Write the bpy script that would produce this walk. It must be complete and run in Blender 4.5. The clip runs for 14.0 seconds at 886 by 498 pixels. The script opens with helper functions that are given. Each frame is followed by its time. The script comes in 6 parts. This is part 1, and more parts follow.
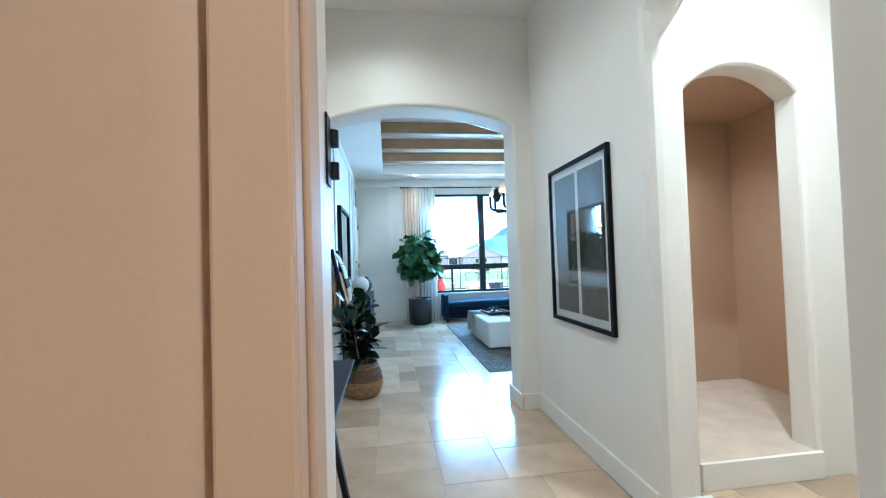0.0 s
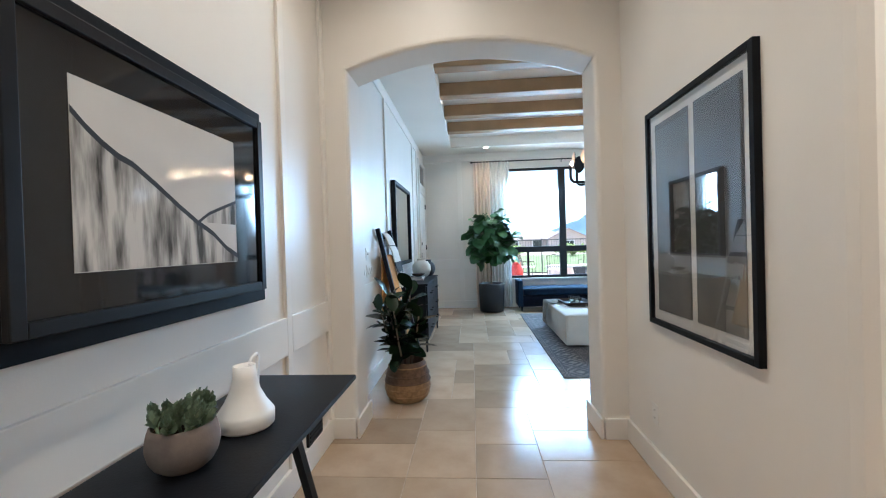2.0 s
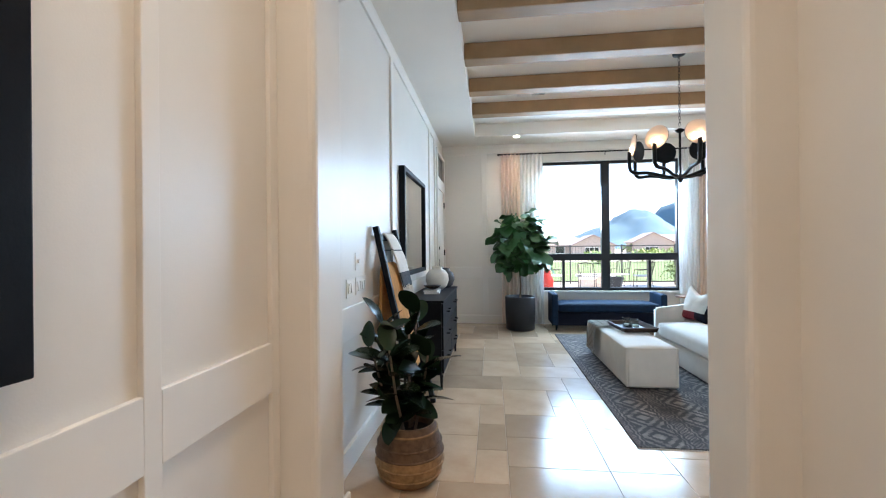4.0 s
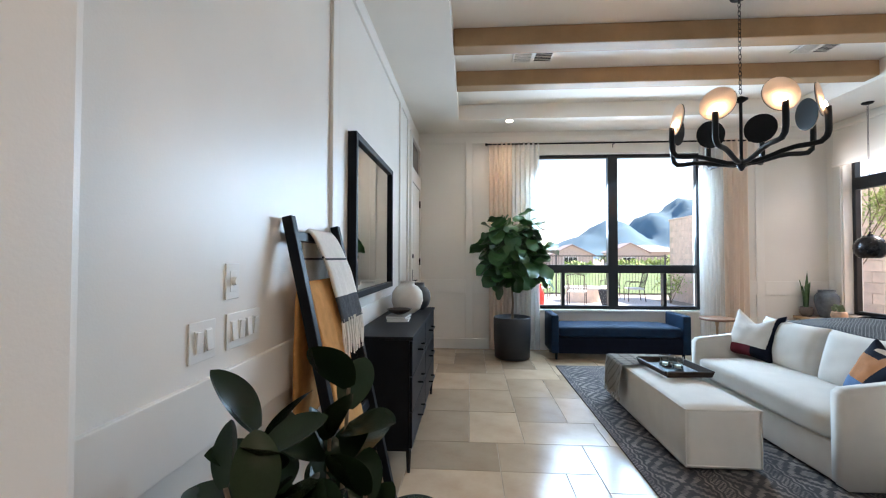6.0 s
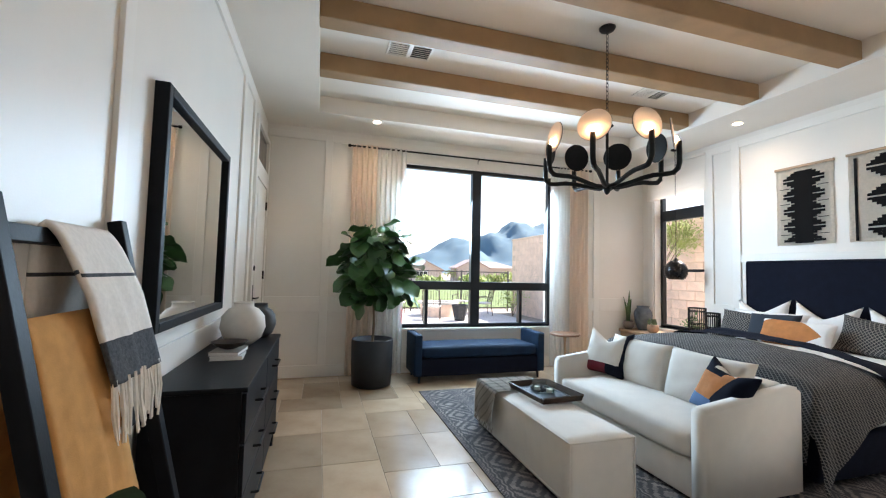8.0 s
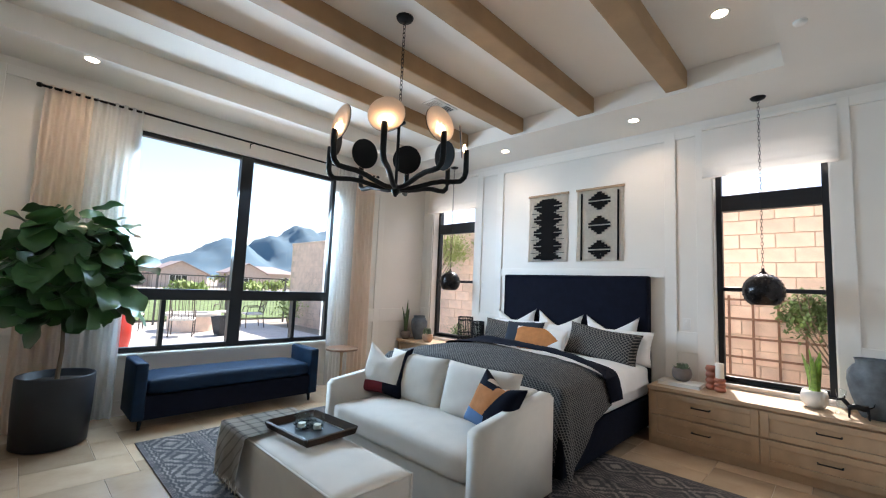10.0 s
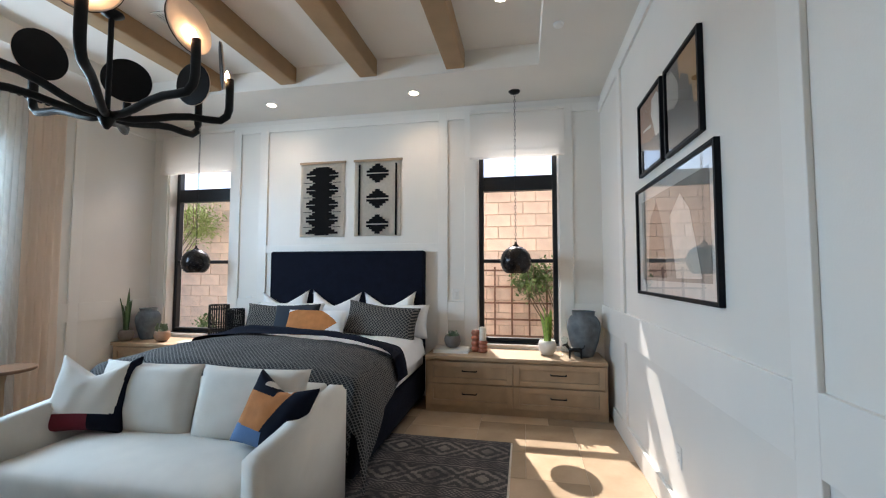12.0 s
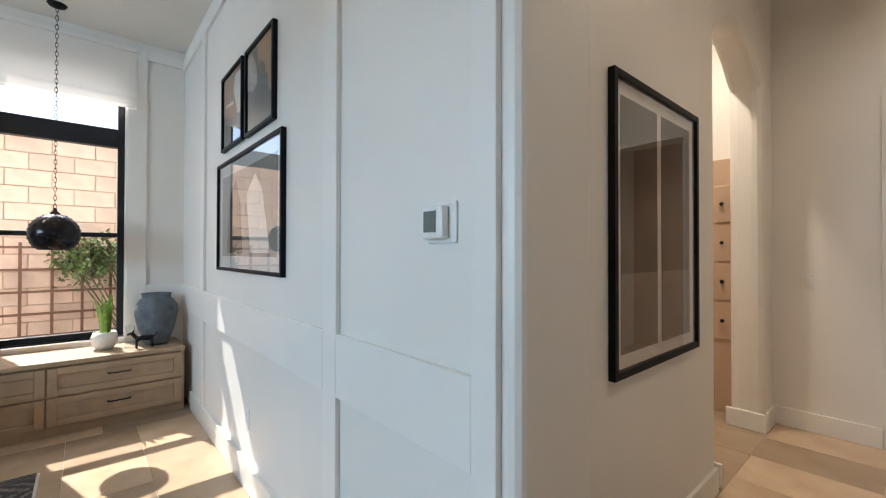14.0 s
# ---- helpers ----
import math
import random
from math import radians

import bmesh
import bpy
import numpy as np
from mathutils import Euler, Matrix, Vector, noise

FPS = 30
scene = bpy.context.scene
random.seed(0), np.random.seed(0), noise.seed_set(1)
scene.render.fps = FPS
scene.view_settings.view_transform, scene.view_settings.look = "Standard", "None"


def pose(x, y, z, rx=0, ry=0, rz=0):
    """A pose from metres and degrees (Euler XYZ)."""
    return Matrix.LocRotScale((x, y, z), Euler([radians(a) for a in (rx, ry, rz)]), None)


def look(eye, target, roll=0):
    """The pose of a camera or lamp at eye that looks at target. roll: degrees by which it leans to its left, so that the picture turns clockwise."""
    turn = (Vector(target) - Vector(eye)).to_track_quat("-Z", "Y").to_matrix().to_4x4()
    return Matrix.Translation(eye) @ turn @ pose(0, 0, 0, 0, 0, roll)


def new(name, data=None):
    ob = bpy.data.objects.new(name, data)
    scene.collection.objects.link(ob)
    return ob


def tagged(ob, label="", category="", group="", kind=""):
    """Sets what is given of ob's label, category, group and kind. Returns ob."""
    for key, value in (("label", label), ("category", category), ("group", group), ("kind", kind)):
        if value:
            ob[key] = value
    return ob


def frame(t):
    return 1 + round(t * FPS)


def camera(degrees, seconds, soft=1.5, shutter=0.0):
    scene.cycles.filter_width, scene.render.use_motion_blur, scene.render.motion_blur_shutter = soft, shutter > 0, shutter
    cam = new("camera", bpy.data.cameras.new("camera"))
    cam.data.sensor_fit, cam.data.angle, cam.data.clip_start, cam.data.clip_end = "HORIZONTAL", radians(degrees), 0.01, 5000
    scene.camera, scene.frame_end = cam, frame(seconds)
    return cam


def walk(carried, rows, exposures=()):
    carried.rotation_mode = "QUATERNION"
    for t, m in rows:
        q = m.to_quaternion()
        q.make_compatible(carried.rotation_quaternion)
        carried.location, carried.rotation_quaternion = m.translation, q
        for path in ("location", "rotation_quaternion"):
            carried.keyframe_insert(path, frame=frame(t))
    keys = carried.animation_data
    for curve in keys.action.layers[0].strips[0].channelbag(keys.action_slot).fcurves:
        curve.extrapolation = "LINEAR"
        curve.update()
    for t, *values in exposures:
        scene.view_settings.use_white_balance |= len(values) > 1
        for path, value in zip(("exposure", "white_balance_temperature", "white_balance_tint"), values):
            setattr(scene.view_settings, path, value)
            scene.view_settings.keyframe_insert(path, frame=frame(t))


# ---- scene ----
cam = camera(94.2, 14.0, 1.15)
PATH = [
    (0, (-0.134, -0.054, 1.36), (0.133, 1.928, 1.415), -1.8),
    (0.2, (-0.078, 0.041, 1.344), (0.105, 2.032, 1.4), -1.6),
    (0.5, (0.047, 0.161, 1.357), (0.073, 2.16, 1.404), -1.8),
    (1, (0.128, 0.341, 1.347), (-0.066, 2.331, 1.379), -2.1),
    (1.5, (0.139, 0.534, 1.355), (-0.075, 2.523, 1.365), -2.2),
    (2, (0.179, 0.718, 1.341), (0.038, 2.713, 1.322), -1.7),
    (2.5, (0.199, 0.947, 1.344), (0.069, 2.942, 1.305), -1.4),
    (3, (0.12, 1.279, 1.346), (-0.05, 3.271, 1.311), -1.3),
    (3.2, (0.103, 1.392, 1.346), (-0.095, 3.382, 1.319), -1.3),
    (5.3, (0.021, 2.822, 1.359), (-0.227, 4.806, 1.397), -0.3),
    (5.5, (0.001, 2.954, 1.357), (-0.219, 4.941, 1.398), -0.2),
    (6, (-0.03, 3.243, 1.358), (-0.162, 5.238, 1.401), 0.1),
    (6.5, (-0.017, 3.491, 1.371), (-0.025, 5.49, 1.424), 0.3),
    (7, (-0.05, 3.663, 1.374), (0.114, 5.655, 1.445), 0.6),
    (7.5, (-0.096, 3.771, 1.377), (0.267, 5.735, 1.47), 0.9),
    (8, (-0.108, 3.826, 1.382), (0.461, 5.74, 1.496), 1.4),
    (8.2, (-0.107, 3.842, 1.381), (0.544, 5.729, 1.507), 1.7),
    (10.3, (0.279, 4.381, 1.398), (1.817, 5.646, 1.587), 2.0),
    (10.5, (0.317, 4.44, 1.383), (1.919, 5.622, 1.572), 1.6),
    (11, (0.439, 4.537, 1.372), (2.182, 5.503, 1.54), 0.9),
    (11.5, (0.52, 4.61, 1.371), (2.386, 5.319, 1.508), 0.3),
    (12, (0.535, 4.694, 1.372), (2.494, 5.079, 1.485), 0.1),
    (12.5, (0.52, 4.733, 1.365), (2.518, 4.716, 1.459), 0.0),
    (12.6, (0.516, 4.743, 1.359), (2.511, 4.633, 1.456), 0.1),
    (13, (0.514, 4.727, 1.359), (2.454, 4.249, 1.433), 0.1),
    (13.5, (0.491, 4.687, 1.35), (2.261, 3.758, 1.401), 0.1),
    (13.9, (0.448, 4.681, 1.35), (2.005, 3.426, 1.379), 0.1),
    (14, (0.456, 4.609, 1.344), (1.962, 3.293, 1.364), 0.1),
]
EXPOSURES = [(0, 2.12, 4450, -6), (0.5, 2.05, 4750, 3), (1.5, 1.72, 5200, 5), (3, 1.8, 5650, 8), (5.5, 1.54, 6400, 13), (6.5, 1.48, 6350, 13), (7.5, 1.48, 6650, 13), (8.2, 1.43, 6700, 13), (10.5, 1.06, 6400, 13), (12.5, 0.89, 6450, 11), (13.5, 1.08, 6400, 10), (14, 1.1, 6300, 10)]
walk(cam, [(t, look(eye, target, roll)) for t, eye, target, roll in PATH], EXPOSURES)

# ---- world, sun, window light ----
SUN_AZ, SUN_EL = 17.0, 47.0   # azimuth counted from +x towards +y
world = bpy.data.worlds.new("sky")
scene.world = world
world.use_nodes = True
wn = world.node_tree.nodes
sky = wn.new("ShaderNodeTexSky")
sky.sky_type, sky.sun_disc = "NISHITA", False
sky.sun_elevation, sky.sun_rotation = radians(SUN_EL), radians(90 - SUN_AZ)
sky.air_density, sky.dust_density = 1.0, 0.6
world.node_tree.links.new(sky.outputs[0], wn["Background"].inputs[0])
wn["Background"].inputs[1].default_value = 0.15

sun_data = bpy.data.lights.new("sun", "SUN")
sun_data.energy, sun_data.angle, sun_data.color = 5.0, radians(0.5), (1.0, 0.95, 0.88)
sun_way = Vector((math.cos(radians(SUN_AZ)) * math.cos(radians(SUN_EL)), math.sin(radians(SUN_AZ)) * math.cos(radians(SUN_EL)), math.sin(radians(SUN_EL))))
new("sun", sun_data).matrix_world = look(sun_way * 30, (0, 0, 0))


def area_lamp(name, eye, target, w, h, watts, colour):
    d = bpy.data.lights.new(name, "AREA")
    d.shape, d.size, d.size_y, d.energy, d.color = "RECTANGLE", w, h, watts, colour
    new(name, d).matrix_world = look(eye, target)


SKY_BLUE = (0.53, 0.77, 1.0)
area_lamp("north_window_light", (2.15, 9.68, 2.22), (2.15, 6.7, 0.3), 2.3, 1.25, 96, SKY_BLUE)
for lamp_y, lamp_watts in ((4.76, 26), (8.77, 24)):
    area_lamp("east_window_light", (6.2, lamp_y, 3.45), (4.2, lamp_y, 0.9), 1.2, 0.7, lamp_watts, (1.0, 0.95, 0.88))


def spot_lamp(name, place, watts, colour, cone=150):
    d = bpy.data.lights.new(name, "SPOT")
    d.energy, d.color, d.spot_size, d.spot_blend, d.shadow_soft_size = watts, colour, radians(cone), 1.0, 0.06
    new(name, d).matrix_world = look(place, (place[0], place[1] + 0.001, 0))


# ---- materials ----
def material(name, colour, rough=0.6, metal=0.0, var=0.12, scale=6.0, bump=0.0, bump_scale=120.0, spec=0.5, second=None, per_object=0.0):
    """Principled surface with a broad and a fine variation of its colour and a fine relief."""
    m = bpy.data.materials.new(name)
    m.use_nodes = True
    nt = m.node_tree
    b = nt.nodes["Principled BSDF"]
    b.inputs["Roughness"].default_value, b.inputs["Metallic"].default_value = rough, metal
    b.inputs["Specular IOR Level"].default_value = spec
    geo = nt.nodes.new("ShaderNodeTexCoord")
    broad, fine = nt.nodes.new("ShaderNodeTexNoise"), nt.nodes.new("ShaderNodeTexNoise")
    broad.inputs["Scale"].default_value, fine.inputs["Scale"].default_value = scale, bump_scale
    broad.inputs["Detail"].default_value, fine.inputs["Detail"].default_value = 5, 3
    for n in (broad, fine):
        nt.links.new(geo.outputs["Object"], n.inputs["Vector"])
    mix = nt.nodes.new("ShaderNodeMix")
    mix.data_type = "RGBA"
    c2 = second or tuple(c * (1 - 2 * var) for c in colour)
    c1 = tuple(min(1, c * (1 + 0.5 * var)) for c in colour)
    mix.inputs["A"].default_value, mix.inputs["B"].default_value = (*c1, 1), (*c2, 1)
    add = nt.nodes.new("ShaderNodeMath")
    add.operation = "MULTIPLY_ADD"
    add.inputs[1].default_value = 0.25
    nt.links.new(fine.outputs["Fac"], add.inputs[0])
    ramp = nt.nodes.new("ShaderNodeMapRange")
    ramp.inputs["From Min"].default_value, ramp.inputs["From Max"].default_value = 0.3, 0.7
    ramp.inputs["To Max"].default_value = 0.75
    nt.links.new(broad.outputs["Fac"], ramp.inputs["Value"])
    nt.links.new(ramp.outputs[0], add.inputs[2])
    nt.links.new(add.outputs[0], mix.inputs["Factor"])
    out = mix.outputs["Result"]
    if per_object:
        info, hsv = nt.nodes.new("ShaderNodeObjectInfo"), nt.nodes.new("ShaderNodeHueSaturation")
        mr = nt.nodes.new("ShaderNodeMapRange")
        mr.inputs["To Min"].default_value, mr.inputs["To Max"].default_value = 1 - per_object, 1 + per_object * 0.6
        nt.links.new(info.outputs["Random"], mr.inputs["Value"])
        nt.links.new(mr.outputs[0], hsv.inputs["Value"])
        nt.links.new(out, hsv.inputs["Color"])
        out = hsv.outputs[0]
    nt.links.new(out, b.inputs["Base Color"])
    if bump:
        bp = nt.nodes.new("ShaderNodeBump")
        bp.inputs["Strength"].default_value, bp.inputs["Distance"].default_value = bump, 0.004
        nt.links.new(fine.outputs["Fac"], bp.inputs["Height"])
        nt.links.new(bp.outputs[0], b.inputs["Normal"])
    return m


def emitter(name, colour, strength):
    m = bpy.data.materials.new(name)
    m.use_nodes = True
    b = m.node_tree.nodes["Principled BSDF"]
    b.inputs["Base Color"].default_value = (*colour, 1)
    b.inputs["Emission Color"].default_value, b.inputs["Emission Strength"].default_value = (*colour, 1), strength
    return m


def glass(name, tint=(1, 1, 1), rough=0.0, gloss=0.05):
    """A thin pane: clear, with a mirror-like share that grows towards grazing sight."""
    m = bpy.data.materials.new(name)
    m.use_nodes = True
    nt = m.node_tree
    nt.nodes.remove(nt.nodes["Principled BSDF"])
    tr, gl, mx, lw, pw, ad = (nt.nodes.new("ShaderNode" + k) for k in ("BsdfTransparent", "BsdfGlossy", "MixShader", "LayerWeight", "Math", "Math"))
    tr.inputs[0].default_value = (*tint, 1)
    gl.inputs["Roughness"].default_value = rough
    lw.inputs[0].default_value = 0.5
    pw.operation, pw.inputs[1].default_value = "POWER", 4.0
    ad.operation, ad.inputs[1].default_value, ad.inputs[2].default_value = "MULTIPLY_ADD", 0.8, gloss
    nt.links.new(lw.outputs["Facing"], pw.inputs[0])
    nt.links.new(pw.outputs[0], ad.inputs[0])
    nt.links.new(ad.outputs[0], mx.inputs[0])
    nt.links.new(tr.outputs[0], mx.inputs[1])
    nt.links.new(gl.outputs[0], mx.inputs[2])
    nt.links.new(mx.outputs[0], nt.nodes["Material Output"].inputs[0])
    return m


def sheer(name, colour, clear, passing=0.5):
    """Thin cloth that lets part of the light through."""
    m = bpy.data.materials.new(name)
    m.use_nodes = True
    nt = m.node_tree
    nt.nodes.remove(nt.nodes["Principled BSDF"])
    di, tl, tr, m1, m2 = (nt.nodes.new("ShaderNode" + k) for k in ("BsdfDiffuse", "BsdfTranslucent", "BsdfTransparent", "MixShader", "MixShader"))
    w = nt.nodes.new("ShaderNodeTexWave")
    w.inputs["Scale"].default_value, w.inputs["Distortion"].default_value = 90, 1.5
    tc, mr = nt.nodes.new("ShaderNodeTexCoord"), nt.nodes.new("ShaderNodeMapRange")
    nt.links.new(tc.outputs["Object"], w.inputs["Vector"])
    mr.inputs["To Min"].default_value, mr.inputs["To Max"].default_value = clear * 0.6, clear * 1.3
    nt.links.new(w.outputs["Fac"], mr.inputs["Value"])
    di.inputs[0].default_value = tl.inputs[0].default_value = (*colour, 1)
    m1.inputs[0].default_value = passing
    nt.links.new(di.outputs[0], m1.inputs[1])
    nt.links.new(tl.outputs[0], m1.inputs[2])
    nt.links.new(mr.outputs[0], m2.inputs[0])
    nt.links.new(m1.outputs[0], m2.inputs[1])
    nt.links.new(tr.outputs[0], m2.inputs[2])
    nt.links.new(m2.outputs[0], nt.nodes["Material Output"].inputs[0])
    return m


def patterned(name, a, b, kind, scale, rough=0.95, bump=0.2):
    """Woven cloth of two colours: a small lattice, a rug of medallions, or a plaid."""
    m = material(name, a, rough, var=0.1, bump=bump, bump_scale=220)
    nt = m.node_tree
    p = nt.nodes["Principled BSDF"]
    base = p.inputs["Base Color"].links[0].from_socket
    tc = nt.nodes.new("ShaderNodeTexCoord")
    mp = nt.nodes.new("ShaderNodeMapping")
    mp.inputs["Scale"].default_value = (scale, scale, scale)
    nt.links.new(tc.outputs["Object"], mp.inputs["Vector"])

    def math_node(op, x, y=None):
        n = nt.nodes.new("ShaderNodeMath")
        n.operation = op
        for k, v in enumerate((x, y)):
            if v is None:
                continue
            if isinstance(v, (int, float)):
                n.inputs[k].default_value = v
            else:
                nt.links.new(v, n.inputs[k])
        return n.outputs[0]

    xyz = nt.nodes.new("ShaderNodeSeparateXYZ")
    nt.links.new(mp.outputs[0], xyz.inputs[0])
    X, Y, Z = xyz.outputs
    if kind == "lattice":
        U = math_node("ADD", X, Z)
        u = math_node("ABSOLUTE", math_node("SUBTRACT", math_node("FRACT", U), 0.5))
        v = math_node("ABSOLUTE", math_node("SUBTRACT", math_node("FRACT", math_node("ADD", Y, math_node("MULTIPLY", Z, 0.5))), 0.5))
        d = math_node("ABSOLUTE", math_node("SUBTRACT", math_node("ADD", u, v), 0.5))
        fac = math_node("LESS_THAN", d, 0.125)
    elif kind == "rug":
        # rows of stepped diamonds between zigzag bands and small chequers, worn thin in patches
        row = math_node("FRACT", math_node("MULTIPLY", X, 0.5))
        v = math_node("ABSOLUTE", math_node("SUBTRACT", row, 0.5))
        step = math_node("SNAP", math_node("ABSOLUTE", math_node("SUBTRACT", math_node("FRACT", math_node("MULTIPLY", Y, 0.62)), 0.5)), 0.045)
        d = math_node("ADD", math_node("MULTIPLY", math_node("SNAP", v, 0.04), 1.5), step)
        ring = math_node("LESS_THAN", math_node("FRACT", math_node("MULTIPLY", d, 3.6)), 0.46)
        zig = math_node("ABSOLUTE", math_node("SUBTRACT", math_node("FRACT", math_node("MULTIPLY", Y, 2.6)), 0.5))
        zband = math_node("LESS_THAN", math_node("FRACT", math_node("ADD", math_node("MULTIPLY", v, 14.0), zig)), 0.42)
        chk = math_node("GREATER_THAN", math_node("MULTIPLY", math_node("SINE", math_node("MULTIPLY", X, 44.0)), math_node("SINE", math_node("MULTIPLY", Y, 44.0))), 0.1)
        inner = math_node("LESS_THAN", v, 0.30)
        edge = math_node("GREATER_THAN", v, 0.42)
        mid = math_node("SUBTRACT", math_node("SUBTRACT", 1.0, inner), edge)
        motif = math_node("ADD", math_node("MULTIPLY", ring, inner), math_node("ADD", math_node("MULTIPLY", zband, mid), math_node("MULTIPLY", chk, edge)))
        no = nt.nodes.new("ShaderNodeTexNoise")
        no.inputs["Scale"].default_value, no.inputs["Detail"].default_value = 1.1, 10
        no.inputs["Roughness"].default_value = 0.72
        nt.links.new(mp.outputs[0], no.inputs["Vector"])
        mr = nt.nodes.new("ShaderNodeMapRange")
        mr.inputs["From Min"].default_value, mr.inputs["From Max"].default_value = 0.36, 0.64
        mr.inputs["To Min"].default_value, mr.inputs["To Max"].default_value = 0.08, 0.95
        nt.links.new(no.outputs["Fac"], mr.inputs["Value"])
        fac = math_node("ADD", math_node("MULTIPLY", motif, mr.outputs[0]), math_node("MULTIPLY", mr.outputs[0], 0.16))
    else:
        u = math_node("LESS_THAN", math_node("FRACT", X), 0.22)
        v = math_node("LESS_THAN", math_node("FRACT", math_node("ADD", Y, Z)), 0.22)
        fac = math_node("MULTIPLY", math_node("ADD", u, v), 0.5)
    mx = nt.nodes.new("ShaderNodeMix")
    mx.data_type = "RGBA"
    nt.links.new(fac, mx.inputs["Factor"])
    nt.links.new(base, mx.inputs["A"])
    mx.inputs["B"].default_value = (*b, 1)
    nt.links.new(mx.outputs["Result"], p.inputs["Base Color"])
    return m


WALL = material("wall_paint", (0.81, 0.77, 0.71), 0.42, var=0.03, scale=1.5, bump=0.08, bump_scale=160)
TRIM = material("trim_paint", (0.83, 0.795, 0.74), 0.38, var=0.02, scale=3)
CEIL = material("ceiling_paint", (0.81, 0.765, 0.70), 0.8, var=0.03, scale=1.5, bump=0.06)
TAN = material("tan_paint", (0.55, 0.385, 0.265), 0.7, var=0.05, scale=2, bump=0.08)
TILE = material("limestone", (0.52, 0.395, 0.275), 0.17, var=0.13, scale=3.5, bump=0.05, bump_scale=40, spec=0.26, second=(0.41, 0.29, 0.19), per_object=0.28)
# paler than the tan lining: the hall's light is put into this colour
LITPEACH = material("hall_lit_peach_paint", (0.76, 0.67, 0.58), 0.5, var=0.03, scale=3)
GROUT = material("grout", (0.58, 0.48, 0.37), 0.8)
CARPET = material("carpet", (0.60, 0.50, 0.40), 0.95, var=0.1, bump=0.6, bump_scale=300)
BEAM = material("beam_wood", (0.36, 0.225, 0.115), 0.6, var=0.12, scale=4, bump=0.2, bump_scale=90)
OAK = material("light_oak", (0.43, 0.29, 0.175), 0.45, var=0.10, scale=9, bump=0.12, bump_scale=140)
BLACK = material("black_metal", (0.010, 0.010, 0.011), 0.42, var=0.2, scale=8, bump=0.05, spec=0.2)
BLACKWOOD = material("black_wood", (0.009, 0.010, 0.013), 0.45, var=0.2, scale=10, bump=0.10, bump_scale=110, spec=0.12)
WINDOW = material("window_frame_black", (0.012, 0.014, 0.018), 0.38, var=0.1, spec=0.35)
GLASS = glass("window_glass", gloss=0.02)
ARTGLASS = glass("art_glass", (0.97, 0.97, 0.97), gloss=0.14)
CLEAR = glass("clear_glass", (0.93, 0.97, 0.97), gloss=0.06)
NAVY = material("navy_velvet", (0.003, 0.020, 0.050), 0.7, var=0.2, scale=12, bump=0.15, bump_scale=300, spec=0.25)
NAVYDARK = material("navy_linen", (0.006, 0.008, 0.018), 0.9, var=0.15, scale=14, bump=0.2, bump_scale=350, spec=0.15)
CREAM = material("cream_linen", (0.69, 0.655, 0.60), 0.9, var=0.04, scale=8, bump=0.35, bump_scale=380)
WHITECLOTH = material("white_cotton", (0.84, 0.83, 0.82), 0.85, var=0.03, scale=10, bump=0.25, bump_scale=260)
ORANGE = material("rust_cloth", (0.50, 0.19, 0.055), 0.9, var=0.12, scale=15, bump=0.4, bump_scale=320)
MUSTARD = material("camel_wool", (0.58, 0.30, 0.11), 0.95, var=0.12, scale=20, bump=0.2, bump_scale=260, spec=0.1)
BURGUNDY = material("burgundy_cloth", (0.16, 0.012, 0.025), 0.9, bump=0.3)
STEELBLUE = material("blue_cloth", (0.10, 0.19, 0.36), 0.9, bump=0.3)
SLATE = material("slate_cloth", (0.02, 0.03, 0.045), 0.9, bump=0.3)
GREYWOOL = material("charcoal_wool", (0.075, 0.08, 0.09), 0.95, var=0.45, scale=90, bump=0.4, bump_scale=200, second=(0.025, 0.027, 0.032))
DUVET = patterned("duvet_cloth", (0.011, 0.012, 0.015), (0.145, 0.14, 0.135), "lattice", 33)
SHAM = patterned("sham_cloth", (0.016, 0.016, 0.018), (0.17, 0.155, 0.14), "lattice", 30)
RUGCLOTH = patterned("rug_cloth", (0.026, 0.025, 0.030), (0.23, 0.20, 0.18), "rug", 4.8)
PLAID = patterned("plaid_wool", (0.40, 0.355, 0.30), (0.11, 0.098, 0.09), "plaid", 11.0)
CURTAIN = sheer("curtain_linen", (0.88, 0.77, 0.67), 0.03, 0.6)
SHEER = sheer("sheer_cloth", (0.86, 0.86, 0.84), 0.33)
BLIND = sheer("shade_linen", (0.88, 0.83, 0.77), 0.0, 0.14)
MIRROR = material("mirror_silver", (0.86, 0.87, 0.86), 0.02, 1.0, var=0.0)
CERAMIC = material("matte_white_ceramic", (0.74, 0.70, 0.63), 0.6, var=0.06, scale=14, bump=0.15)
STONEPOT = material("grey_stoneware", (0.19, 0.155, 0.135), 0.75, var=0.15, scale=18, bump=0.2, bump_scale=90)
WHITECERAMIC = material("white_glaze", (0.84, 0.83, 0.81), 0.45, var=0.03, scale=14)
URN = material("blue_grey_urn", (0.14, 0.165, 0.185), 0.7, var=0.3, scale=12, bump=0.4, bump_scale=60)
POTBLACK = material("black_planter", (0.011, 0.014, 0.02), 0.5, var=0.15, scale=9)
BASKET = material("seagrass", (0.40, 0.235, 0.11), 0.85, var=0.25, scale=30, bump=0.9, bump_scale=150)
BASKETDARK = material("seagrass_dark", (0.17, 0.10, 0.06), 0.85, var=0.25, scale=30, bump=0.9, bump_scale=150)
SOIL = material("soil", (0.05, 0.035, 0.025), 0.95, bump=0.8)
BARK = material("bark", (0.22, 0.16, 0.11), 0.9, bump=0.6)
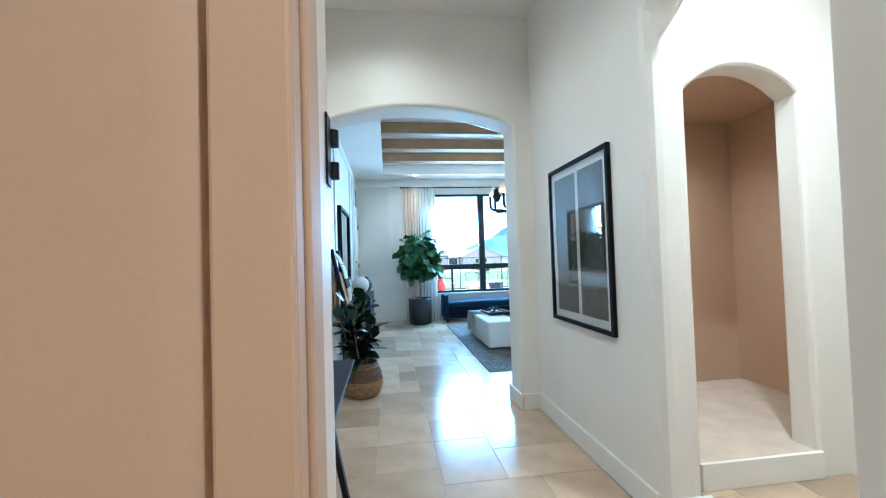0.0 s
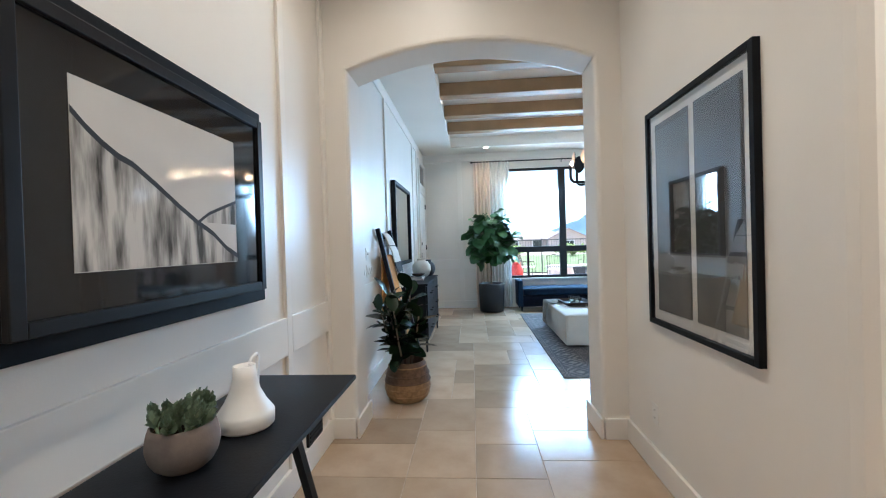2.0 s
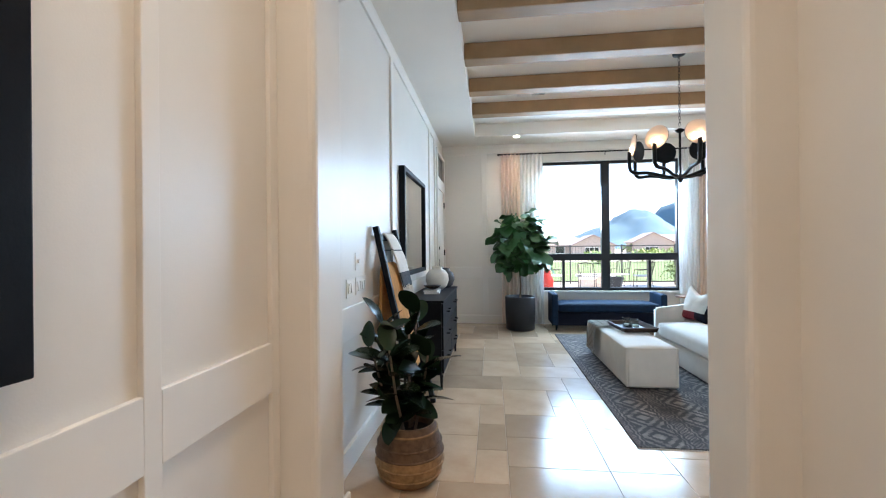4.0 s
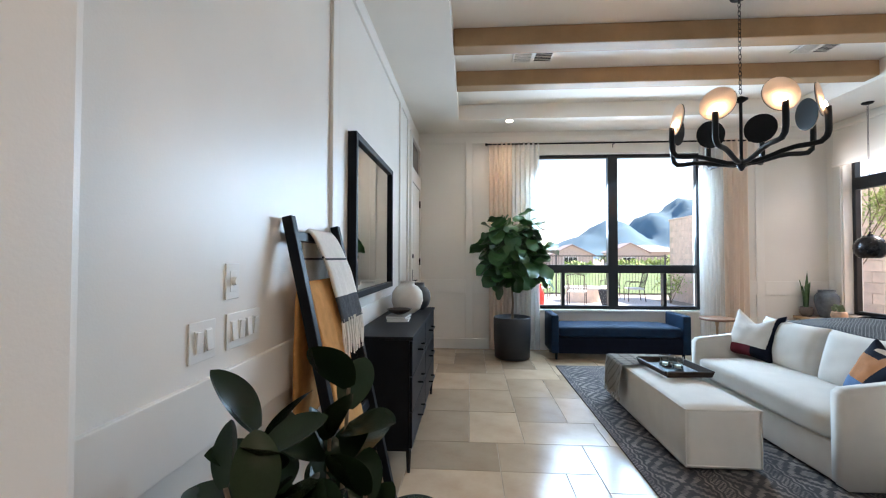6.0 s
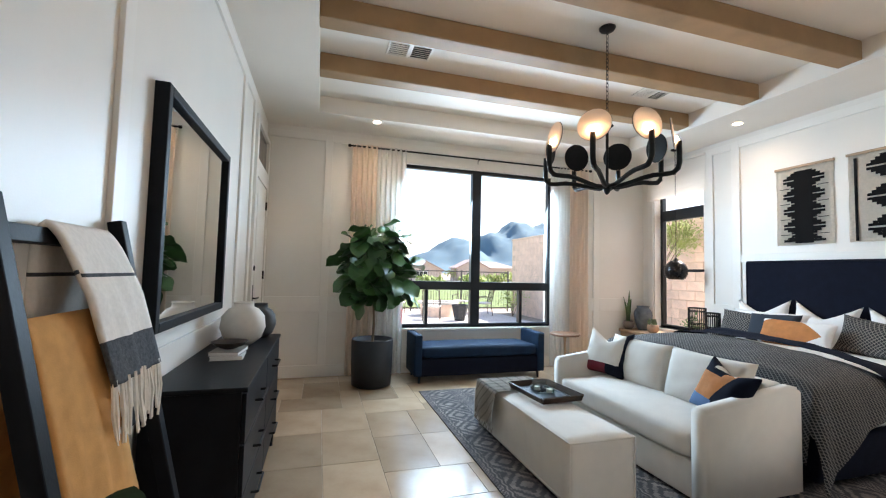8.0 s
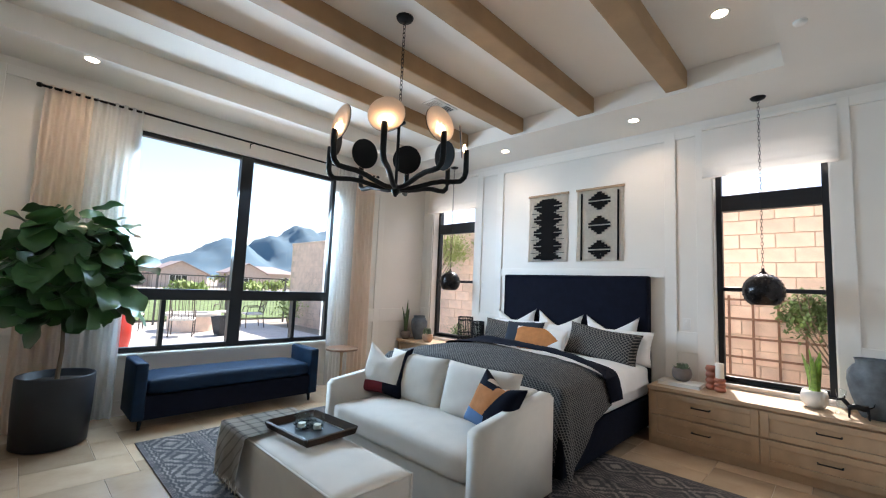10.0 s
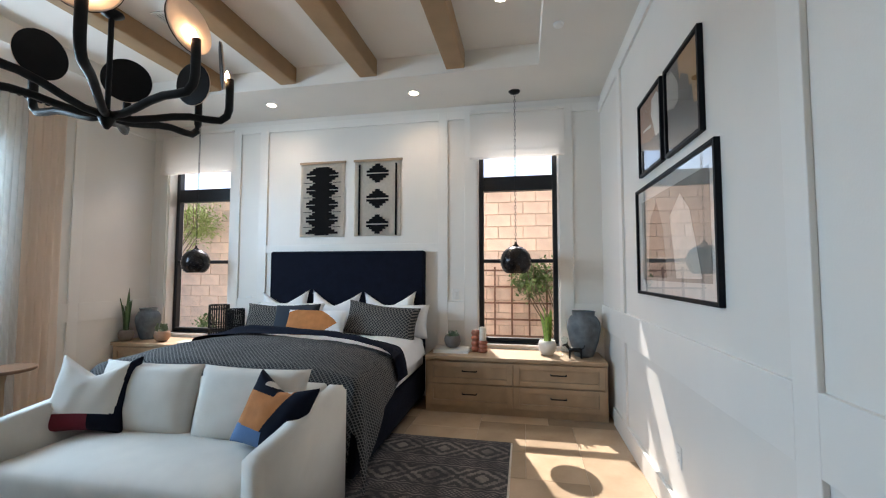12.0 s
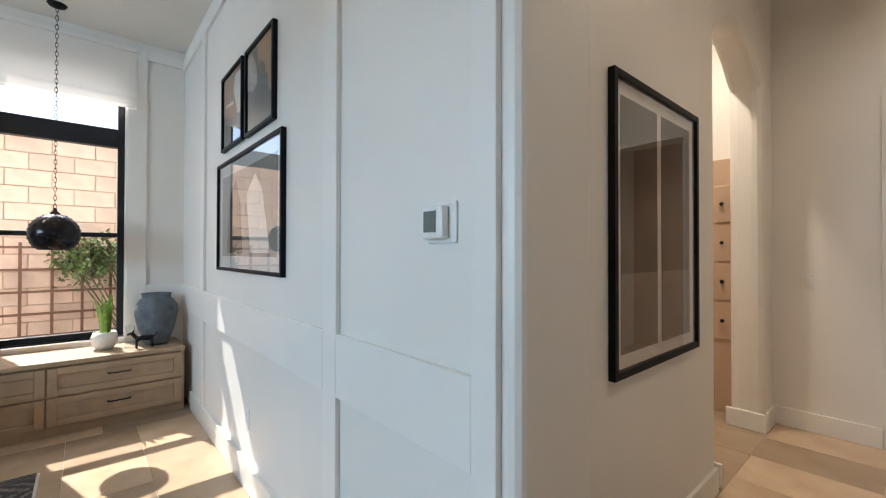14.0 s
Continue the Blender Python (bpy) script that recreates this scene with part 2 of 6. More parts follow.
FIG = material("fig_leaf", (0.058, 0.15, 0.045), 0.33, var=0.3, scale=7, second=(0.028, 0.085, 0.028), per_object=0.2)
RUBBER = material("rubber_leaf", (0.017, 0.032, 0.016), 0.25, var=0.3, scale=6, second=(0.010, 0.020, 0.010), per_object=0.3, spec=0.18)
SNAKE = material("snake_leaf", (0.10, 0.17, 0.06), 0.45, var=0.45, scale=30, second=(0.035, 0.075, 0.03))
SNAKELIGHT = material("snake_leaf_light", (0.32, 0.46, 0.10), 0.45, var=0.4, scale=30, second=(0.12, 0.24, 0.05))
SUCC = material("succulent", (0.20, 0.27, 0.17), 0.6, var=0.3, scale=20)
TERRA = material("terracotta", (0.38, 0.12, 0.065), 0.6, var=0.15, scale=16)
PAPER = material("paper", (0.74, 0.71, 0.66), 0.8, var=0.06)
ARTGREY = material("art_grey", (0.055, 0.050, 0.047), 0.8, var=0.15)
ARTPALE = material("art_pale_grey", (0.18, 0.168, 0.145), 0.8, var=0.15)
ARTTAUPE = material("art_taupe", (0.34, 0.31, 0.27), 0.8, var=0.10)
ARTBROWN = material("art_brown", (0.30, 0.13, 0.05), 0.8, var=0.12)
ARTTAN = material("art_tan", (0.40, 0.21, 0.07), 0.8, var=0.12)
ARTDARK = material("art_dark", (0.03, 0.035, 0.045), 0.8)
HANGCREAM = material("woven_cream", (0.82, 0.75, 0.66), 0.95, var=0.06, scale=40, bump=0.08, bump_scale=200)
THROW = material("cream_throw_wool", (0.83, 0.79, 0.73), 0.95, var=0.06, scale=60, bump=0.08, bump_scale=260)
HANGBLACK = material("woven_black", (0.011, 0.0105, 0.011), 0.95, bump=0.2, bump_scale=200, spec=0.1)
PLASTIC = material("white_plastic", (0.80, 0.78, 0.74), 0.4, var=0.02)
SCREEN = material("dark_screen", (0.03, 0.035, 0.035), 0.12, var=0.1)
TVGLASS = material("tv_glass", (0.012, 0.013, 0.016), 0.06, var=0.1, spec=0.6)
LENS = emitter("lamp_lens", (1.0, 0.88, 0.72), 7.0)
BULB = emitter("bulb", (1.0, 0.64, 0.36), 96.0)
DISC = material("disc_plaster", (0.85, 0.68, 0.54), 0.7, var=0.05, scale=10)
SMOKE = material("smoked_metal", (0.035, 0.03, 0.03), 0.22, 0.7, var=0.3, scale=20)
BLOCK = material("split_block", (0.86, 0.65, 0.52), 0.9, var=0.12, scale=5, bump=0.7, bump_scale=50, per_object=0.12)
MORTAR = material("mortar", (0.70, 0.54, 0.42), 0.95)
PATIO = material("patio_concrete", (0.66, 0.61, 0.55), 0.85, var=0.1, scale=1)
GROUND = material("desert_ground", (0.46, 0.385, 0.30), 0.95, var=0.2, scale=0.15)
LAWN = material("lawn", (0.20, 0.27, 0.09), 0.95, var=0.3, scale=2)
LEAF = material("shrub_leaf", (0.19, 0.29, 0.085), 0.7, var=0.4, scale=3)
STUCCO = material("house_stucco", (0.58, 0.46, 0.39), 0.9, var=0.1)
# tile colour lifted to hold the pale haze over the far roofs
HAZETILE = material("hazed_roof_tile", (0.46, 0.36, 0.33), 0.85, var=0.2)
# the blue of distant haze is mixed into the rock's base colour
HAZEROCK = material("hazed_mountain_rock", (0.08, 0.150, 0.205), 0.95, var=0.3, scale=0.09, second=(0.12, 0.18, 0.21), bump_scale=0.2)
REDPOT = material("red_glaze", (0.42, 0.03, 0.02), 0.3)
WICKER = material("iron_chair", (0.10, 0.07, 0.055), 0.6)
RUSTIRON = material("rusty_trellis", (0.20, 0.10, 0.06), 0.8)
CEDAR = material("candle_wax", (0.75, 0.68, 0.58), 0.6)


# ---- mesh helpers ----
def part(name, bm, mat, parent=None, label="", smooth=False, m=None):
    me = bpy.data.meshes.new(name)
    if all(e.is_manifold for e in bm.edges):
        bmesh.ops.recalc_face_normals(bm, faces=bm.faces[:])
    bm.normal_update()
    bm.to_mesh(me)
    bm.free()
    for f in me.polygons:
        f.use_smooth = smooth
    for k in (mat if isinstance(mat, (list, tuple)) else [mat]):
        me.materials.append(k)
    ob = new(name, me)
    if parent:
        ob.parent = parent
    if m is not None:
        ob.matrix_basis = m
    if label:
        ob["label"] = label
    return ob


def empty(name, label, category, m, group="", kind=""):
    ob = new(name)
    ob.empty_display_size = 0.1
    ob.matrix_basis = m
    return tagged(ob, label, category, group, kind)


def flat_pane(axis, at, u0, u1, z0, z1, sign):
    """One flat pane across the axis, its face turned to the side that sign names."""
    bm = bmesh.new()
    q = [(u0, z0), (u1, z0), (u1, z1), (u0, z1)]
    bm.faces.new([bm.verts.new((at, u, z) if axis == "x" else (u, at, z)) for u, z in q])
    bm.normal_update()
    n = bm.faces[:][0].normal
    if (n.x if axis == "x" else n.y) * sign < 0:
        bmesh.ops.reverse_faces(bm, faces=bm.faces[:])
    return bm


def add_box(bm, x0, x1, y0, y1, z0, z1, bevel=0.0, segs=2, mi=0):
    r = bmesh.ops.create_cube(bm, size=1.0)
    vs = r["verts"]
    for v in vs:
        v.co = Vector((x0 if v.co.x < 0 else x1, y0 if v.co.y < 0 else y1, z0 if v.co.z < 0 else z1))
    fs = {f for v in vs for f in v.link_faces}
    for f in fs:
        f.material_index = mi
    if bevel > 0:
        es = {e for v in vs for e in v.link_edges}
        res = bmesh.ops.bevel(bm, geom=list(es), offset=bevel, segments=segs, affect="EDGES", profile=0.5)
        for f in res["faces"]:
            f.material_index = mi
    return bm


def box(x0, x1, y0, y1, z0, z1, bevel=0.0, segs=2):
    return add_box(bmesh.new(), x0, x1, y0, y1, z0, z1, bevel, segs)


def lathe(profile, n=28, bm=None):
    """A turned body from a list of (radius, height)."""
    bm = bm or bmesh.new()
    rings = []
    for r, z in profile:
        rings.append([bm.verts.new((r * math.cos(2 * math.pi * k / n), r * math.sin(2 * math.pi * k / n), z)) for k in range(n)])
    for a, b in zip(rings, rings[1:]):
        for k in range(n):
            bm.faces.new((a[k], a[(k + 1) % n], b[(k + 1) % n], b[k]))
    bm.faces.new(rings[0][::-1])
    bm.faces.new(rings[-1])
    return bm


def tube(points, r, n=8, bm=None, taper=None):
    """A round bar along a line of points."""
    bm = bm or bmesh.new()
    pts = [Vector(p) for p in points]
    rings = []
    ref = Vector((0.31, 0.17, 0.93))
    for i, p in enumerate(pts):
        d = (pts[min(i + 1, len(pts) - 1)] - pts[max(i - 1, 0)]).normalized()
        a = d.cross(ref)
        if a.length < 0.05:
            a = d.cross(Vector((1, 0, 0)))
        a.normalize()
        b = d.cross(a)
        rr = r if taper is None else r + (taper - r) * i / (len(pts) - 1)
        rings.append([bm.verts.new(p + rr * (a * math.cos(2 * math.pi * k / n) + b * math.sin(2 * math.pi * k / n))) for k in range(n)])
    for a, b in zip(rings, rings[1:]):
        for k in range(n):
            bm.faces.new((a[k], a[(k + 1) % n], b[(k + 1) % n], b[k]))
    bm.faces.new(rings[0][::-1])
    bm.faces.new(rings[-1])
    return bm


def cushion(w, h, d, n=14, pinch=0.0, soft=0.35):
    """A stuffed cushion, w by h, d thick, lying in x and y; pinch: a dent in its upper edge."""
    bm = bmesh.new()
    grids = []
    for side in (1, -1):
        g = []
        for i in range(n + 1):
            row = []
            for j in range(n + 1):
                u, v = 2 * i / n - 1, 2 * j / n - 1
                edge = max(0.0, (1 - abs(u) ** 2.6) * (1 - abs(v) ** 2.6))
                z = side * d / 2 * edge ** soft
                pull = 0.11 if pinch > 0.05 else 0.06
                sx = 1 - pull * (1 - v * v) * abs(u)
                sy = 1 - pull * (1 - u * u) * abs(v)
                y = v * sy * h / 2
                if pinch and v > 0:
                    y -= pinch * v * max(0.0, 1 - math.sqrt(u * u + 0.01)) * 1.1
                z *= 1 + 0.12 * noise.noise(Vector((u * 2.1 + w * 9, v * 2.1 + d * 7, side)))
                row.append((u * sx * w / 2, y, z))
            g.append(row)
        grids.append(g)
    top = [[bm.verts.new(c) for c in row] for row in grids[0]]
    bot = [[top[i][j] if i in (0, n) or j in (0, n) else bm.verts.new(grids[1][i][j]) for j in range(n + 1)] for i in range(n + 1)]
    for i in range(n):
        for j in range(n):
            bm.faces.new((top[i][j], top[i + 1][j], top[i + 1][j + 1], top[i][j + 1]))
            q = (bot[i][j + 1], bot[i + 1][j + 1], bot[i + 1][j], bot[i][j])
            if len(set(q)) == 4:
                try:
                    bm.faces.new(q)
                except ValueError:
                    pass
    return bm


def paint_by(ob, rule):
    """Give each face the material slot that rule(centre) names."""
    for f in ob.data.polygons:
        f.material_index = rule(f.center)


def leaf(length, width, fold=0.15, droop=0.2, n=6, bulge=0.85, blunt=0.75):
    """One leaf along +y from the origin, with a midrib fold and a droop."""
    bm = bmesh.new()
    rows = []
    for i in range(n + 1):
        t = i / n
        w = width / 2 * math.sin(math.pi * min(1, 0.06 + 0.94 * t ** bulge)) ** blunt
        y, z = length * t, -droop * length * t * t
        rows.append([bm.verts.new((s * w, y, z + (fold * w if s else 0))) for s in (-1, 0, 1)])
    for a, b in zip(rows, rows[1:]):
        for k in (0, 1):
            bm.faces.new((a[k], a[k + 1], b[k + 1], b[k]))
    return bm


# ---- structure ----
W0, E0, S0, N0 = -0.82, 5.07, 3.885, 9.47      # bedroom walls, inner faces
HW, HE, HS, ARCH = -0.845, 1.205, 0.45, 3.56   # hall walls, inner faces; south face of the arch wall
SOF, TOP = 3.255, 3.455                          # soffit and tray ceiling
T0, T1, T2, T3 = -0.187, 4.265, 4.545, 8.86     # tray: x from, to, y from, to
HTOP = 3.58


def wall_with_holes(name, axis, a, b, u0, u1, z0, z1, holes, mat=None, label="warm white painted wall"):
    """A wall between the planes a and b across the axis, from u0 to u1 along it, with rectangular holes (u, u, z, z)."""
    bm = bmesh.new()
    us = sorted({u0, u1, *[h[0] for h in holes], *[h[1] for h in holes]})
    zs = sorted({z0, z1, *[h[2] for h in holes], *[h[3] for h in holes]})
    for i in range(len(us) - 1):
        for j in range(len(zs) - 1):
            cu, cz = (us[i] + us[i + 1]) / 2, (zs[j] + zs[j + 1]) / 2
            if any(h[0] < cu < h[1] and h[2] < cz < h[3] for h in holes):
                continue
            if axis == "x":
                add_box(bm, a, b, us[i], us[i + 1], zs[j], zs[j + 1])
            else:
                add_box(bm, us[i], us[i + 1], a, b, zs[j], zs[j + 1])
    bmesh.ops.remove_doubles(bm, verts=bm.verts, dist=0.0005)
    seen = {}
    for f in bm.faces:
        seen.setdefault(tuple(round(c, 3) for c in f.calc_center_median()), []).append(f)
    bmesh.ops.delete(bm, geom=[f for fs in seen.values() if len(fs) > 1 for f in fs], context="FACES")
    return tagged(part(name, bm, mat or WALL), label, "wall", kind="structure")


WIN_N = (0.94, 3.34, 0.60, 2.91)
WIN_R = (4.33, 5.19, 0.60, 3.02)
WIN_L = (8.32, 9.22, 0.60, 3.02)
wall_with_holes("wall_north", "y", N0, N0 + 0.24, W0 - 0.2, E0 + 0.24, -0.1, 3.7, [WIN_N])
wall_with_holes("wall_east", "x", E0, E0 + 0.24, S0 - 0.01, N0, -0.1, 3.7, [WIN_R, WIN_L])
wall_with_holes("wall_west", "x", W0 - 0.2, W0, ARCH + 0.37, N0, -0.1, 3.7, [])
# made-up sunlit surface above the east wall, bouncing light onto the yard blocks
tagged(part("roof_parapet", box(E0, E0 + 0.24, -1.0, N0 + 0.24, 3.701, 4.5), WALL), "unseen pale parapet added to bounce sun onto the yard wall", "parapet", kind="structure")
wall_with_holes("wall_hall_west", "x", HW - 0.2, HW, -1.6, ARCH, -0.1, 3.7, [])


def arch_wall(name, axis, a, b, u0, u1, z1, o0, o1, spring, apex, mat, bull=0.03, label="white plastered wall with an arched opening"):
    """A wall with one arched opening, its edges rounded."""
    n = 20
    bm = bmesh.new()
    rise = apex - spring
    half = (o1 - o0) / 2
    rad = (half * half + rise * rise) / (2 * rise)
    arc = []
    for k in range(n + 1):
        u = o0 + (o1 - o0) * k / n
        arc.append((u, apex - rad + math.sqrt(max(0, rad * rad - (u - o0 - half) ** 2))))

    def ring(off, w):
        pts = [(o0 - off, -0.1)] + [(u + (-off if k == 0 else off if k == n else 0), z + off) for k, (u, z) in enumerate(arc)] + [(o1 + off, -0.1)]
        return [bm.verts.new((w, u, z) if axis == "x" else (u, w, z)) for u, z in pts]

    def outer(w):
        pts = [(u0, -0.1)] + [(u0 + (u1 - u0) * k / n, z1) for k in range(n + 1)] + [(u1, -0.1)]
        return [bm.verts.new((w, u, z) if axis == "x" else (u, w, z)) for u, z in pts]

    loops = [outer(a), ring(bull, a)]
    for s in (30, 60):
        loops.append(ring(bull * (1 - math.sin(radians(s))), a + bull * (1 - math.cos(radians(s)))))
    loops.append(ring(0, a + bull))
    loops.append(ring(0, b - bull))
    for s in (60, 30):
        loops.append(ring(bull * (1 - math.sin(radians(s))), b - bull * (1 - math.cos(radians(s)))))
    loops += [ring(bull, b), outer(b)]
    loops.append(loops[0])
    for p, q in zip(loops, loops[1:]):
        for k in range(len(p) - 1):
            bm.faces.new((p[k], p[k + 1], q[k + 1], q[k]))
    bmesh.ops.recalc_face_normals(bm, faces=bm.faces)
    return tagged(part(name, bm, mat), label, "wall", kind="structure")


arch_wall("wall_south_arch", "y", ARCH, S0, HW - 0.2, 1.30, 3.7, -0.66, 1.03, 2.58, 2.74, WALL)
wall_with_holes("wall_south", "y", S0 - 0.2, S0, 1.30, E0 + 0.24, -0.1, 3.7, [])
arch_wall("wall_hall_east", "x", HE, HE + 0.22, HS, ARCH, 3.7, 0.76, 1.86, 2.60, 2.86, WALL, bull=0.065)
# side hall behind the arch, and the raised carpeted closet beyond it
arch_wall("wall_side_arch", "y", 2.12, 2.30, HE + 0.22, 3.4, 3.7, 1.62, 2.38, 2.32, 2.48, WALL)
wall_with_holes("wall_side_east", "x", 3.2, 3.4, HS - 0.2, 3.6, -0.1, 3.7, [])
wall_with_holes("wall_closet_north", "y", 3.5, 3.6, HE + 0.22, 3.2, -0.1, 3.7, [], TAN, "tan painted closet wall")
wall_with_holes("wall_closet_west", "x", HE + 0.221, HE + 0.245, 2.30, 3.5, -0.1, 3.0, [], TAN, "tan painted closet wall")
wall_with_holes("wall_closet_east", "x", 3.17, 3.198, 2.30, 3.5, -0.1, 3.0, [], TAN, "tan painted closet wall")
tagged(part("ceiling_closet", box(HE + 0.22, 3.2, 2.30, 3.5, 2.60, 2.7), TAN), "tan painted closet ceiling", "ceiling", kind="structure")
tagged(part("floor_closet", box(1.45, 3.2, 2.13, 3.5, -0.05, 0.15, 0.01), [CARPET]), "beige carpet on a raised step", "floor", kind="structure")
tagged(part("trim_closet_step", box(1.60, 2.40, 2.10, 2.125, 0.0, 0.155, 0.004), TRIM), "white painted step riser", "trim", kind="structure")
# entry doorway at the south end
DOOR0, DOOR1 = -0.215, 0.515
wall_with_holes("wall_hall_south", "y", 0.27, HS, HW, HE + 2.0, -0.1, 3.7, [(DOOR0 - 0.02, DOOR1 + 0.02, -0.2, 2.44)], WALL)
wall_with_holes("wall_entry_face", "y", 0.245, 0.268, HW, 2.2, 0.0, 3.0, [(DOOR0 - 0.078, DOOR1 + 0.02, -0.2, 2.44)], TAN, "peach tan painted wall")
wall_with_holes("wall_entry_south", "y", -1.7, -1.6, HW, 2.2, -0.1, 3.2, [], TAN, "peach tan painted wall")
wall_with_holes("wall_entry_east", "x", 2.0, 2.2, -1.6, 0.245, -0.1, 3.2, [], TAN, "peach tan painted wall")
tagged(part("ceiling_entry", box(HW, 2.2, -1.6, 0.245, 3.0, 3.1), CEIL), "white ceiling", "ceiling", kind="structure")

frame_thing = empty("door_frame", "peach painted door lining with stepped casing, door removed", "door frame", pose(0, 0, 0), kind="structure")
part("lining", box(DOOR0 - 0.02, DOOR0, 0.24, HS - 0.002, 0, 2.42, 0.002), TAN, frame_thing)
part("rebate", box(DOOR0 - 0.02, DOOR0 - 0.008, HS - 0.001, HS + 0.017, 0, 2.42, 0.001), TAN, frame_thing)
# strip nearest the hall, painted lighter where hall light falls
part("door_edge", box(DOOR0 - 0.02, DOOR0, HS + 0.018, HS + 0.107, 0, 2.42, 0.004), LITPEACH, frame_thing, "peach edge, its paleness standing for hall light")
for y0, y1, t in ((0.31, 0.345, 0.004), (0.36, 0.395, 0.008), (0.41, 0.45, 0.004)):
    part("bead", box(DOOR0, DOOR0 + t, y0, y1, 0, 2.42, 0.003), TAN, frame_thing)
part("lining", box(DOOR1, DOOR1 + 0.02, 0.24, HS + 0.006, 0, 2.42, 0.002), TRIM, frame_thing)
part("head", box(DOOR0 - 0.02, DOOR1 + 0.02, 0.24, HS + 0.006, 2.42, 2.44, 0.002), TRIM, frame_thing)
for face, dy in ((0.245, -1), (HS, 1)):
    for side in (0, 1):
        bm = bmesh.new()
        for a, b, t in (((-0.018, 0.037, 0.008),) if dy < 0 and side == 0 else ((0.003, 0.085, 0.012),) if dy < 0 else ((0.004, 0.020, 0.010), (0.022, 0.036, 0.016), (0.040, 0.085, 0.012))):
            x0, x1 = (DOOR0 - b, DOOR0 - a) if side == 0 else (DOOR1 + a, DOOR1 + b)
            add_box(bm, x0, x1, min(face, face + dy * t), max(face, face + dy * t), 0, 2.50, 0.003)
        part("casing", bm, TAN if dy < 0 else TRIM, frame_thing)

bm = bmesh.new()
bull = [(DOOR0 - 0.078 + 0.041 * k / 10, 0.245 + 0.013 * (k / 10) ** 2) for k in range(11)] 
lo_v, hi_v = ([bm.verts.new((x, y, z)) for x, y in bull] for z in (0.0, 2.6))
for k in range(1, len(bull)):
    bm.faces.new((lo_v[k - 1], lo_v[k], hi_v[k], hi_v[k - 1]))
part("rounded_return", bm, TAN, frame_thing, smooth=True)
hinge = empty("door_hinge", "matte black butt hinge on the door lining", "hinge", pose(DOOR0 + 0.002, HS + 0.072, 1.52))
part("leaf_plate", box(-0.0015, 0.0015, 0.0, 0.034, -0.05, 0.05, 0.001), BLACK, hinge)
for z in (-0.024, 0.024):
    part("knuckle", tube([(0.004, 0.041, z - 0.012), (0.004, 0.041, z + 0.012)], 0.008, 12), BLACK, hinge)

# ceilings
tagged(part("ceiling_tray", box(T0 - 0.1, T1 + 0.1, T2 - 0.1, T3 + 0.1, TOP, TOP + 0.1), CEIL), "warm white tray ceiling", "ceiling", kind="structure")
bm = bmesh.new()
for q in ((W0, T0, S0, N0), (T1, E0, S0, N0), (T0, T1, S0, T2), (T0, T1, T3, N0)):
    add_box(bm, *q, SOF, TOP + 0.1)
bmesh.ops.remove_doubles(bm, verts=bm.verts, dist=0.0005)
tagged(part("ceiling_soffit", bm, CEIL), "warm white dropped soffit round the tray ceiling", "ceiling", kind="structure")
tagged(part("ceiling_hall", box(HW, HE + 2.0, HS, ARCH, HTOP, HTOP + 0.1), CEIL), "warm white hall ceiling", "ceiling", kind="structure")
for y in (5.22, 6.085, 6.95, 7.815):
    b = tagged(part("ceiling_beam", box(T0 + 0.002, T1 - 0.002, y, y + 0.18, SOF + 0.028, TOP - 0.002, 0.012), BEAM), "brown stained wooden ceiling beam", "beam", "ceiling beams")
# added, unseen roof slab keeps the sky out above the ceilings; its long north eave stops a sun streak
tagged(part("roof", box(-1.4, 5.6, -1.9, 10.5, 3.72, 3.85), STUCCO), "unseen flat slab added to block sky and stray sun", "roof", kind="structure")

# baseboards and panelling
def board(name, x0, x1, y0, y1, z0, z1, bevel=0.003, label="white painted moulding"):
    return tagged(part(name, box(x0, x1, y0, y1, z0, z1, bevel), TRIM), label, "trim", kind="structure")


P = 0.02
for x0, x1 in ((W0 + P, 0.9), (0.9, 3.4), (3.4, E0 - P)):
    board("baseboard_north", x0, x1, N0 - P - 0.004, N0, 0, 0.15)
board("baseboard_west", W0, W0 + P + 0.004, S0, 8.42, 0, 0.15)
board("baseboard_south", 1.075, 4.57, S0, S0 + P + 0.004, 0, 0.15)
board("baseboard_hall_west", HW, HW + P, HS, ARCH, 0, 0.15)
board("baseboard_hall_east", HE - P, HE, 1.91, ARCH, 0, 0.14)
board("baseboard_hall_east", HE - P, HE, HS, 0.71, 0, 0.14)
for a, b in ((HW + P, -0.67), (1.04, HE - P)):
    board("baseboard_arch", a, b, ARCH - P, ARCH, 0, 0.14)
board("baseboard_arch_jamb", -0.66, -0.66 + P, ARCH - P, S0 + P, 0, 0.14, 0.006)
board("baseboard_arch_jamb", 1.03 - P, 1.03, ARCH - P, S0 + P, 0, 0.14, 0.006)
board("baseboard_side_arch", HE - P, HE + 0.22 + P, 0.76, 0.76 + P, 0, 0.14, 0.006)
board("baseboard_side_arch", HE - P, HE + 0.22 + P, 1.86 - P, 1.86, 0, 0.14, 0.006)
board("baseboard_hall_south", DOOR1 + 0.09, HE - P, HS, HS + P, 0, 0.14)


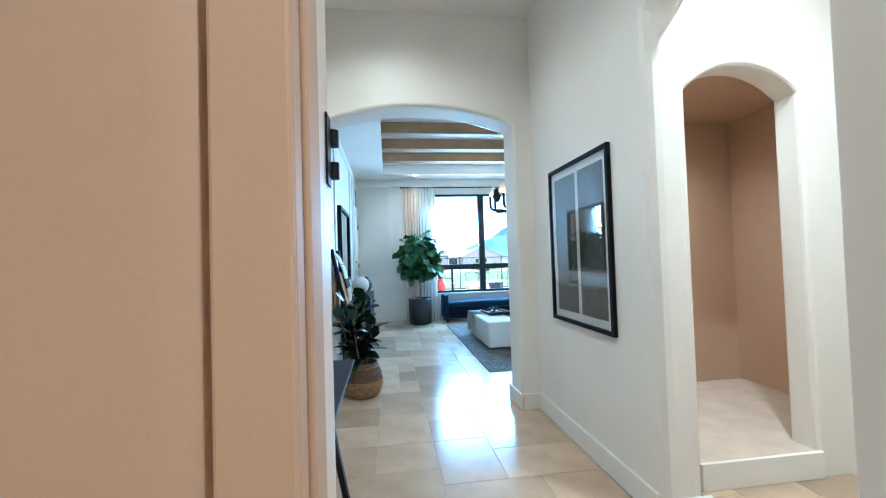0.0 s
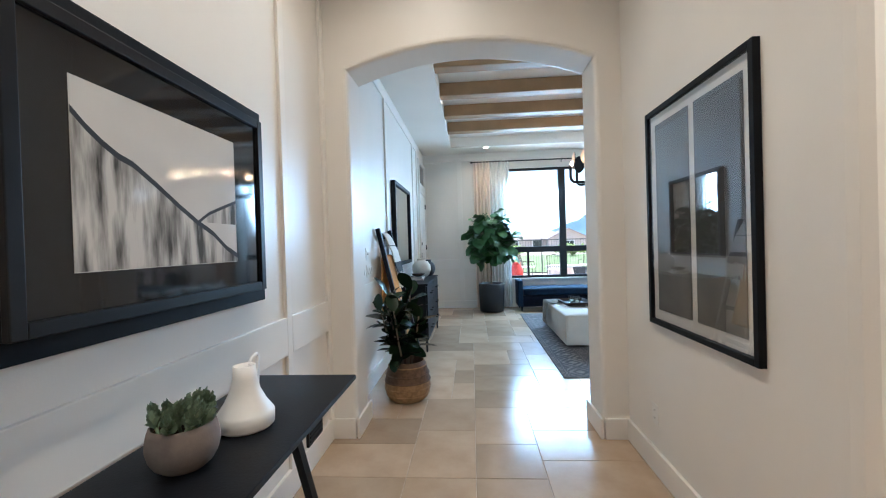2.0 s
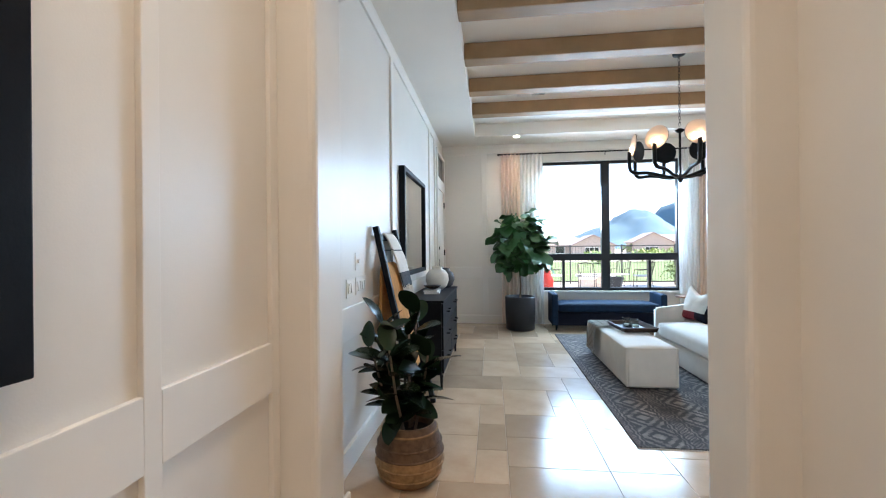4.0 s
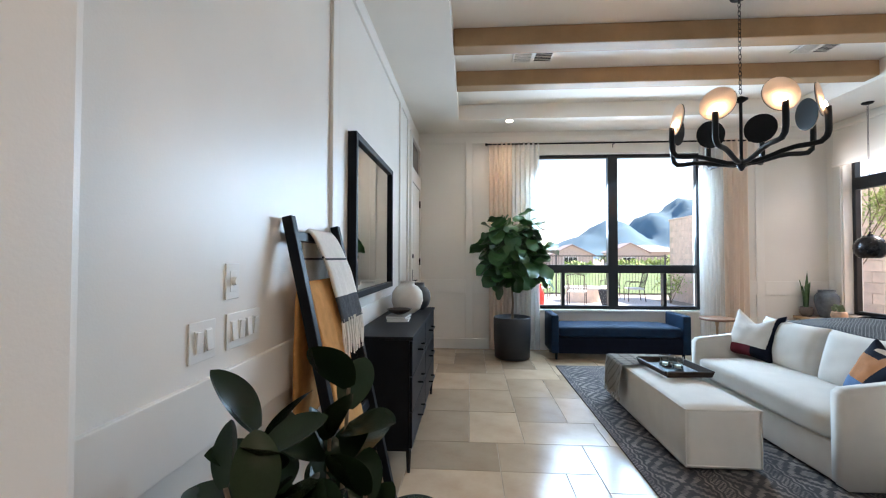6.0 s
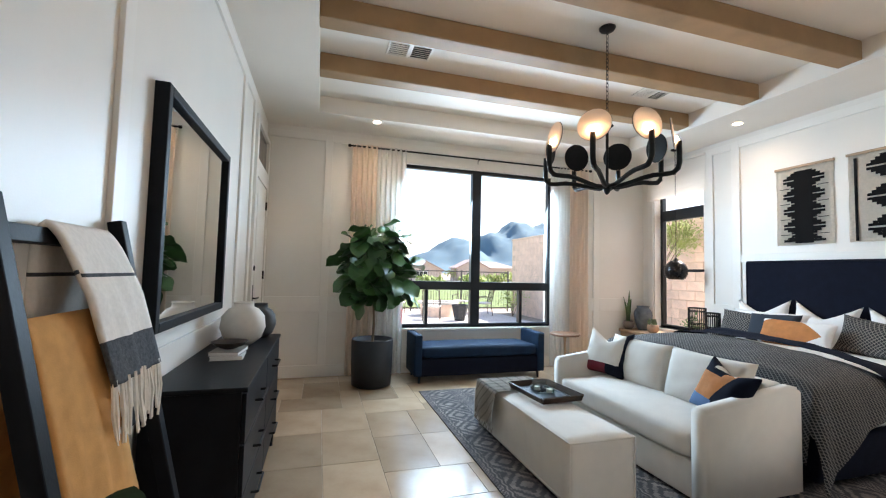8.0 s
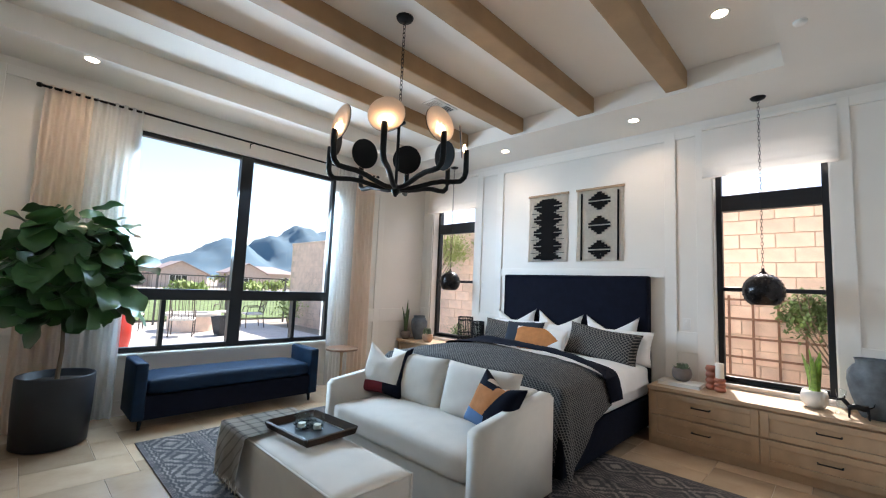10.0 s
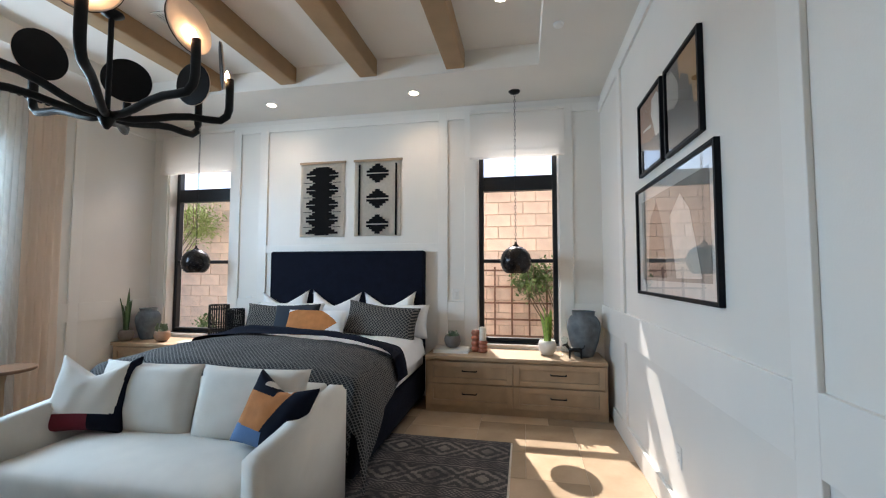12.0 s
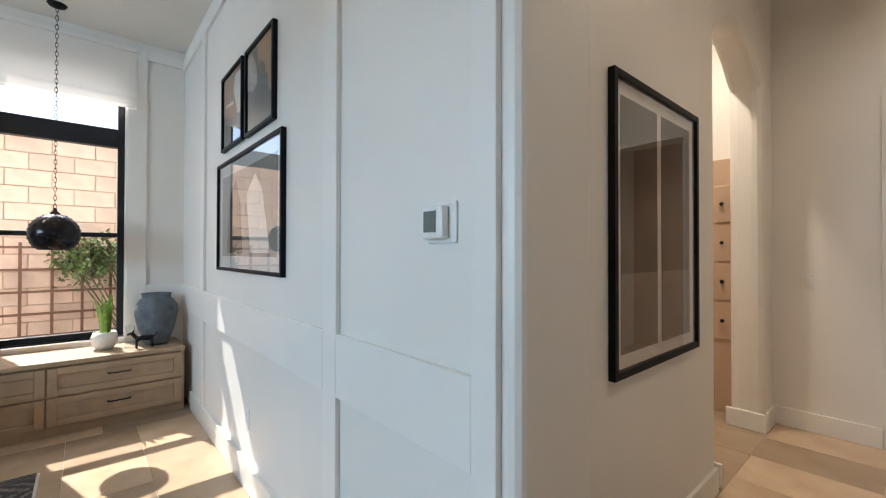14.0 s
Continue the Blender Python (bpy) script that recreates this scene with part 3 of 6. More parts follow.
def panelling(name, axis, face, into, u0, u1, stiles, rails, gaps=()):
    """Flat boards on a wall: stiles (from, to) over the height, rails (low, high) between the stiles."""
    lo, hi = min(face, face + into * P), max(face, face + into * P)
    zlo, zhi = rails[0][0], rails[-1][1]
    for a, b in stiles:
        if axis == "y":
            board(name + "_stile", a, b, lo, hi, 0.15, zhi)
        else:
            board(name + "_stile", lo, hi, a, b, 0.15, zhi)
    spans = []
    cur = u0
    for a, b in sorted(stiles):
        if a > cur:
            spans.append((cur, a))
        cur = b
    if cur < u1:
        spans.append((cur, u1))
    for z0, z1 in rails:
        for a, b in spans:
            if any(ga < (a + b) / 2 < gb and z0 < gz1 and z1 > gz0 for ga, gb, gz0, gz1 in gaps):
                continue
            if axis == "y":
                board(name + "_rail", a, b, lo, hi, z0, z1)
            else:
                board(name + "_rail", lo, hi, a, b, z0, z1)


panelling("trim_south", "y", S0, 1, 1.08, E0, [(1.08, 1.16), (1.865, 1.975), (4.105, 4.22)], [(0.81, 1.045), (3.07, 3.17)])
panelling("trim_west", "x", W0, 1, S0 + 0.02, 8.40, [(5.50, 5.585), (7.74, 7.85), (8.30, 8.40)], [(0.80, 1.0), (3.08, 3.18)])
panelling("trim_north", "y", N0, -1, W0 + P, E0 - P, [(-0.10, 0.0), (0.80, 0.93), (3.37, 3.50), (4.08, 4.19)], [(0.83, 1.03), (3.09, 3.18)], [(0.93, 3.37, 0.5, 2.95)])
panelling("trim_east", "x", E0, -1, S0 + P, N0 - P, [(5.20, 5.34), (5.53, 5.64), (7.79, 7.90), (8.17, 8.31), (4.18, 4.32), (9.24, 9.34)], [(0.84, 1.05), (3.10, 3.19)], [(4.3, 5.2, 0.5, 3.05), (8.3, 9.24, 0.5, 3.05), (5.64, 7.79, 0.5, 1.1)])
board("trim_east_rail", E0 - P, E0, 5.64, 7.79, 1.60, 1.70)
panelling("trim_hall", "x", HW, 1, HS + 0.02, ARCH - 0.002, [(1.155, 1.215), (2.87, 2.93), (3.50, ARCH - 0.002), (0.47, 0.56)], [(0.77, 0.975), (3.30, 3.40)])


# ---- windows ----
def window(name, label, axis, plane, u0, u1, z0, z1, mullions, transoms, depth=0.07):
    """Black framed window in the plane, with panes between mullions (from, to, low, high) and transoms (low, high)."""
    w = empty(name, label, "window", pose(0, 0, 0), kind="structure")

    def bar(n, a, b, c, d, mat=WINDOW, t=depth, off=0.0, bevel=0.004):
        lo, hi = plane - t / 2 + off, plane + t / 2 + off
        bm = box(a, b, lo, hi, c, d, bevel) if axis == "y" else box(lo, hi, a, b, c, d, bevel)
        return part(n, bm, mat, w)

    f = 0.05
    bar("frame_side", u0, u0 + f, z0, z1)
    bar("frame_side", u1 - f, u1, z0, z1)
    bar("frame_head", u0 + f, u1 - f, z1 - f, z1)
    bar("frame_sill", u0 + f, u1 - f, z0, z0 + f)
    for a, b in transoms:
        bar("transom", u0 + f, u1 - f, a, b, t=depth + 0.012)
    for a, b, c, d in mullions:
        bar("mullion", a, b, c, d, t=depth + 0.02)
    p = part("pane", flat_pane(axis, plane + 0.01, u0 + 0.01, u1 - 0.01, z0 + 0.01, z1 - 0.01, -1), GLASS, w)
    p.visible_shadow = False
    return w


wN = window("window_1", "large black framed picture window over the daybed", "y", N0 + 0.09, *WIN_N, [(2.02, 2.16, 0.61, 2.9), (1.335, 1.38, 0.65, 1.135), (2.81, 2.855, 0.65, 1.135)], [(1.135, 1.255)])
wR = window("window_2", "tall narrow black framed window above the drawers", "x", E0 + 0.15, *WIN_R, [], [(2.29, 2.455), (1.48, 1.52)])
wL = window("window_3", "tall narrow black framed window above the drawers", "x", E0 + 0.15, *WIN_L, [], [(2.29, 2.455), (1.48, 1.52)])
part("sill", box(0.90, 3.40, N0 - 0.05, N0 + 0.05, 0.565, 0.60, 0.006), TRIM, wN, "white painted sill")
for w, (a, b, c, d) in ((wR, WIN_R), (wL, WIN_L)):
    part("sill", box(E0 - 0.01, E0 + 0.115, a, b, 0.573, 0.6, 0.004), TRIM, w, "white painted sill")

# door with a transom light at the end of the west wall
d = empty("door_1", "closed white painted patio door with black hardware", "door", pose(W0, 8.93, 0), kind="structure")
part("slab", box(0.002, 0.03, -0.40, 0.42, 0.005, 2.36, 0.004), TRIM, d)
for z0, z1 in ((0.25, 1.0), (1.15, 2.2)):
    part("panel", box(0.03, 0.036, -0.26, 0.28, z0, z1, 0.004), TRIM, d)
for y0, y1 in ((-0.50, -0.405), (0.425, 0.52)):
    part("casing", box(0.0, 0.045, y0, y1, 0, 3.0, 0.004), TRIM, d)
part("casing", box(0.0, 0.044, -0.405, 0.425, 2.365, 2.55, 0.004), TRIM, d)
part("casing", box(0.0, 0.044, -0.405, 0.425, 2.94, 3.0, 0.004), TRIM, d)
part("transom_pane", box(0.004, 0.012, -0.405, 0.425, 2.55, 2.94), TVGLASS, d, "dark transom glass")
for z in (0.35, 1.25, 2.1):
    part("hinge", box(0.03, 0.05, 0.40, 0.418, z, z + 0.1, 0.003), BLACK, d)
lev = part("handle", box(0.03, 0.04, -0.37, -0.31, 0.95, 1.2, 0.004), BLACK, d)
part("lever", tube([(0.04, -0.34, 1.06), (0.075, -0.34, 1.06), (0.08, -0.23, 1.06)], 0.009), BLACK, lev)
part("lock", lathe([(0.028, 0), (0.026, 0.02)], 18), BLACK, d, m=pose(0.03, -0.34, 1.38, 0, 90, 0))


# ---- lamps of the ceilings ----
def downlight(place, watts, colour=(1.0, 0.80, 0.60), group="recessed downlights"):
    d = empty("recessed_downlight", "round white recessed ceiling downlight, switched on", "downlight", pose(*place), group)
    ring = lathe([(0.048, -0.001), (0.062, -0.004), (0.066, 0.0)], 24)
    part("trim_ring", ring, PLASTIC, d, smooth=True)
    part("lens", lathe([(0.046, -0.006), (0.03, -0.0045)], 20), LENS, d, "glowing lens")
    spot_lamp("downlight_beam", (place[0], place[1], place[2] - 0.02), watts, colour)


for q in ((4.63, 7.475, SOF), (4.63, 5.815, SOF), (0.51, 8.95, SOF), (3.57, 4.85, TOP), (0.6, 4.85, TOP)):
    downlight(q, 11.5 if q[2] == SOF else 5.5)
HALL_WARM = (1.0, 0.81, 0.61)
for q in ((-0.05, 1.3, HTOP), (-0.05, 2.7, HTOP)):
    downlight(q, 27, HALL_WARM)
# unseen lamp added in place of the side hall's daylight
downlight((1.7, 1.3, HTOP), 74, (1.0, 0.86, 0.70))
# unseen lamp added behind the camera's start to brighten the entry walls
downlight((0.5, -0.7, 3.0), 58, HALL_WARM)
downlight((2.1, 2.95, 2.60), 21, HALL_WARM)

det = empty("smoke_detector", "small white round ceiling detector", "detector", pose(3.665, 4.42, SOF))
part("body", lathe([(0.02, -0.022), (0.035, -0.018), (0.04, 0.0)], 20), PLASTIC, det, smooth=True)


spk = empty("ceiling_speaker", "round white flush ceiling speaker with a perforated grille", "speaker", pose(1.87, 8.03, TOP))
part("rim", lathe([(0.105, -0.001), (0.112, -0.007), (0.118, 0.0)], 30), PLASTIC, spk, smooth=True)
part("grille", lathe([(0.104, -0.004), (0.05, -0.0045), (0.01, -0.005)], 30), material("speaker_grille", (0.66, 0.64, 0.60), 0.6, var=0.3, scale=300), spk, "fine perforated grille")


def ceiling_vent(place, w, h, n):
    v = empty("ceiling_vent", "white louvred ceiling air vent", "vent", pose(*place), "ceiling vents")
    # no duct is cut: a dark sheet gives the shade behind the slats
    part("backing", box(-w / 2, w / 2, -h / 2, h / 2, -0.004, 0.0), ARTDARK, v, "dark sheet standing for the shaded duct")
    for a, b, c, d in ((-w / 2, w / 2, -h / 2, -h / 2 + 0.02), (-w / 2, w / 2, h / 2 - 0.02, h / 2), (-w / 2, -w / 2 + 0.02, -h / 2 + 0.02, h / 2 - 0.02), (w / 2 - 0.02, w / 2, -h / 2 + 0.02, h / 2 - 0.02), (-0.02, 0.02, -h / 2 + 0.02, h / 2 - 0.02)):
        part("frame", box(a, b, c, d, -0.012, 0.0, 0.002), PLASTIC, v)
    for k in range(n):
        y = -h / 2 + 0.03 + (h - 0.06) * k / (n - 1)
        for s in (-1, 1):
            bm = box(-w / 4 + 0.02, w / 4 - 0.02, -0.006, 0.006, -0.002, 0.002)
            bmesh.ops.transform(bm, matrix=pose(s * w / 4, y, -0.010, 35 * s), verts=bm.verts)
            part("slat", bm, PLASTIC, v)


ceiling_vent((0.62, 7.52, TOP), 0.42, 0.26, 7)
ceiling_vent((3.40, 7.52, TOP), 0.36, 0.22, 7)


# ---- chandelier and pendants ----
def chain(z0, z1, r=0.011, wire=0.0025):
    """Oval links hung one in the next from z0 down to z1."""
    bm = bmesh.new()
    n = max(2, int((z0 - z1) / 0.034))
    for k in range(n):
        z = z0 + (z1 - z0) * (k + 0.5) / n
        pts = []
        for a in range(9):
            s, c = math.sin(2 * math.pi * a / 8), math.cos(2 * math.pi * a / 8)
            pts.append((r * c if k % 2 else 0, 0 if k % 2 else r * c, z + 0.024 * s))
        tube(pts, wire, 5, bm)
    return bm


ch = empty("chandelier", "black iron eight arm chandelier with plaster disc reflectors, lit", "chandelier", pose(2.115, 6.64, 2.07))
part("canopy", lathe([(0.012, TOP - 2.07 - 0.03), (0.06, TOP - 2.07 - 0.018), (0.068, TOP - 2.07)], 24), BLACK, ch, smooth=True)
part("chain", chain(TOP - 2.07 - 0.02, 0.60), BLACK, ch)
part("stem", tube([(0, 0, 0.02), (0, 0, 0.56)], 0.012, 10), BLACK, ch)
part("stem_cap", lathe([(0.01, 0.52), (0.05, 0.545), (0.05, 0.552), (0.012, 0.575)], 20), BLACK, ch, smooth=True)
part("hub", lathe([(0.008, -0.02), (0.022, 0.0), (0.04, 0.04), (0.032, 0.06), (0.012, 0.075)], 18), BLACK, ch, smooth=True)
for k in range(8):
    ang = radians(45 * k - 4)
    c, s = math.cos(ang), math.sin(ang)
    prof = [(0.02, 0.045), (0.10, 0.045), (0.18, 0.065), (0.26, 0.09), (0.34, 0.105), (0.42, 0.105), (0.475, 0.11), (0.505, 0.14), (0.515, 0.18), (0.515, 0.27), (0.513, 0.345)]
    arm = part("arm", tube([(r * c, r * s, z) for r, z in prof], 0.0175, 10, taper=0.021), BLACK, ch, smooth=True)
    turn = pose(0.475 * c, 0.475 * s, 0.41) @ Matrix.Rotation(ang, 4, "Z") @ pose(0, 0, 0, 0, 84, 0)
    part("disc", lathe([(0.118, -0.004), (0.122, 0.0), (0.118, 0.004)], 32), DISC, arm, "pale plaster disc", smooth=False, m=turn)
    back = Matrix.Translation((-0.0065 * c, -0.0065 * s, 0)) @ turn
    part("disc_back", lathe([(0.119, -0.002), (0.1225, 0.0), (0.119, 0.002)], 32), BLACK, arm, "black metal disc back", m=back)
    part("bulb", lathe([(0.004, 0.0), (0.012, 0.012), (0.013, 0.024), (0.008, 0.042), (0.002, 0.055)], 12), BULB, arm, "glowing candle bulb", smooth=True, m=pose(0.499 * c, 0.499 * s, 0.335))

for q, lab in (((4.79, 4.775, 1.485), "smoked dark globe pendant on a chain, lit"), ((4.79, 8.54, 1.485), "smoked dark globe pendant on a chain, lit")):
    p = empty("globe_pendant", lab, "pendant lamp", pose(*q), "bedside globe pendants")
    h = SOF - q[2]
    part("canopy", lathe([(0.01, h - 0.03), (0.05, h - 0.016), (0.062, h)], 22), BLACK, p, smooth=True)
    part("chain", chain(h - 0.02, 0.19, 0.009, 0.002), BLACK, p)
    part("cap", lathe([(0.03, 0.142), (0.032, 0.16), (0.014, 0.175), (0.01, 0.2)], 16), SMOKE, p, smooth=True)
    prof = [(0.155 * math.sin(radians(a)), -0.155 * math.cos(radians(a))) for a in range(38, 172, 9)]
    shell = bmesh.new()
    lathe(prof, 30, shell)
    bmesh.ops.delete(shell, geom=[f for f in shell.faces if len(f.verts) > 4], context="FACES")
    part("globe", shell, SMOKE, p, smooth=True)
    studs = bmesh.new()
    for a in range(50, 165, 13):
        for k in range(14):
            b = 2 * math.pi * (k + 0.5 * ((a // 13) % 2)) / 14
            v = Vector((math.sin(radians(a)) * math.cos(b), math.sin(radians(a)) * math.sin(b), -math.cos(radians(a))))
            r = bmesh.ops.create_icosphere(studs, subdivisions=1, radius=0.006)
            for w in r["verts"]:
                w.co += v * 0.155
    part("studs", studs, BLACK, p)["kind"] = "stuff"
    part("bulb", lathe([(0.006, 0.02), (0.022, -0.01), (0.022, -0.03), (0.004, -0.055)], 14), emitter("warm_bulb", (1.0, 0.75, 0.45), 12), p, "glowing bulb", smooth=True)

# ---- curtains and shades ----
rod = empty("curtain_rod", "thin black iron curtain rod with brackets", "curtain rod", pose(2.08, 9.385, 3.05))
part("bar", tube([(-1.86, 0, 0), (1.88, 0, 0)], 0.012, 10), BLACK, rod)
for x in (-1.87, 1.89):
    part("finial", lathe([(0.012, -0.02), (0.02, -0.012), (0.02, 0.012), (0.012, 0.02)], 14), BLACK, rod, m=pose(x, 0, 0, 0, 90, 0))
for x in (-1.80, 0.0, 1.82):
    part("bracket", tube([(x, 0, -0.005), (x, 0.085, -0.005), (x, 0.085, -0.05)], 0.007, 8), BLACK, rod)


def pleats(x0, x1, z0, z1, folds, depth, seed):
    """A hanging cloth with folds that wander a little towards the hem."""
    bm = bmesh.new()
    nu, nv = folds * 10, 16
    rnd = random.Random(seed)
    ph = [rnd.uniform(-0.5, 0.5) for _ in range(folds + 2)]
    rows = []
    for j in range(nv + 1):
        t = j / nv
        row = []
        for i in range(nu + 1):
            u = i / nu
            k = u * folds
            w = ph[int(k)] * (1 - k % 1) + ph[int(k) + 1] * (k % 1)
            y = depth * math.sin(2 * math.pi * k + 0.9 * w * t) * (0.75 + 0.25 * t) + 0.01 * math.sin(7 * u + 3 * t)
            row.append(bm.verts.new((x0 + (x1 - x0) * u + 0.012 * w * t, y, z1 + (z0 - z1) * t)))
        rows.append(row)
    for a, b in zip(rows, rows[1:]):
        for k in range(nu):
            bm.faces.new((a[k], a[k + 1], b[k + 1], b[k]))
    return bm


for x, lin, sh in ((0.25, (0.0, 0.34), (0.32, 0.74)), (3.28, (0.30, 0.66), (-0.02, 0.32))):
    c = empty("curtain", "floor length cream linen curtain with a sheer edge, drawn open", "curtain", pose(x, 9.385, 0), "window curtains")
    part("linen", pleats(*lin, 0.015, 3.075, 5, 0.030, int(x * 7)), CURTAIN, c, "cream linen pleats", smooth=True)
    part("sheer", pleats(*sh, 0.015, 3.07, 6, 0.026, int(x * 9)), SHEER, c, "translucent white sheer", smooth=True)

for y0, y1 in ((4.26, 5.275), (8.27, 9.32)):
    s = empty("roman_shade", "cream linen roman shade, mostly raised", "window shade", pose(E0 - 0.02, (y0 + y1) / 2, 2.62), "roman shades")
    w = (y1 - y0) / 2
    bm = bmesh.new()
    prof = [(0.0, 0.53), (-0.012, 0.36), (-0.02, 0.18), (-0.035, 0.12), (-0.02, 0.095), (-0.045, 0.07), (-0.028, 0.05), (-0.05, 0.03), (-0.03, 0.0), (-0.015, 0.006)]
    rows = [[bm.verts.new((x, -w + 2 * w * k / 12, z + 0.004 * math.sin(k * 1.7))) for k in range(13)] for x, z in prof]
    for a, b in zip(rows, rows[1:]):
        for k in range(12):
            bm.faces.new((a[k], a[k + 1], b[k + 1], b[k]))
    part("cloth", bm, BLIND, s, smooth=True)
    part("head_rail", box(-0.03, 0.018, -w, w, 0.515, 0.545, 0.004), BLIND, s)

# ---- bed ----
bed = empty("bed", "king bed with a tall navy upholstered headboard", "bed", pose(4.0, 6.75, 0))
part("headboard", box(0.965, 1.055, -0.975, 0.92, 0.06, 1.615, 0.025, 4), NAVYDARK, bed, smooth=True)
hb = bed.children[0]
part("welt", tube([(0.963, -0.95, 0.2), (0.963, -0.95, 1.59), (0.963, 0.895, 1.59), (0.963, 0.895, 0.2)], 0.006, 6), NAVYDARK, hb)
part("base", box(-0.95, 0.95, -0.99, 0.99, 0.06, 0.36, 0.02, 3), NAVYDARK, bed, smooth=True)
part("mattress", box(-0.93, 0.95, -0.98, 0.98, 0.36, 0.66, 0.05, 4), WHITECLOTH, bed, smooth=True)
for x in (-0.85, 0.85):
    for y in (-0.85, 0.85):
        part("leg", box(x - 0.03, x + 0.03, y - 0.03, y + 0.03, 0.0, 0.06, 0.004), BLACKWOOD, bed)


def drape(x0, x1, half, top, side_drop, foot_drop, nx=60, ny=72, puff=0.05, seed=1.0, skew=0.0, skew2=None):
    """Bedding spread from x1 (head) to x0 (foot), hanging over both sides and the foot."""
    bm = bmesh.new()
    total = (x1 - x0) + foot_drop
    rows = []
    for i in range(nx + 1):
        a = total * i / nx
        row = []
        along = min(1.0, a / (x1 - x0))
        drop = side_drop(along)
        for j in range(ny + 1):
            b = (2 * j / ny - 1) * (half + drop)
            side = max(-1.0, min(1.0, b / half))
            near = 1 - along if skew2 is None else 1.0
            x, y, z = x1 - a + skew * side * near, b, top
            over_s, over_f = max(0.0, abs(b) - half), max(0.0, a - (x1 - x0))
            r = 0.09
            if over_s > 0:
                y = math.copysign(half + r * (1 - math.exp(-over_s / r)) * 0.5 + 0.05 * over_s, b)
                z -= over_s - r * 0.5 * (1 - math.exp(-over_s / r))
            if over_f > 0:
                x = x0 - r * 0.5 * (1 - math.exp(-over_f / r)) - 0.05 * over_f
                z -= (over_f - r * 0.5 * (1 - math.exp(-over_f / r))) * (1.0 if over_s == 0 else 0.55)
            e = max(0.0, 1 - (abs(b) / half) ** 4) if over_s == 0 else 0
            z += puff * e * (0.6 + 0.4 * math.sin(math.pi * min(1, along)))
            n = noise.noise(Vector((x * 2.6, y * 2.6, seed))) * 0.018 + noise.noise(Vector((x * 7, y * 7, seed + 3))) * 0.006
            z += n
            if over_s > 0.05 or over_f > 0.05:
                wob = 0.022 * math.sin(9 * (x if over_s > 0.05 else y) + 2 * seed)
                if over_s > 0.05:
                    y += math.copysign(abs(wob) * min(1, over_s * 3), b)
                else:
                    x -= abs(wob) * min(1, over_f * 3)
            row.append(bm.verts.new((x, y, max(z, 0.03))))
        rows.append(row)
    for a, b in zip(rows, rows[1:]):
        for k in range(ny):
            bm.faces.new((a[k], a[k + 1], b[k + 1], b[k]))
    return bm


cover = empty("duvet", "charcoal duvet with a small cream lattice and navy turned edge", "duvet", pose(4.0, 6.75, 0))
part("quilt", drape(-0.97, 0.08, 1.0, 0.70, lambda t: 0.26 + 0.36 * t * t, 0.55, puff=0.11, skew=0.30), DUVET, cover, smooth=True)
part("turned_edge", drape(-0.06, 0.15, 1.014, 0.742, lambda t: 0.27, 0.0, 10, 72, 0.115, skew=0.30, skew2=1), NAVYDARK, cover, "navy turned back border", smooth=True)
sheet = empty("bed_sheet", "white cotton sheet folded back over the bed", "sheet", pose(4.0, 6.75, 0))
part("cloth", drape(-0.20, 0.72, 0.985, 0.685, lambda t: 0.20, 0.0, 26, 60, 0.05, 4.0), WHITECLOTH, sheet, smooth=True)


def pillow(name, label, place, w, h, d, mats, rz, lean, rule=None, pinch=0.0, tilt=0.0, group=""):
    """A cushion standing on its lower edge; rz turns its face, lean tips it back."""
    ob = part(name, cushion(w, h, d, 84 if rule else 18, pinch), mats, smooth=True)
    ob.matrix_basis = pose(*place) @ pose(0, 0, 0, 0, 0, rz) @ pose(0, 0, 0, 90 - lean, 0, 0) @ pose(0, h / 2, 0, 0, 0, tilt)
    if rule:
        paint_by(ob, rule)
    return tagged(ob, label, "pillow", group)


# faces look towards -x: rz = -90
for k, y in enumerate((7.42, 6.80, 6.15)):
    pillow("euro_pillow", "large white cotton pillow leaning on the headboard", (4.84, y, 0.68), 0.60, 0.49, 0.17, [WHITECLOTH], -90, 12, pinch=0.15, tilt=(3, -2, 2)[k], group="white bed pillows")
for y in (7.35, 6.15):
    pillow("sleeping_pillow", "white cotton sleeping pillow standing on the bed", (4.74, y - 0.05, 0.68), 0.84, 0.36, 0.15, [WHITECLOTH], -90, 16, group="white sleeping pillows")
pillow("lattice_pillow", "charcoal pillow with a fine cream lattice", (4.60, 7.38, 0.70), 0.74, 0.34, 0.16, [SHAM], -90, 20, pinch=0.02, group="lattice pillows")
pillow("lattice_pillow", "charcoal pillow with a fine cream lattice", (4.60, 6.16, 0.70), 0.80, 0.36, 0.16, [SHAM], -90, 20, pinch=0.02, tilt=-6, group="lattice pillows")
pillow("throw_pillow", "slate blue square throw pillow on the bed", (4.50, 7.08, 0.72), 0.52, 0.33, 0.14, [SLATE], -90, 24, tilt=3)
pillow("lumbar_pillow", "rust orange lumbar pillow with a white end", (4.41, 6.80, 0.73), 0.66, 0.27, 0.15, [ORANGE, WHITECLOTH], -90, 26, lambda c: 1 if abs(c.y + 0.01) > 0.155 * (1 - ((c.x + 0.10) / 0.36) ** 2) else 0)

# ---- sofa ----
sofa = empty("sofa", "small cream linen loveseat with sloping arms, facing the ottoman", "sofa", pose(2.10, 6.57, 0))
L, TH = 0.83, 0.13


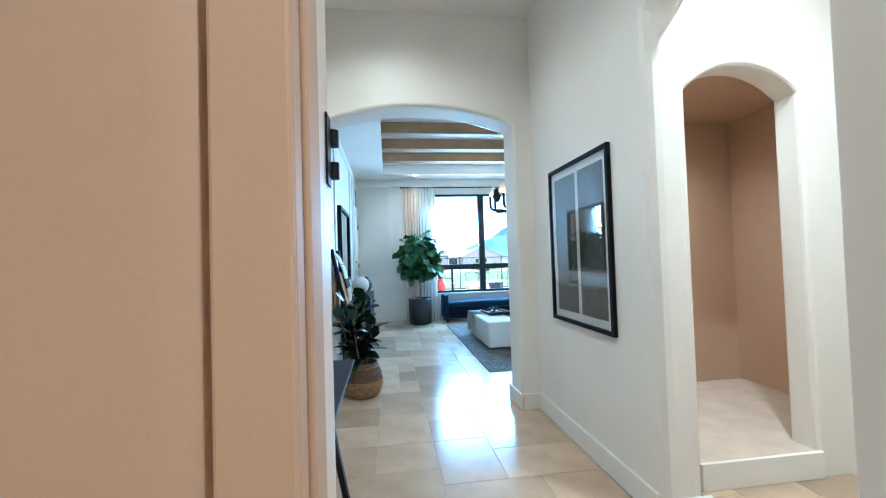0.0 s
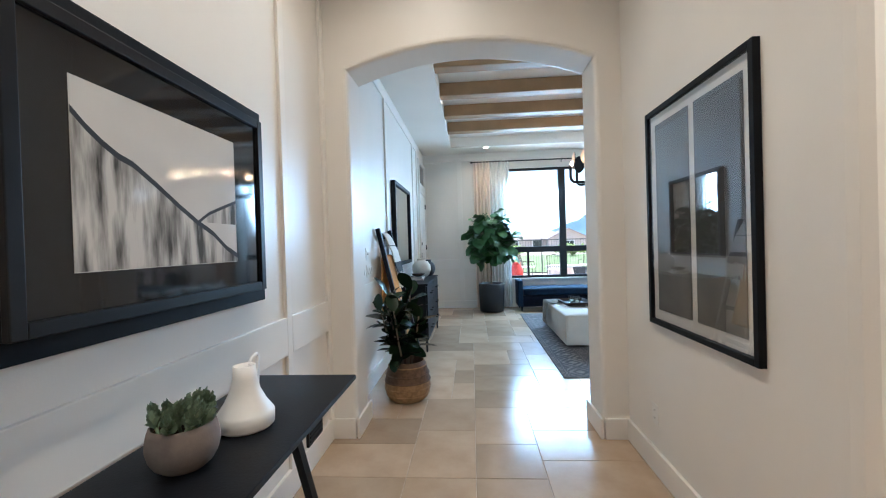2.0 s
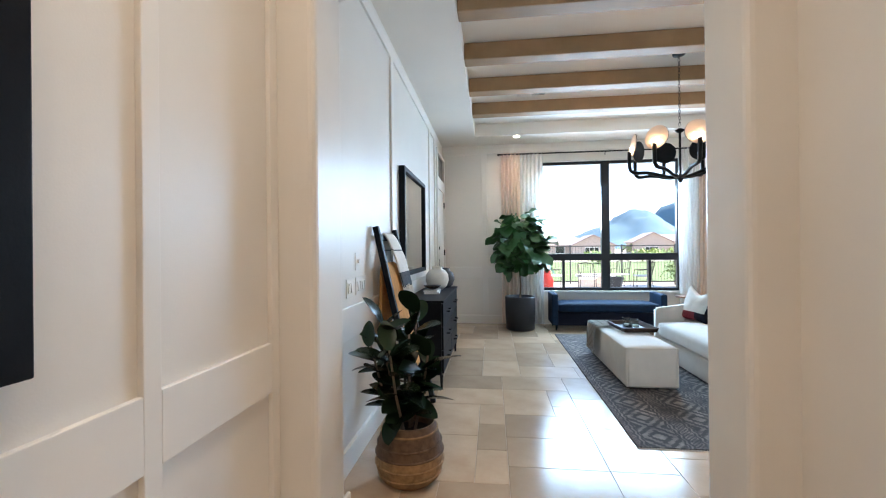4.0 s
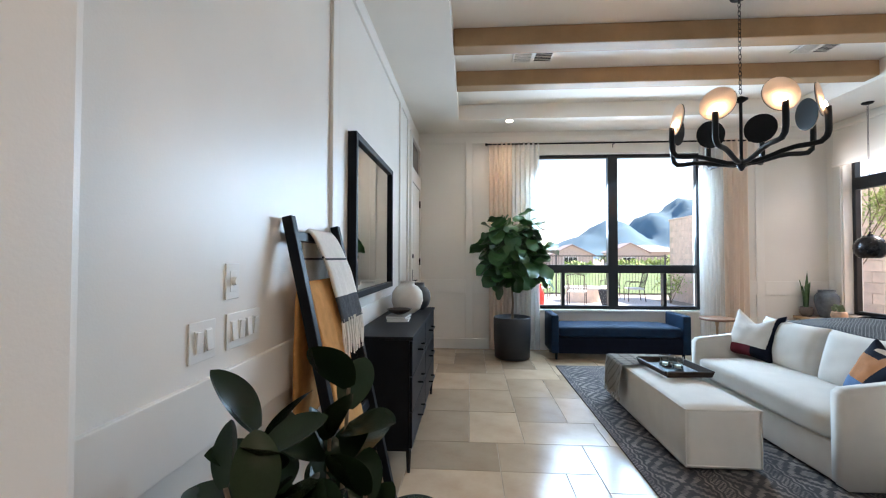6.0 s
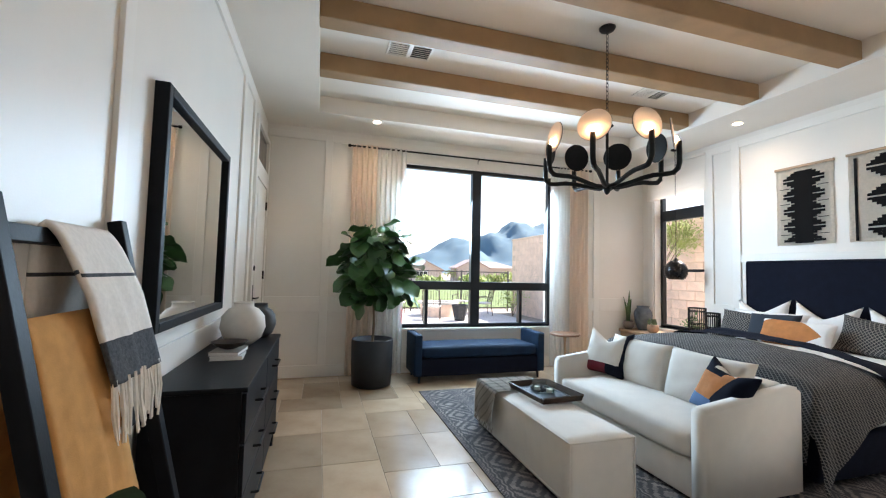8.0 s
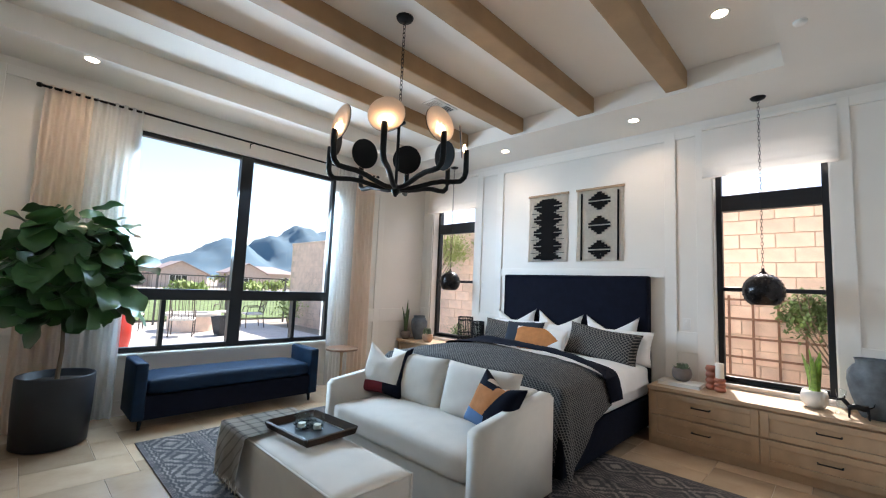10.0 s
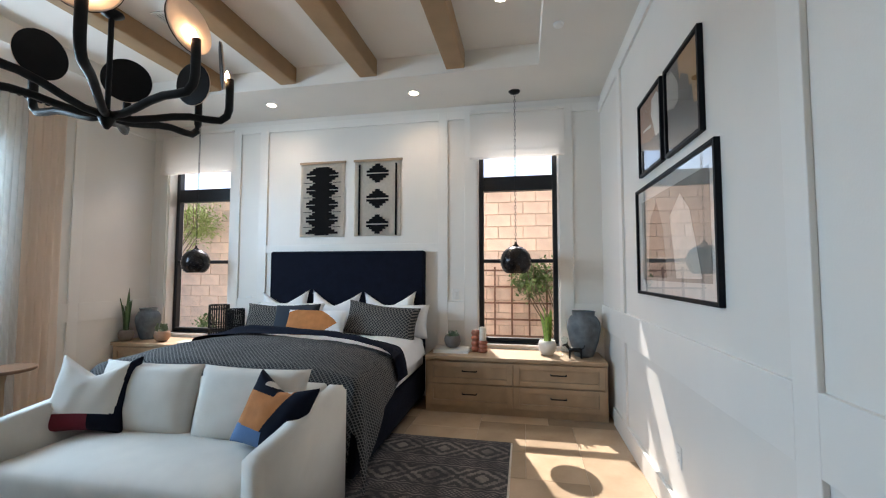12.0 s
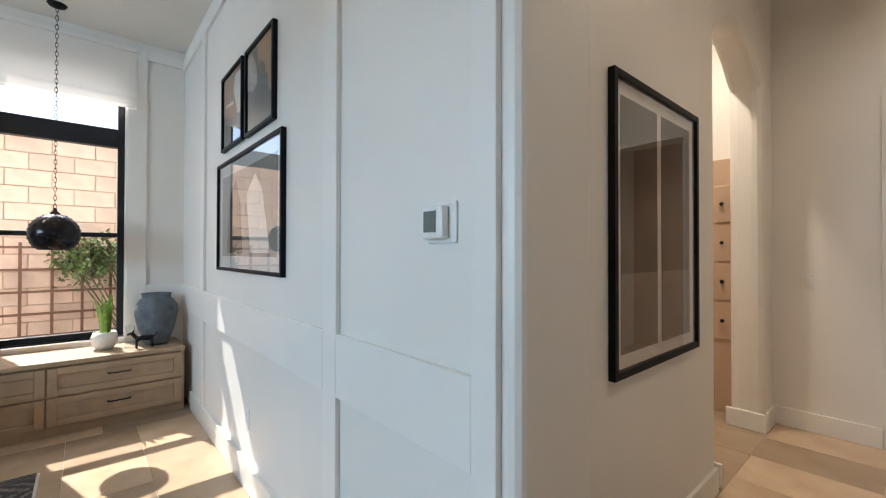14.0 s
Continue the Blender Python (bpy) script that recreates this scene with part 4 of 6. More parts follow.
def sloped_arm(y0, y1):
    bm = box(0.0, 0.80, y0, y1, 0.03, 0.60, 0.0)
    for v in bm.verts:
        if v.co.z > 0.5:
            v.co.z = 0.595 if v.co.x < 0.4 else 0.70
    bmesh.ops.bevel(bm, geom=list(bm.edges), offset=0.022, segments=3, affect="EDGES")
    return bm


part("arm", sloped_arm(-L, -L + TH), CREAM, sofa, smooth=True)
part("arm", sloped_arm(L - TH, L), CREAM, sofa, smooth=True)
part("back", box(0.66, 0.81, -L + TH, L - TH, 0.03, 0.70, 0.025, 3), CREAM, sofa, smooth=True)
part("base", box(0.03, 0.66, -L + TH, L - TH, 0.03, 0.26, 0.015, 3), CREAM, sofa, smooth=True)


def pad(x0, x1, y0, y1, z0, z1, crown=0.03, n=12, r=0.05):
    """A firm seat cushion with rounded edges and a crowned top."""
    bm = box(x0, x1, y0, y1, z0, z1)
    bmesh.ops.subdivide_edges(bm, edges=list(bm.edges), cuts=n, use_grid_fill=True)
    cx, cy, hx, hy, cz, hz = (x0 + x1) / 2, (y0 + y1) / 2, (x1 - x0) / 2, (y1 - y0) / 2, (z0 + z1) / 2, (z1 - z0) / 2
    for v in bm.verts:
        p = v.co - Vector((cx, cy, cz))
        q = Vector((max(-hx + r, min(hx - r, p.x)), max(-hy + r, min(hy - r, p.y)), max(-hz + r, min(hz - r, p.z))))
        d = p - q
        if d.length > 1e-6:
            p = q + d.normalized() * r
        v.co = p + Vector((cx, cy, cz))
        if p.z > 0:
            v.co.z += crown * max(0, 1 - (p.x / hx) ** 2) * max(0, 1 - (p.y / hy) ** 4) + 0.004 * noise.noise(v.co * 6)
    return bm


part("seat_cushion", pad(-0.01, 0.62, -L + TH + 0.005, L - TH - 0.005, 0.262, 0.44), CREAM, sofa, smooth=True)
for y in (-0.345, 0.345):
    part("back_cushion", cushion(0.70, 0.42, 0.19, 16), CREAM, sofa, smooth=True, m=pose(0.555, y, 0.62, 0, 0, -90) @ pose(0, 0, 0, 90 - 14))
for y in (-L + 0.08, L - 0.08):
    for x in (0.08, 0.72):
        part("foot", box(x - 0.025, x + 0.025, y - 0.025, y + 0.025, 0.012, 0.03), BLACKWOOD, sofa)

pillow("sofa_pillow", "cream throw pillow with burgundy and black blocks", (2.46, 7.14, 0.46), 0.44, 0.44, 0.16, [CREAM, BURGUNDY, NAVYDARK], -72, 22,
       lambda c: (2 if c.x > 0.05 else 1) if c.y < -0.115 else (2 if c.x > 0.175 else 0), pinch=0.10, tilt=-2)
pillow("sofa_pillow", "rust, navy and blue abstract throw pillow", (2.43, 5.98, 0.46), 0.40, 0.38, 0.15, [ORANGE, NAVYDARK, CREAM, STEELBLUE], -98, 24,
       lambda c: 3 if c.y < -0.09 and c.x < 0.02 else 2 if c.y > 0.12 and c.x < 0.08 and c.x > -0.1 else 1 if c.x - 0.4 * c.y > 0.04 or (c.y > 0.08 and c.x < 0) else 0, pinch=0.055, tilt=-10)

# ---- ottoman, throw, tray ----
ott = empty("ottoman", "long cream linen ottoman with piped seams on the rug", "ottoman", pose(1.56, 6.705, 0))
HX, HY, HZ = 0.232, 0.738, 0.405
part("body", pad(-HX, HX, -HY, HY, 0.03, HZ, 0.024, 14, 0.012), CREAM, ott, smooth=True)
for z in (HZ - 0.006, 0.05):
    q = [(-HX, -HY, z), (HX, -HY, z), (HX, HY, z), (-HX, HY, z), (-HX, -HY, z)]
    part("piping", tube([(x * 0.992, y * 0.998, zz) for x, y, zz in q], 0.0065, 6), CREAM, ott)
for x in (-HX, HX):
    for y in (-HY, HY):
        part("piping", tube([(x * 0.992, y * 0.998, 0.04), (x * 0.992, y * 0.998, HZ)], 0.0065, 6), CREAM, ott)
for x in (-0.17, 0.17):
    for y in (-0.66, 0.66):
        part("foot", box(x - 0.02, x + 0.02, y - 0.02, y + 0.02, 0.012, 0.04), BLACKWOOD, ott)

throw = empty("throw_blanket", "grey plaid wool throw folded over the ottoman", "blanket", pose(1.56, 7.12, 0))
bm = bmesh.new()
rows = []
for i in range(31):
    a = i / 30 * 0.80
    row = []
    for j in range(17):
        y = -0.20 + 0.42 * j / 16
        hang = max(0.0, a - 0.50)
        x = 0.235 - min(a, 0.50) - 0.012 * min(1, hang * 8) - 0.01
        z = 0.438 - hang + 0.006 * noise.noise(Vector((a * 9, y * 9, 2)))
        if hang > 0:
            x -= 0.012 * (1 + math.sin(y * 26)) * min(1, hang * 4)
            y += 0.03 * hang
        row.append(bm.verts.new((x, y, z)))
    rows.append(row)
for a, b in zip(rows, rows[1:]):
    for k in range(16):
        bm.faces.new((a[k], a[k + 1], b[k + 1], b[k]))
bmesh.ops.solidify(bm, geom=bm.faces[:], thickness=0.010)
part("cloth", bm, PLAID, throw, smooth=True)
bm = bmesh.new()
for k in range(24):
    y = -0.19 + 0.40 * k / 23
    tube([(-0.295 - 0.01 * math.sin(k), y, 0.155), (-0.298 - 0.008 * math.cos(k * 2), y + 0.004, 0.105)], 0.0035, 5, bm)
part("fringe", bm, PLAID, throw)

tray = empty("wooden_tray", "dark wooden tray with sloping rim on the ottoman", "tray", pose(1.64, 6.78, 0.437, 0, 0, 4))
part("base", box(-0.145, 0.145, -0.21, 0.21, 0.0, 0.014, 0.003), BLACKWOOD, tray)
DARKWOOD = material("walnut_tray", (0.05, 0.03, 0.02), 0.5, var=0.25, scale=14, bump=0.1, spec=0.2)
for k, (w, m) in enumerate(((0.24, pose(-0.165, 0, 0.006, 0, -28, 0)), (0.24, pose(0.165, 0, 0.006, 0, 28, 0)))):
    part("rim", box(-0.008, 0.008, -0.235, 0.235, 0.0, 0.05, 0.003), DARKWOOD, tray, m=m)
for m in (pose(0, -0.225, 0.006, 28, 0, 0), pose(0, 0.225, 0.006, -28, 0, 0)):
    part("rim", box(-0.175, 0.175, -0.008, 0.008, 0.0, 0.05, 0.003), DARKWOOD, tray, m=m)
for q in ((1.60, 6.83), (1.66, 6.74)):
    g = empty("glass_votive", "clear glass votive holder on the tray", "candle holder", pose(*q, 0.452), "glass votives")
    part("cup", lathe([(0.03, 0.0), (0.042, 0.006), (0.046, 0.06), (0.043, 0.10), (0.040, 0.10), (0.042, 0.06), (0.036, 0.012)], 22), CLEAR, g, smooth=True)
    part("candle", lathe([(0.024, 0.012), (0.024, 0.035)], 14), CEDAR, g, "white wax candle")
beads = empty("bead_string", "string of small black wooden beads in the tray", "beads", pose(1.66, 6.86, 0.453))
bm = bmesh.new()
rnd = random.Random(5)
for k in range(60):
    a = k * 0.37
    r = bmesh.ops.create_icosphere(bm, subdivisions=1, radius=0.009)
    c = Vector((0.075 * math.cos(a) * (0.5 + 0.5 * rnd.random()), 0.10 * math.sin(a * 0.7) * (0.6 + 0.4 * rnd.random()), 0.009 + 0.006 * rnd.random()))
    for v in r["verts"]:
        v.co += c
part("bead_loop", bm, BLACK, beads)["kind"] = "stuff"

rug = empty("rug", "charcoal and taupe patterned wool rug under the seating", "rug", pose(1.04, 4.81, 0))
part("woven_field", box(0.0, 2.92, 0.0, 3.72, 0.001, 0.011, 0.003), RUGCLOTH, rug)
bm = bmesh.new()
for k in range(150):
    x = 0.01 + 2.90 * k / 149
    for y, s in ((0.0, -1), (3.72, 1)):
        add_box(bm, x - 0.004, x + 0.004, min(y, y + s * 0.014), max(y, y + s * 0.014), 0.001, 0.006)
part("fringe", bm, HANGCREAM, rug, "short cream fringe")["kind"] = "stuff"

# ---- daybed under the window ----
day = empty("daybed_bench", "navy velvet daybed bench with box arms on tapered legs", "bench", pose(1.95, 9.10, 0))
part("frame", box(-0.88, 0.88, -0.25, 0.24, 0.085, 0.30, 0.012, 2), NAVYDARK, day, smooth=False)
part("seat_cushion", pad(-0.79, 0.79, -0.27, 0.25, 0.302, 0.45, 0.015), NAVY, day, smooth=True)
for x0, x1 in ((-0.90, -0.80), (0.80, 0.90)):
    part("arm", box(x0, x1, -0.27, 0.25, 0.09, 0.60, 0.02, 3), NAVY, day, smooth=True)
for x in (-0.82, 0.82):
    for y in (-0.21, 0.2):
        part("leg", tube([(x, y, 0.10), (x * 1.01, y * 1.03, 0.0)], 0.022, 10, taper=0.013), BLACKWOOD, day)

side = empty("side_table", "round wooden pedestal side table beside the daybed", "side table", pose(3.22, 8.92, 0))
part("top", lathe([(0.195, 0.545), (0.205, 0.552), (0.205, 0.57), (0.198, 0.575)], 36), material("walnut", (0.20, 0.10, 0.055), 0.4, var=0.2, scale=12), side, smooth=False)
part("stem", lathe([(0.03, 0.02), (0.016, 0.08), (0.014, 0.45), (0.03, 0.545)], 18), OAK, side, smooth=True)
part("base", lathe([(0.15, 0.0), (0.145, 0.012), (0.04, 0.025)], 30), OAK, side, smooth=True)


# ---- plants ----
def fiddle_tree(q):
    t = empty("fiddle_leaf_fig", "tall fiddle leaf fig tree in a matte black planter", "potted tree", pose(*q))
    pot = part("planter", lathe([(0.20, 0.0), (0.235, 0.02), (0.248, 0.30), (0.25, 0.55), (0.243, 0.56), (0.232, 0.555), (0.225, 0.50), (0.02, 0.495)], 40), POTBLACK, t, "matte black cylinder planter", smooth=True)
    part("soil", lathe([(0.222, 0.50), (0.10, 0.515), (0.01, 0.518)], 24), SOIL, pot)
    part("trunk", tube([(0, 0, 0.5), (0.012, 0.004, 0.75), (-0.004, 0.0, 1.0), (0.01, 0.01, 1.3)], 0.017, 8, taper=0.010), BARK, t)
    rnd = random.Random(11)
    stems = []
    for k in range(9):
        a = 2 * math.pi * k / 9 + rnd.uniform(-0.2, 0.2)
        z0 = 0.98 + 0.035 * k
        r = rnd.uniform(0.20, 0.34)
        tip = Vector((r * math.cos(a), r * math.sin(a), z0 + rnd.uniform(0.05, 0.42)))
        stems.append((Vector((0, 0, z0)), tip))
        part("branch", tube([(0, 0, z0), (tip.x * 0.5, tip.y * 0.5, z0 * 0.45 + tip.z * 0.55), tuple(tip)], 0.009, 6, taper=0.005), BARK, t)
    shapes_l = []
    for k in range(4):
        me = bpy.data.meshes.new("leaf")
        bm = leaf(0.19 + 0.028 * k, 0.165 + 0.018 * k, 0.22, 0.10 + 0.10 * k, 10, 1.55, 0.42)
        for v in bm.verts:
            v.co.z += 0.014 * math.sin(38 * v.co.y + 1.7 * k) * abs(v.co.x) / 0.08
        bm.to_mesh(me)
        bm.free()
        me.materials.append(FIG)
        for f in me.polygons:
            f.use_smooth = True
        shapes_l.append(me)
    for k in range(290):
        a, u = rnd.uniform(0, 2 * math.pi), rnd.uniform(-1, 1)
        rr = 0.25 + 0.75 * rnd.random() ** 0.6
        lump = 0.84 + 0.42 * noise.noise(Vector((math.cos(a) * 1.5, math.sin(a) * 1.5, u * 2 + 5)))
        p = Vector((0.03 + 0.55 * rr * lump * math.sqrt(1 - u * u) * math.cos(a), 0.44 * rr * lump * math.sqrt(1 - u * u) * math.sin(a), 1.45 + 0.66 * rr * lump * u))
        ob = new("leaf", shapes_l[k % 4])
        ob.parent = t
        out = Vector((p.x, p.y, (p.z - 1.35) * 0.6 + 0.1)).normalized()
        yaw = math.degrees(math.atan2(-out.x, out.y)) + rnd.uniform(-35, 35)
        ob.matrix_basis = Matrix.Translation(p - out * 0.08) @ pose(0, 0, 0, 0, 0, yaw) @ pose(0, 0, 0, rnd.uniform(-70, 40), rnd.uniform(-45, 45), 0)


fiddle_tree((0.54, 8.93, 0))


def rubber_plant(q):
    t = empty("rubber_plant", "dark leaved rubber plant in a banded woven basket", "potted plant", pose(*q))
    b = part("basket", lathe([(0.14, 0.0), (0.175, 0.03), (0.20, 0.10), (0.198, 0.17), (0.175, 0.27), (0.15, 0.34), (0.142, 0.34), (0.15, 0.25), (0.02, 0.24)], 36), [BASKET, BASKETDARK], t, "woven seagrass basket with dark upper band", smooth=True)
    paint_by(b, lambda c: 1 if 0.175 < c.z < 0.31 else 0)
    for z, r in ((0.06, 0.187), (0.12, 0.2015), (0.175, 0.199), (0.23, 0.189), (0.30, 0.166)):
        part("weave_ring", tube([(r * math.cos(a * math.pi / 15), r * math.sin(a * math.pi / 15), z) for a in range(31)], 0.006, 5), BASKET if z < 0.16 or z > 0.29 else BASKETDARK, b)
    part("soil", lathe([(0.145, 0.27), (0.01, 0.28)], 20), SOIL, t)
    rnd = random.Random(3)
    shapes_l = []
    for k in range(4):
        me = bpy.data.meshes.new("leaf")
        bm = leaf(0.205 + 0.016 * k, 0.125 + 0.008 * k, 0.22, 0.04 + 0.07 * k, 18, 1.05, 0.62)
        bm.to_mesh(me)
        bm.free()
        me.materials.append(RUBBER)
        for f in me.polygons:
            f.use_smooth = True
        shapes_l.append(me)
    for s in range(7):
        a = 2 * math.pi * s / 6 + 0.4
        top, wide = (0.95, 0.07) if s == 6 else (0.92, 0.12) if s == 5 else (rnd.uniform(0.66, 0.88), 0.17)
        dx, dy = (wide * math.cos(a) - 0.05, wide * math.sin(a) - 0.02) if s < 5 else (-0.15, -0.05) if s == 5 else (0.01, 0.21)
        part("stem", tube([(dx * 0.25, dy * 0.25, 0.26), (dx * 0.7, dy * 0.7, 0.26 + (top - 0.26) * 0.5), (dx, dy, top)], 0.009, 6, taper=0.006), BARK, t)
        for k in range(10):
            f = 0.22 + 0.78 * k / 9
            p = Vector((dx * f, dy * f, 0.28 + (top - 0.28) * f))
            ob = new("leaf", shapes_l[(k + s) % 4])
            ob.parent = t
            yaw = k * 137.5 + s * 60 + rnd.uniform(-20, 20)
            rise = (2 + 42 * f + rnd.uniform(-22, 14)) if k < 9 else 66
            ob.matrix_basis = Matrix.Translation(p) @ pose(0, 0, 0, 0, 0, yaw) @ pose(0, 0, 0, rise, rnd.uniform(-30, 30), 0) @ Matrix.Scale((0.96, 0.80)[k > 7], 4)


rubber_plant((-0.42, 4.31, 0))


def snake_plant(q, mat, pot_mat, n, tall, label, seed, pot_r=0.075, pot_h=0.12):
    t = empty("snake_plant", label, "potted plant", pose(*q))
    part("pot", lathe([(pot_r * 0.6, 0.0), (pot_r * 0.95, pot_h * 0.3), (pot_r, pot_h * 0.7), (pot_r * 0.85, pot_h), (pot_r * 0.78, pot_h), (pot_r * 0.8, pot_h * 0.8), (0.01, pot_h * 0.8)], 26), pot_mat, t, smooth=True)
    rnd = random.Random(seed)
    for k in range(n):
        a, r = rnd.uniform(0, 6.28), rnd.uniform(0, pot_r * 0.55)
        h = tall * rnd.uniform(0.55, 1.0)
        lean = rnd.uniform(0.02, 0.16)
        bm = bmesh.new()
        rows = []
        for i in range(8):
            f = i / 7
            w = 0.019 * (0.6 + 0.8 * f) * (1 - f ** 3) + 0.0008
            tw = 0.7 * f
            c = Vector((r * math.cos(a) + lean * h * f * f * math.cos(a), r * math.sin(a) + lean * h * f * f * math.sin(a), pot_h * 0.8 + h * f))
            d = Vector((math.cos(a + 1.57 + tw), math.sin(a + 1.57 + tw), 0))
            nrm = Vector((-d.y, d.x, 0))
            rows.append([bm.verts.new(c + d * w * s + nrm * (0.004 if s else -0.004)) for s in (-1, 0, 1)])
        for p, w in zip(rows, rows[1:]):
            for s in (0, 1):
                bm.faces.new((p[s], p[s + 1], w[s + 1], w[s]))
        part("leaf", bm, mat, t, smooth=True)


snake_plant((4.86, 4.47, 0.55), SNAKELIGHT, CERAMIC, 12, 0.36, "bright green snake plant in a cream pot", 4, 0.09, 0.14)
snake_plant((4.68, 9.365, 0.55), SNAKE, STONEPOT, 8, 0.52, "tall dark snake plant in a clay pot", 8, 0.08, 0.13)


def succulent(name, label, q, r, h, pot_mat, n, size, seed, spiky=False):
    t = empty(name, label, "potted plant", pose(*q))
    part("pot", lathe([(r * 0.42, 0.0), (r * 0.60, h * 0.05), (r * 0.80, h * 0.17), (r * 0.93, h * 0.34), (r, h * 0.55), (r * 0.985, h * 0.72), (r * 0.94, h * 0.88), (r * 0.88, h), (r * 0.82, h), (r * 0.84, h * 0.85), (0.01, h * 0.85)], 36), pot_mat, t, smooth=True)
    part("soil", lathe([(r * 0.82, h * 0.86), (0.01, h * 0.9)], 18), SOIL, t)
    rnd = random.Random(seed)
    petal = bpy.data.meshes.new("petal")
    bm = leaf(0.030 if not spiky else size * 0.8, 0.026 if not spiky else 0.010, 0.5, -0.1, 5, 1.3, 0.6)
    bm.to_mesh(petal)
    bm.free()
    petal.materials.append(SUCC)
    for k in range(n):
        a, d = rnd.uniform(0, 6.28), r * 0.72 * rnd.random() ** 0.5
        top = rnd.uniform(0.5, 1.0) * size
        size_n = 4 if spiky else 11
        ros = part("rosette", tube([(0, 0, -0.004), (0, 0, top * (0.9 if not spiky else 0.2))], 0.005, 6, taper=0.003), SUCC, t, m=pose(d * math.cos(a), d * math.sin(a), h * 0.88, rnd.uniform(-30, 30), rnd.uniform(-30, 30), 0))
        for i in range(size_n):
            f = 0.25 + 0.75 * i / (size_n - 1)
            ob = new("petal", petal)
            ob.parent = ros
            ob.matrix_basis = Matrix.Translation((0, 0, top * f if not spiky else 0)) @ pose(0, 0, 0, 0, 0, math.degrees(i * 2.4)) @ pose(0, 0, 0, 25 + 50 * f)


TERRAPALE = material("pale_clay", (0.40, 0.25, 0.17), 0.8, var=0.15, scale=16, bump=0.2)
succulent("succulent_bowl", "small green succulents in a grey brown bowl", (-0.585, 1.735, 0.78), 0.086, 0.12, STONEPOT, 30, 0.072, 2)
succulent("succulent_pot", "spiky succulent in a small grey pot", (4.86, 5.44, 0.584), 0.088, 0.125, STONEPOT, 12, 0.085, 5, True)
succulent("succulent_pot", "small white flowering succulent in a clay pot", (4.74, 8.92, 0.55), 0.085, 0.12, TERRAPALE, 12, 0.09, 6)


# ---- dresser, mirror, ladder ----
dr = empty("dresser", "black wooden six drawer dresser on slim legs", "dresser", pose(-0.60, 6.61, 0))
part("carcass", box(-0.20, 0.185, -0.775, 0.775, 0.14, 0.838, 0.003), BLACKWOOD, dr)
part("top", box(-0.205, 0.212, -0.79, 0.79, 0.838, 0.86, 0.004), BLACKWOOD, dr)
for r in range(3):
    for c in range(2):
        y0 = -0.765 + c * 0.768
        dw = part("drawer", box(0.186, 0.205, y0, y0 + 0.760, 0.155 + r * 0.226, 0.155 + r * 0.226 + 0.219, 0.003), BLACKWOOD, dr)
        y, z = y0 + 0.38, 0.155 + r * 0.226 + 0.11
        part("handle", tube([(0.203, y - 0.10, z), (0.238, y - 0.10, z), (0.238, y + 0.10, z), (0.203, y + 0.10, z)], 0.0065, 6), BLACK, dw)
for x in (-0.18, 0.18):
    for y in (-0.75, 0.75):
        part("leg", tube([(x, y, 0.14), (x, y, 0.0)], 0.018, 8, taper=0.011), BLACK, dr)

mir = empty("wall_mirror", "rectangular mirror in a thick black frame", "mirror", pose(W0, 6.47, 1.635))
for q in ((0.0, 0.06, -0.63, -0.585, -0.545, 0.545), (0.0, 0.06, 0.585, 0.63, -0.545, 0.545), (0.0, 0.06, -0.585, 0.585, 0.50, 0.545), (0.0, 0.06, -0.585, 0.585, -0.545, -0.50)):
    part("frame", box(*q, 0.004), BLACKWOOD, mir)
part("mirror_glass", box(0.005, 0.035, -0.586, 0.586, -0.501, 0.501), MIRROR, mir, "silvered glass")

lad = empty("blanket_ladder", "black wooden blanket ladder leaning on the wall", "ladder", pose(-0.45, 5.215, 0))
tilt = math.degrees(math.atan2(0.34, 1.53))
LEN = math.hypot(0.34, 1.53)
lean_m = pose(0, 0, 0, 0, -tilt, 0)
for y in (-0.32, 0.275):
    bm = box(-0.022, 0.022, y, y + 0.045, 0.0, LEN, 0.004)
    bmesh.ops.transform(bm, matrix=lean_m, verts=bm.verts)
    part("rail", bm, BLACKWOOD, lad)
for h in (0.24, 0.58, 0.92, 1.255, 1.49):
    bm = box(-0.030, -0.008, -0.276, 0.276, h - 0.022, h + 0.022, 0.003)
    bmesh.ops.transform(bm, matrix=lean_m, verts=bm.verts)
    part("rung", bm, BLACKWOOD, lad)


def hung_cloth(y0, y1, rung, front, back, seed, thick=0.012, proud=0.0, drift=0.0):
    """A blanket folded over a ladder rung: front and back are the hanging lengths."""
    bm = bmesh.new()
    n = 72
    rows = []
    zr = rung * math.cos(radians(tilt)) + 0.036
    xr = -rung * math.sin(radians(tilt))
    for i in range(n + 1):
        s = -back + (front + back) * i / n
        row = []
        for j in range(13):
            y = y0 + (y1 - y0) * j / 12
            off = -0.019 + 0.026 * math.tanh(s * 30)
            fold = 0.008 * math.sin(j * 1.05 + seed) * min(1, abs(s) * 3) + 0.006 * noise.noise(Vector((s * 6, y * 9, seed)))
            x = xr + off + 0.222 * max(0, s) + abs(fold) * (1 if s > 0 else -1) + proud * min(1.0, max(0.0, s * 5))
            row.append(bm.verts.new((x, y + 0.01 * s * math.sin(seed + j) + drift * max(0.0, s), zr - abs(s) + 0.004 * math.exp(-(s * 40) ** 2))))
        rows.append(row)
    for a, b in zip(rows, rows[1:]):
        for k in range(12):
            bm.faces.new((a[k], a[k + 1], b[k + 1], b[k]))
    bmesh.ops.recalc_face_normals(bm, faces=bm.faces[:])
    bmesh.ops.solidify(bm, geom=bm.faces[:], thickness=thick)
    bmesh.ops.recalc_face_normals(bm, faces=bm.faces[:])
    return bm


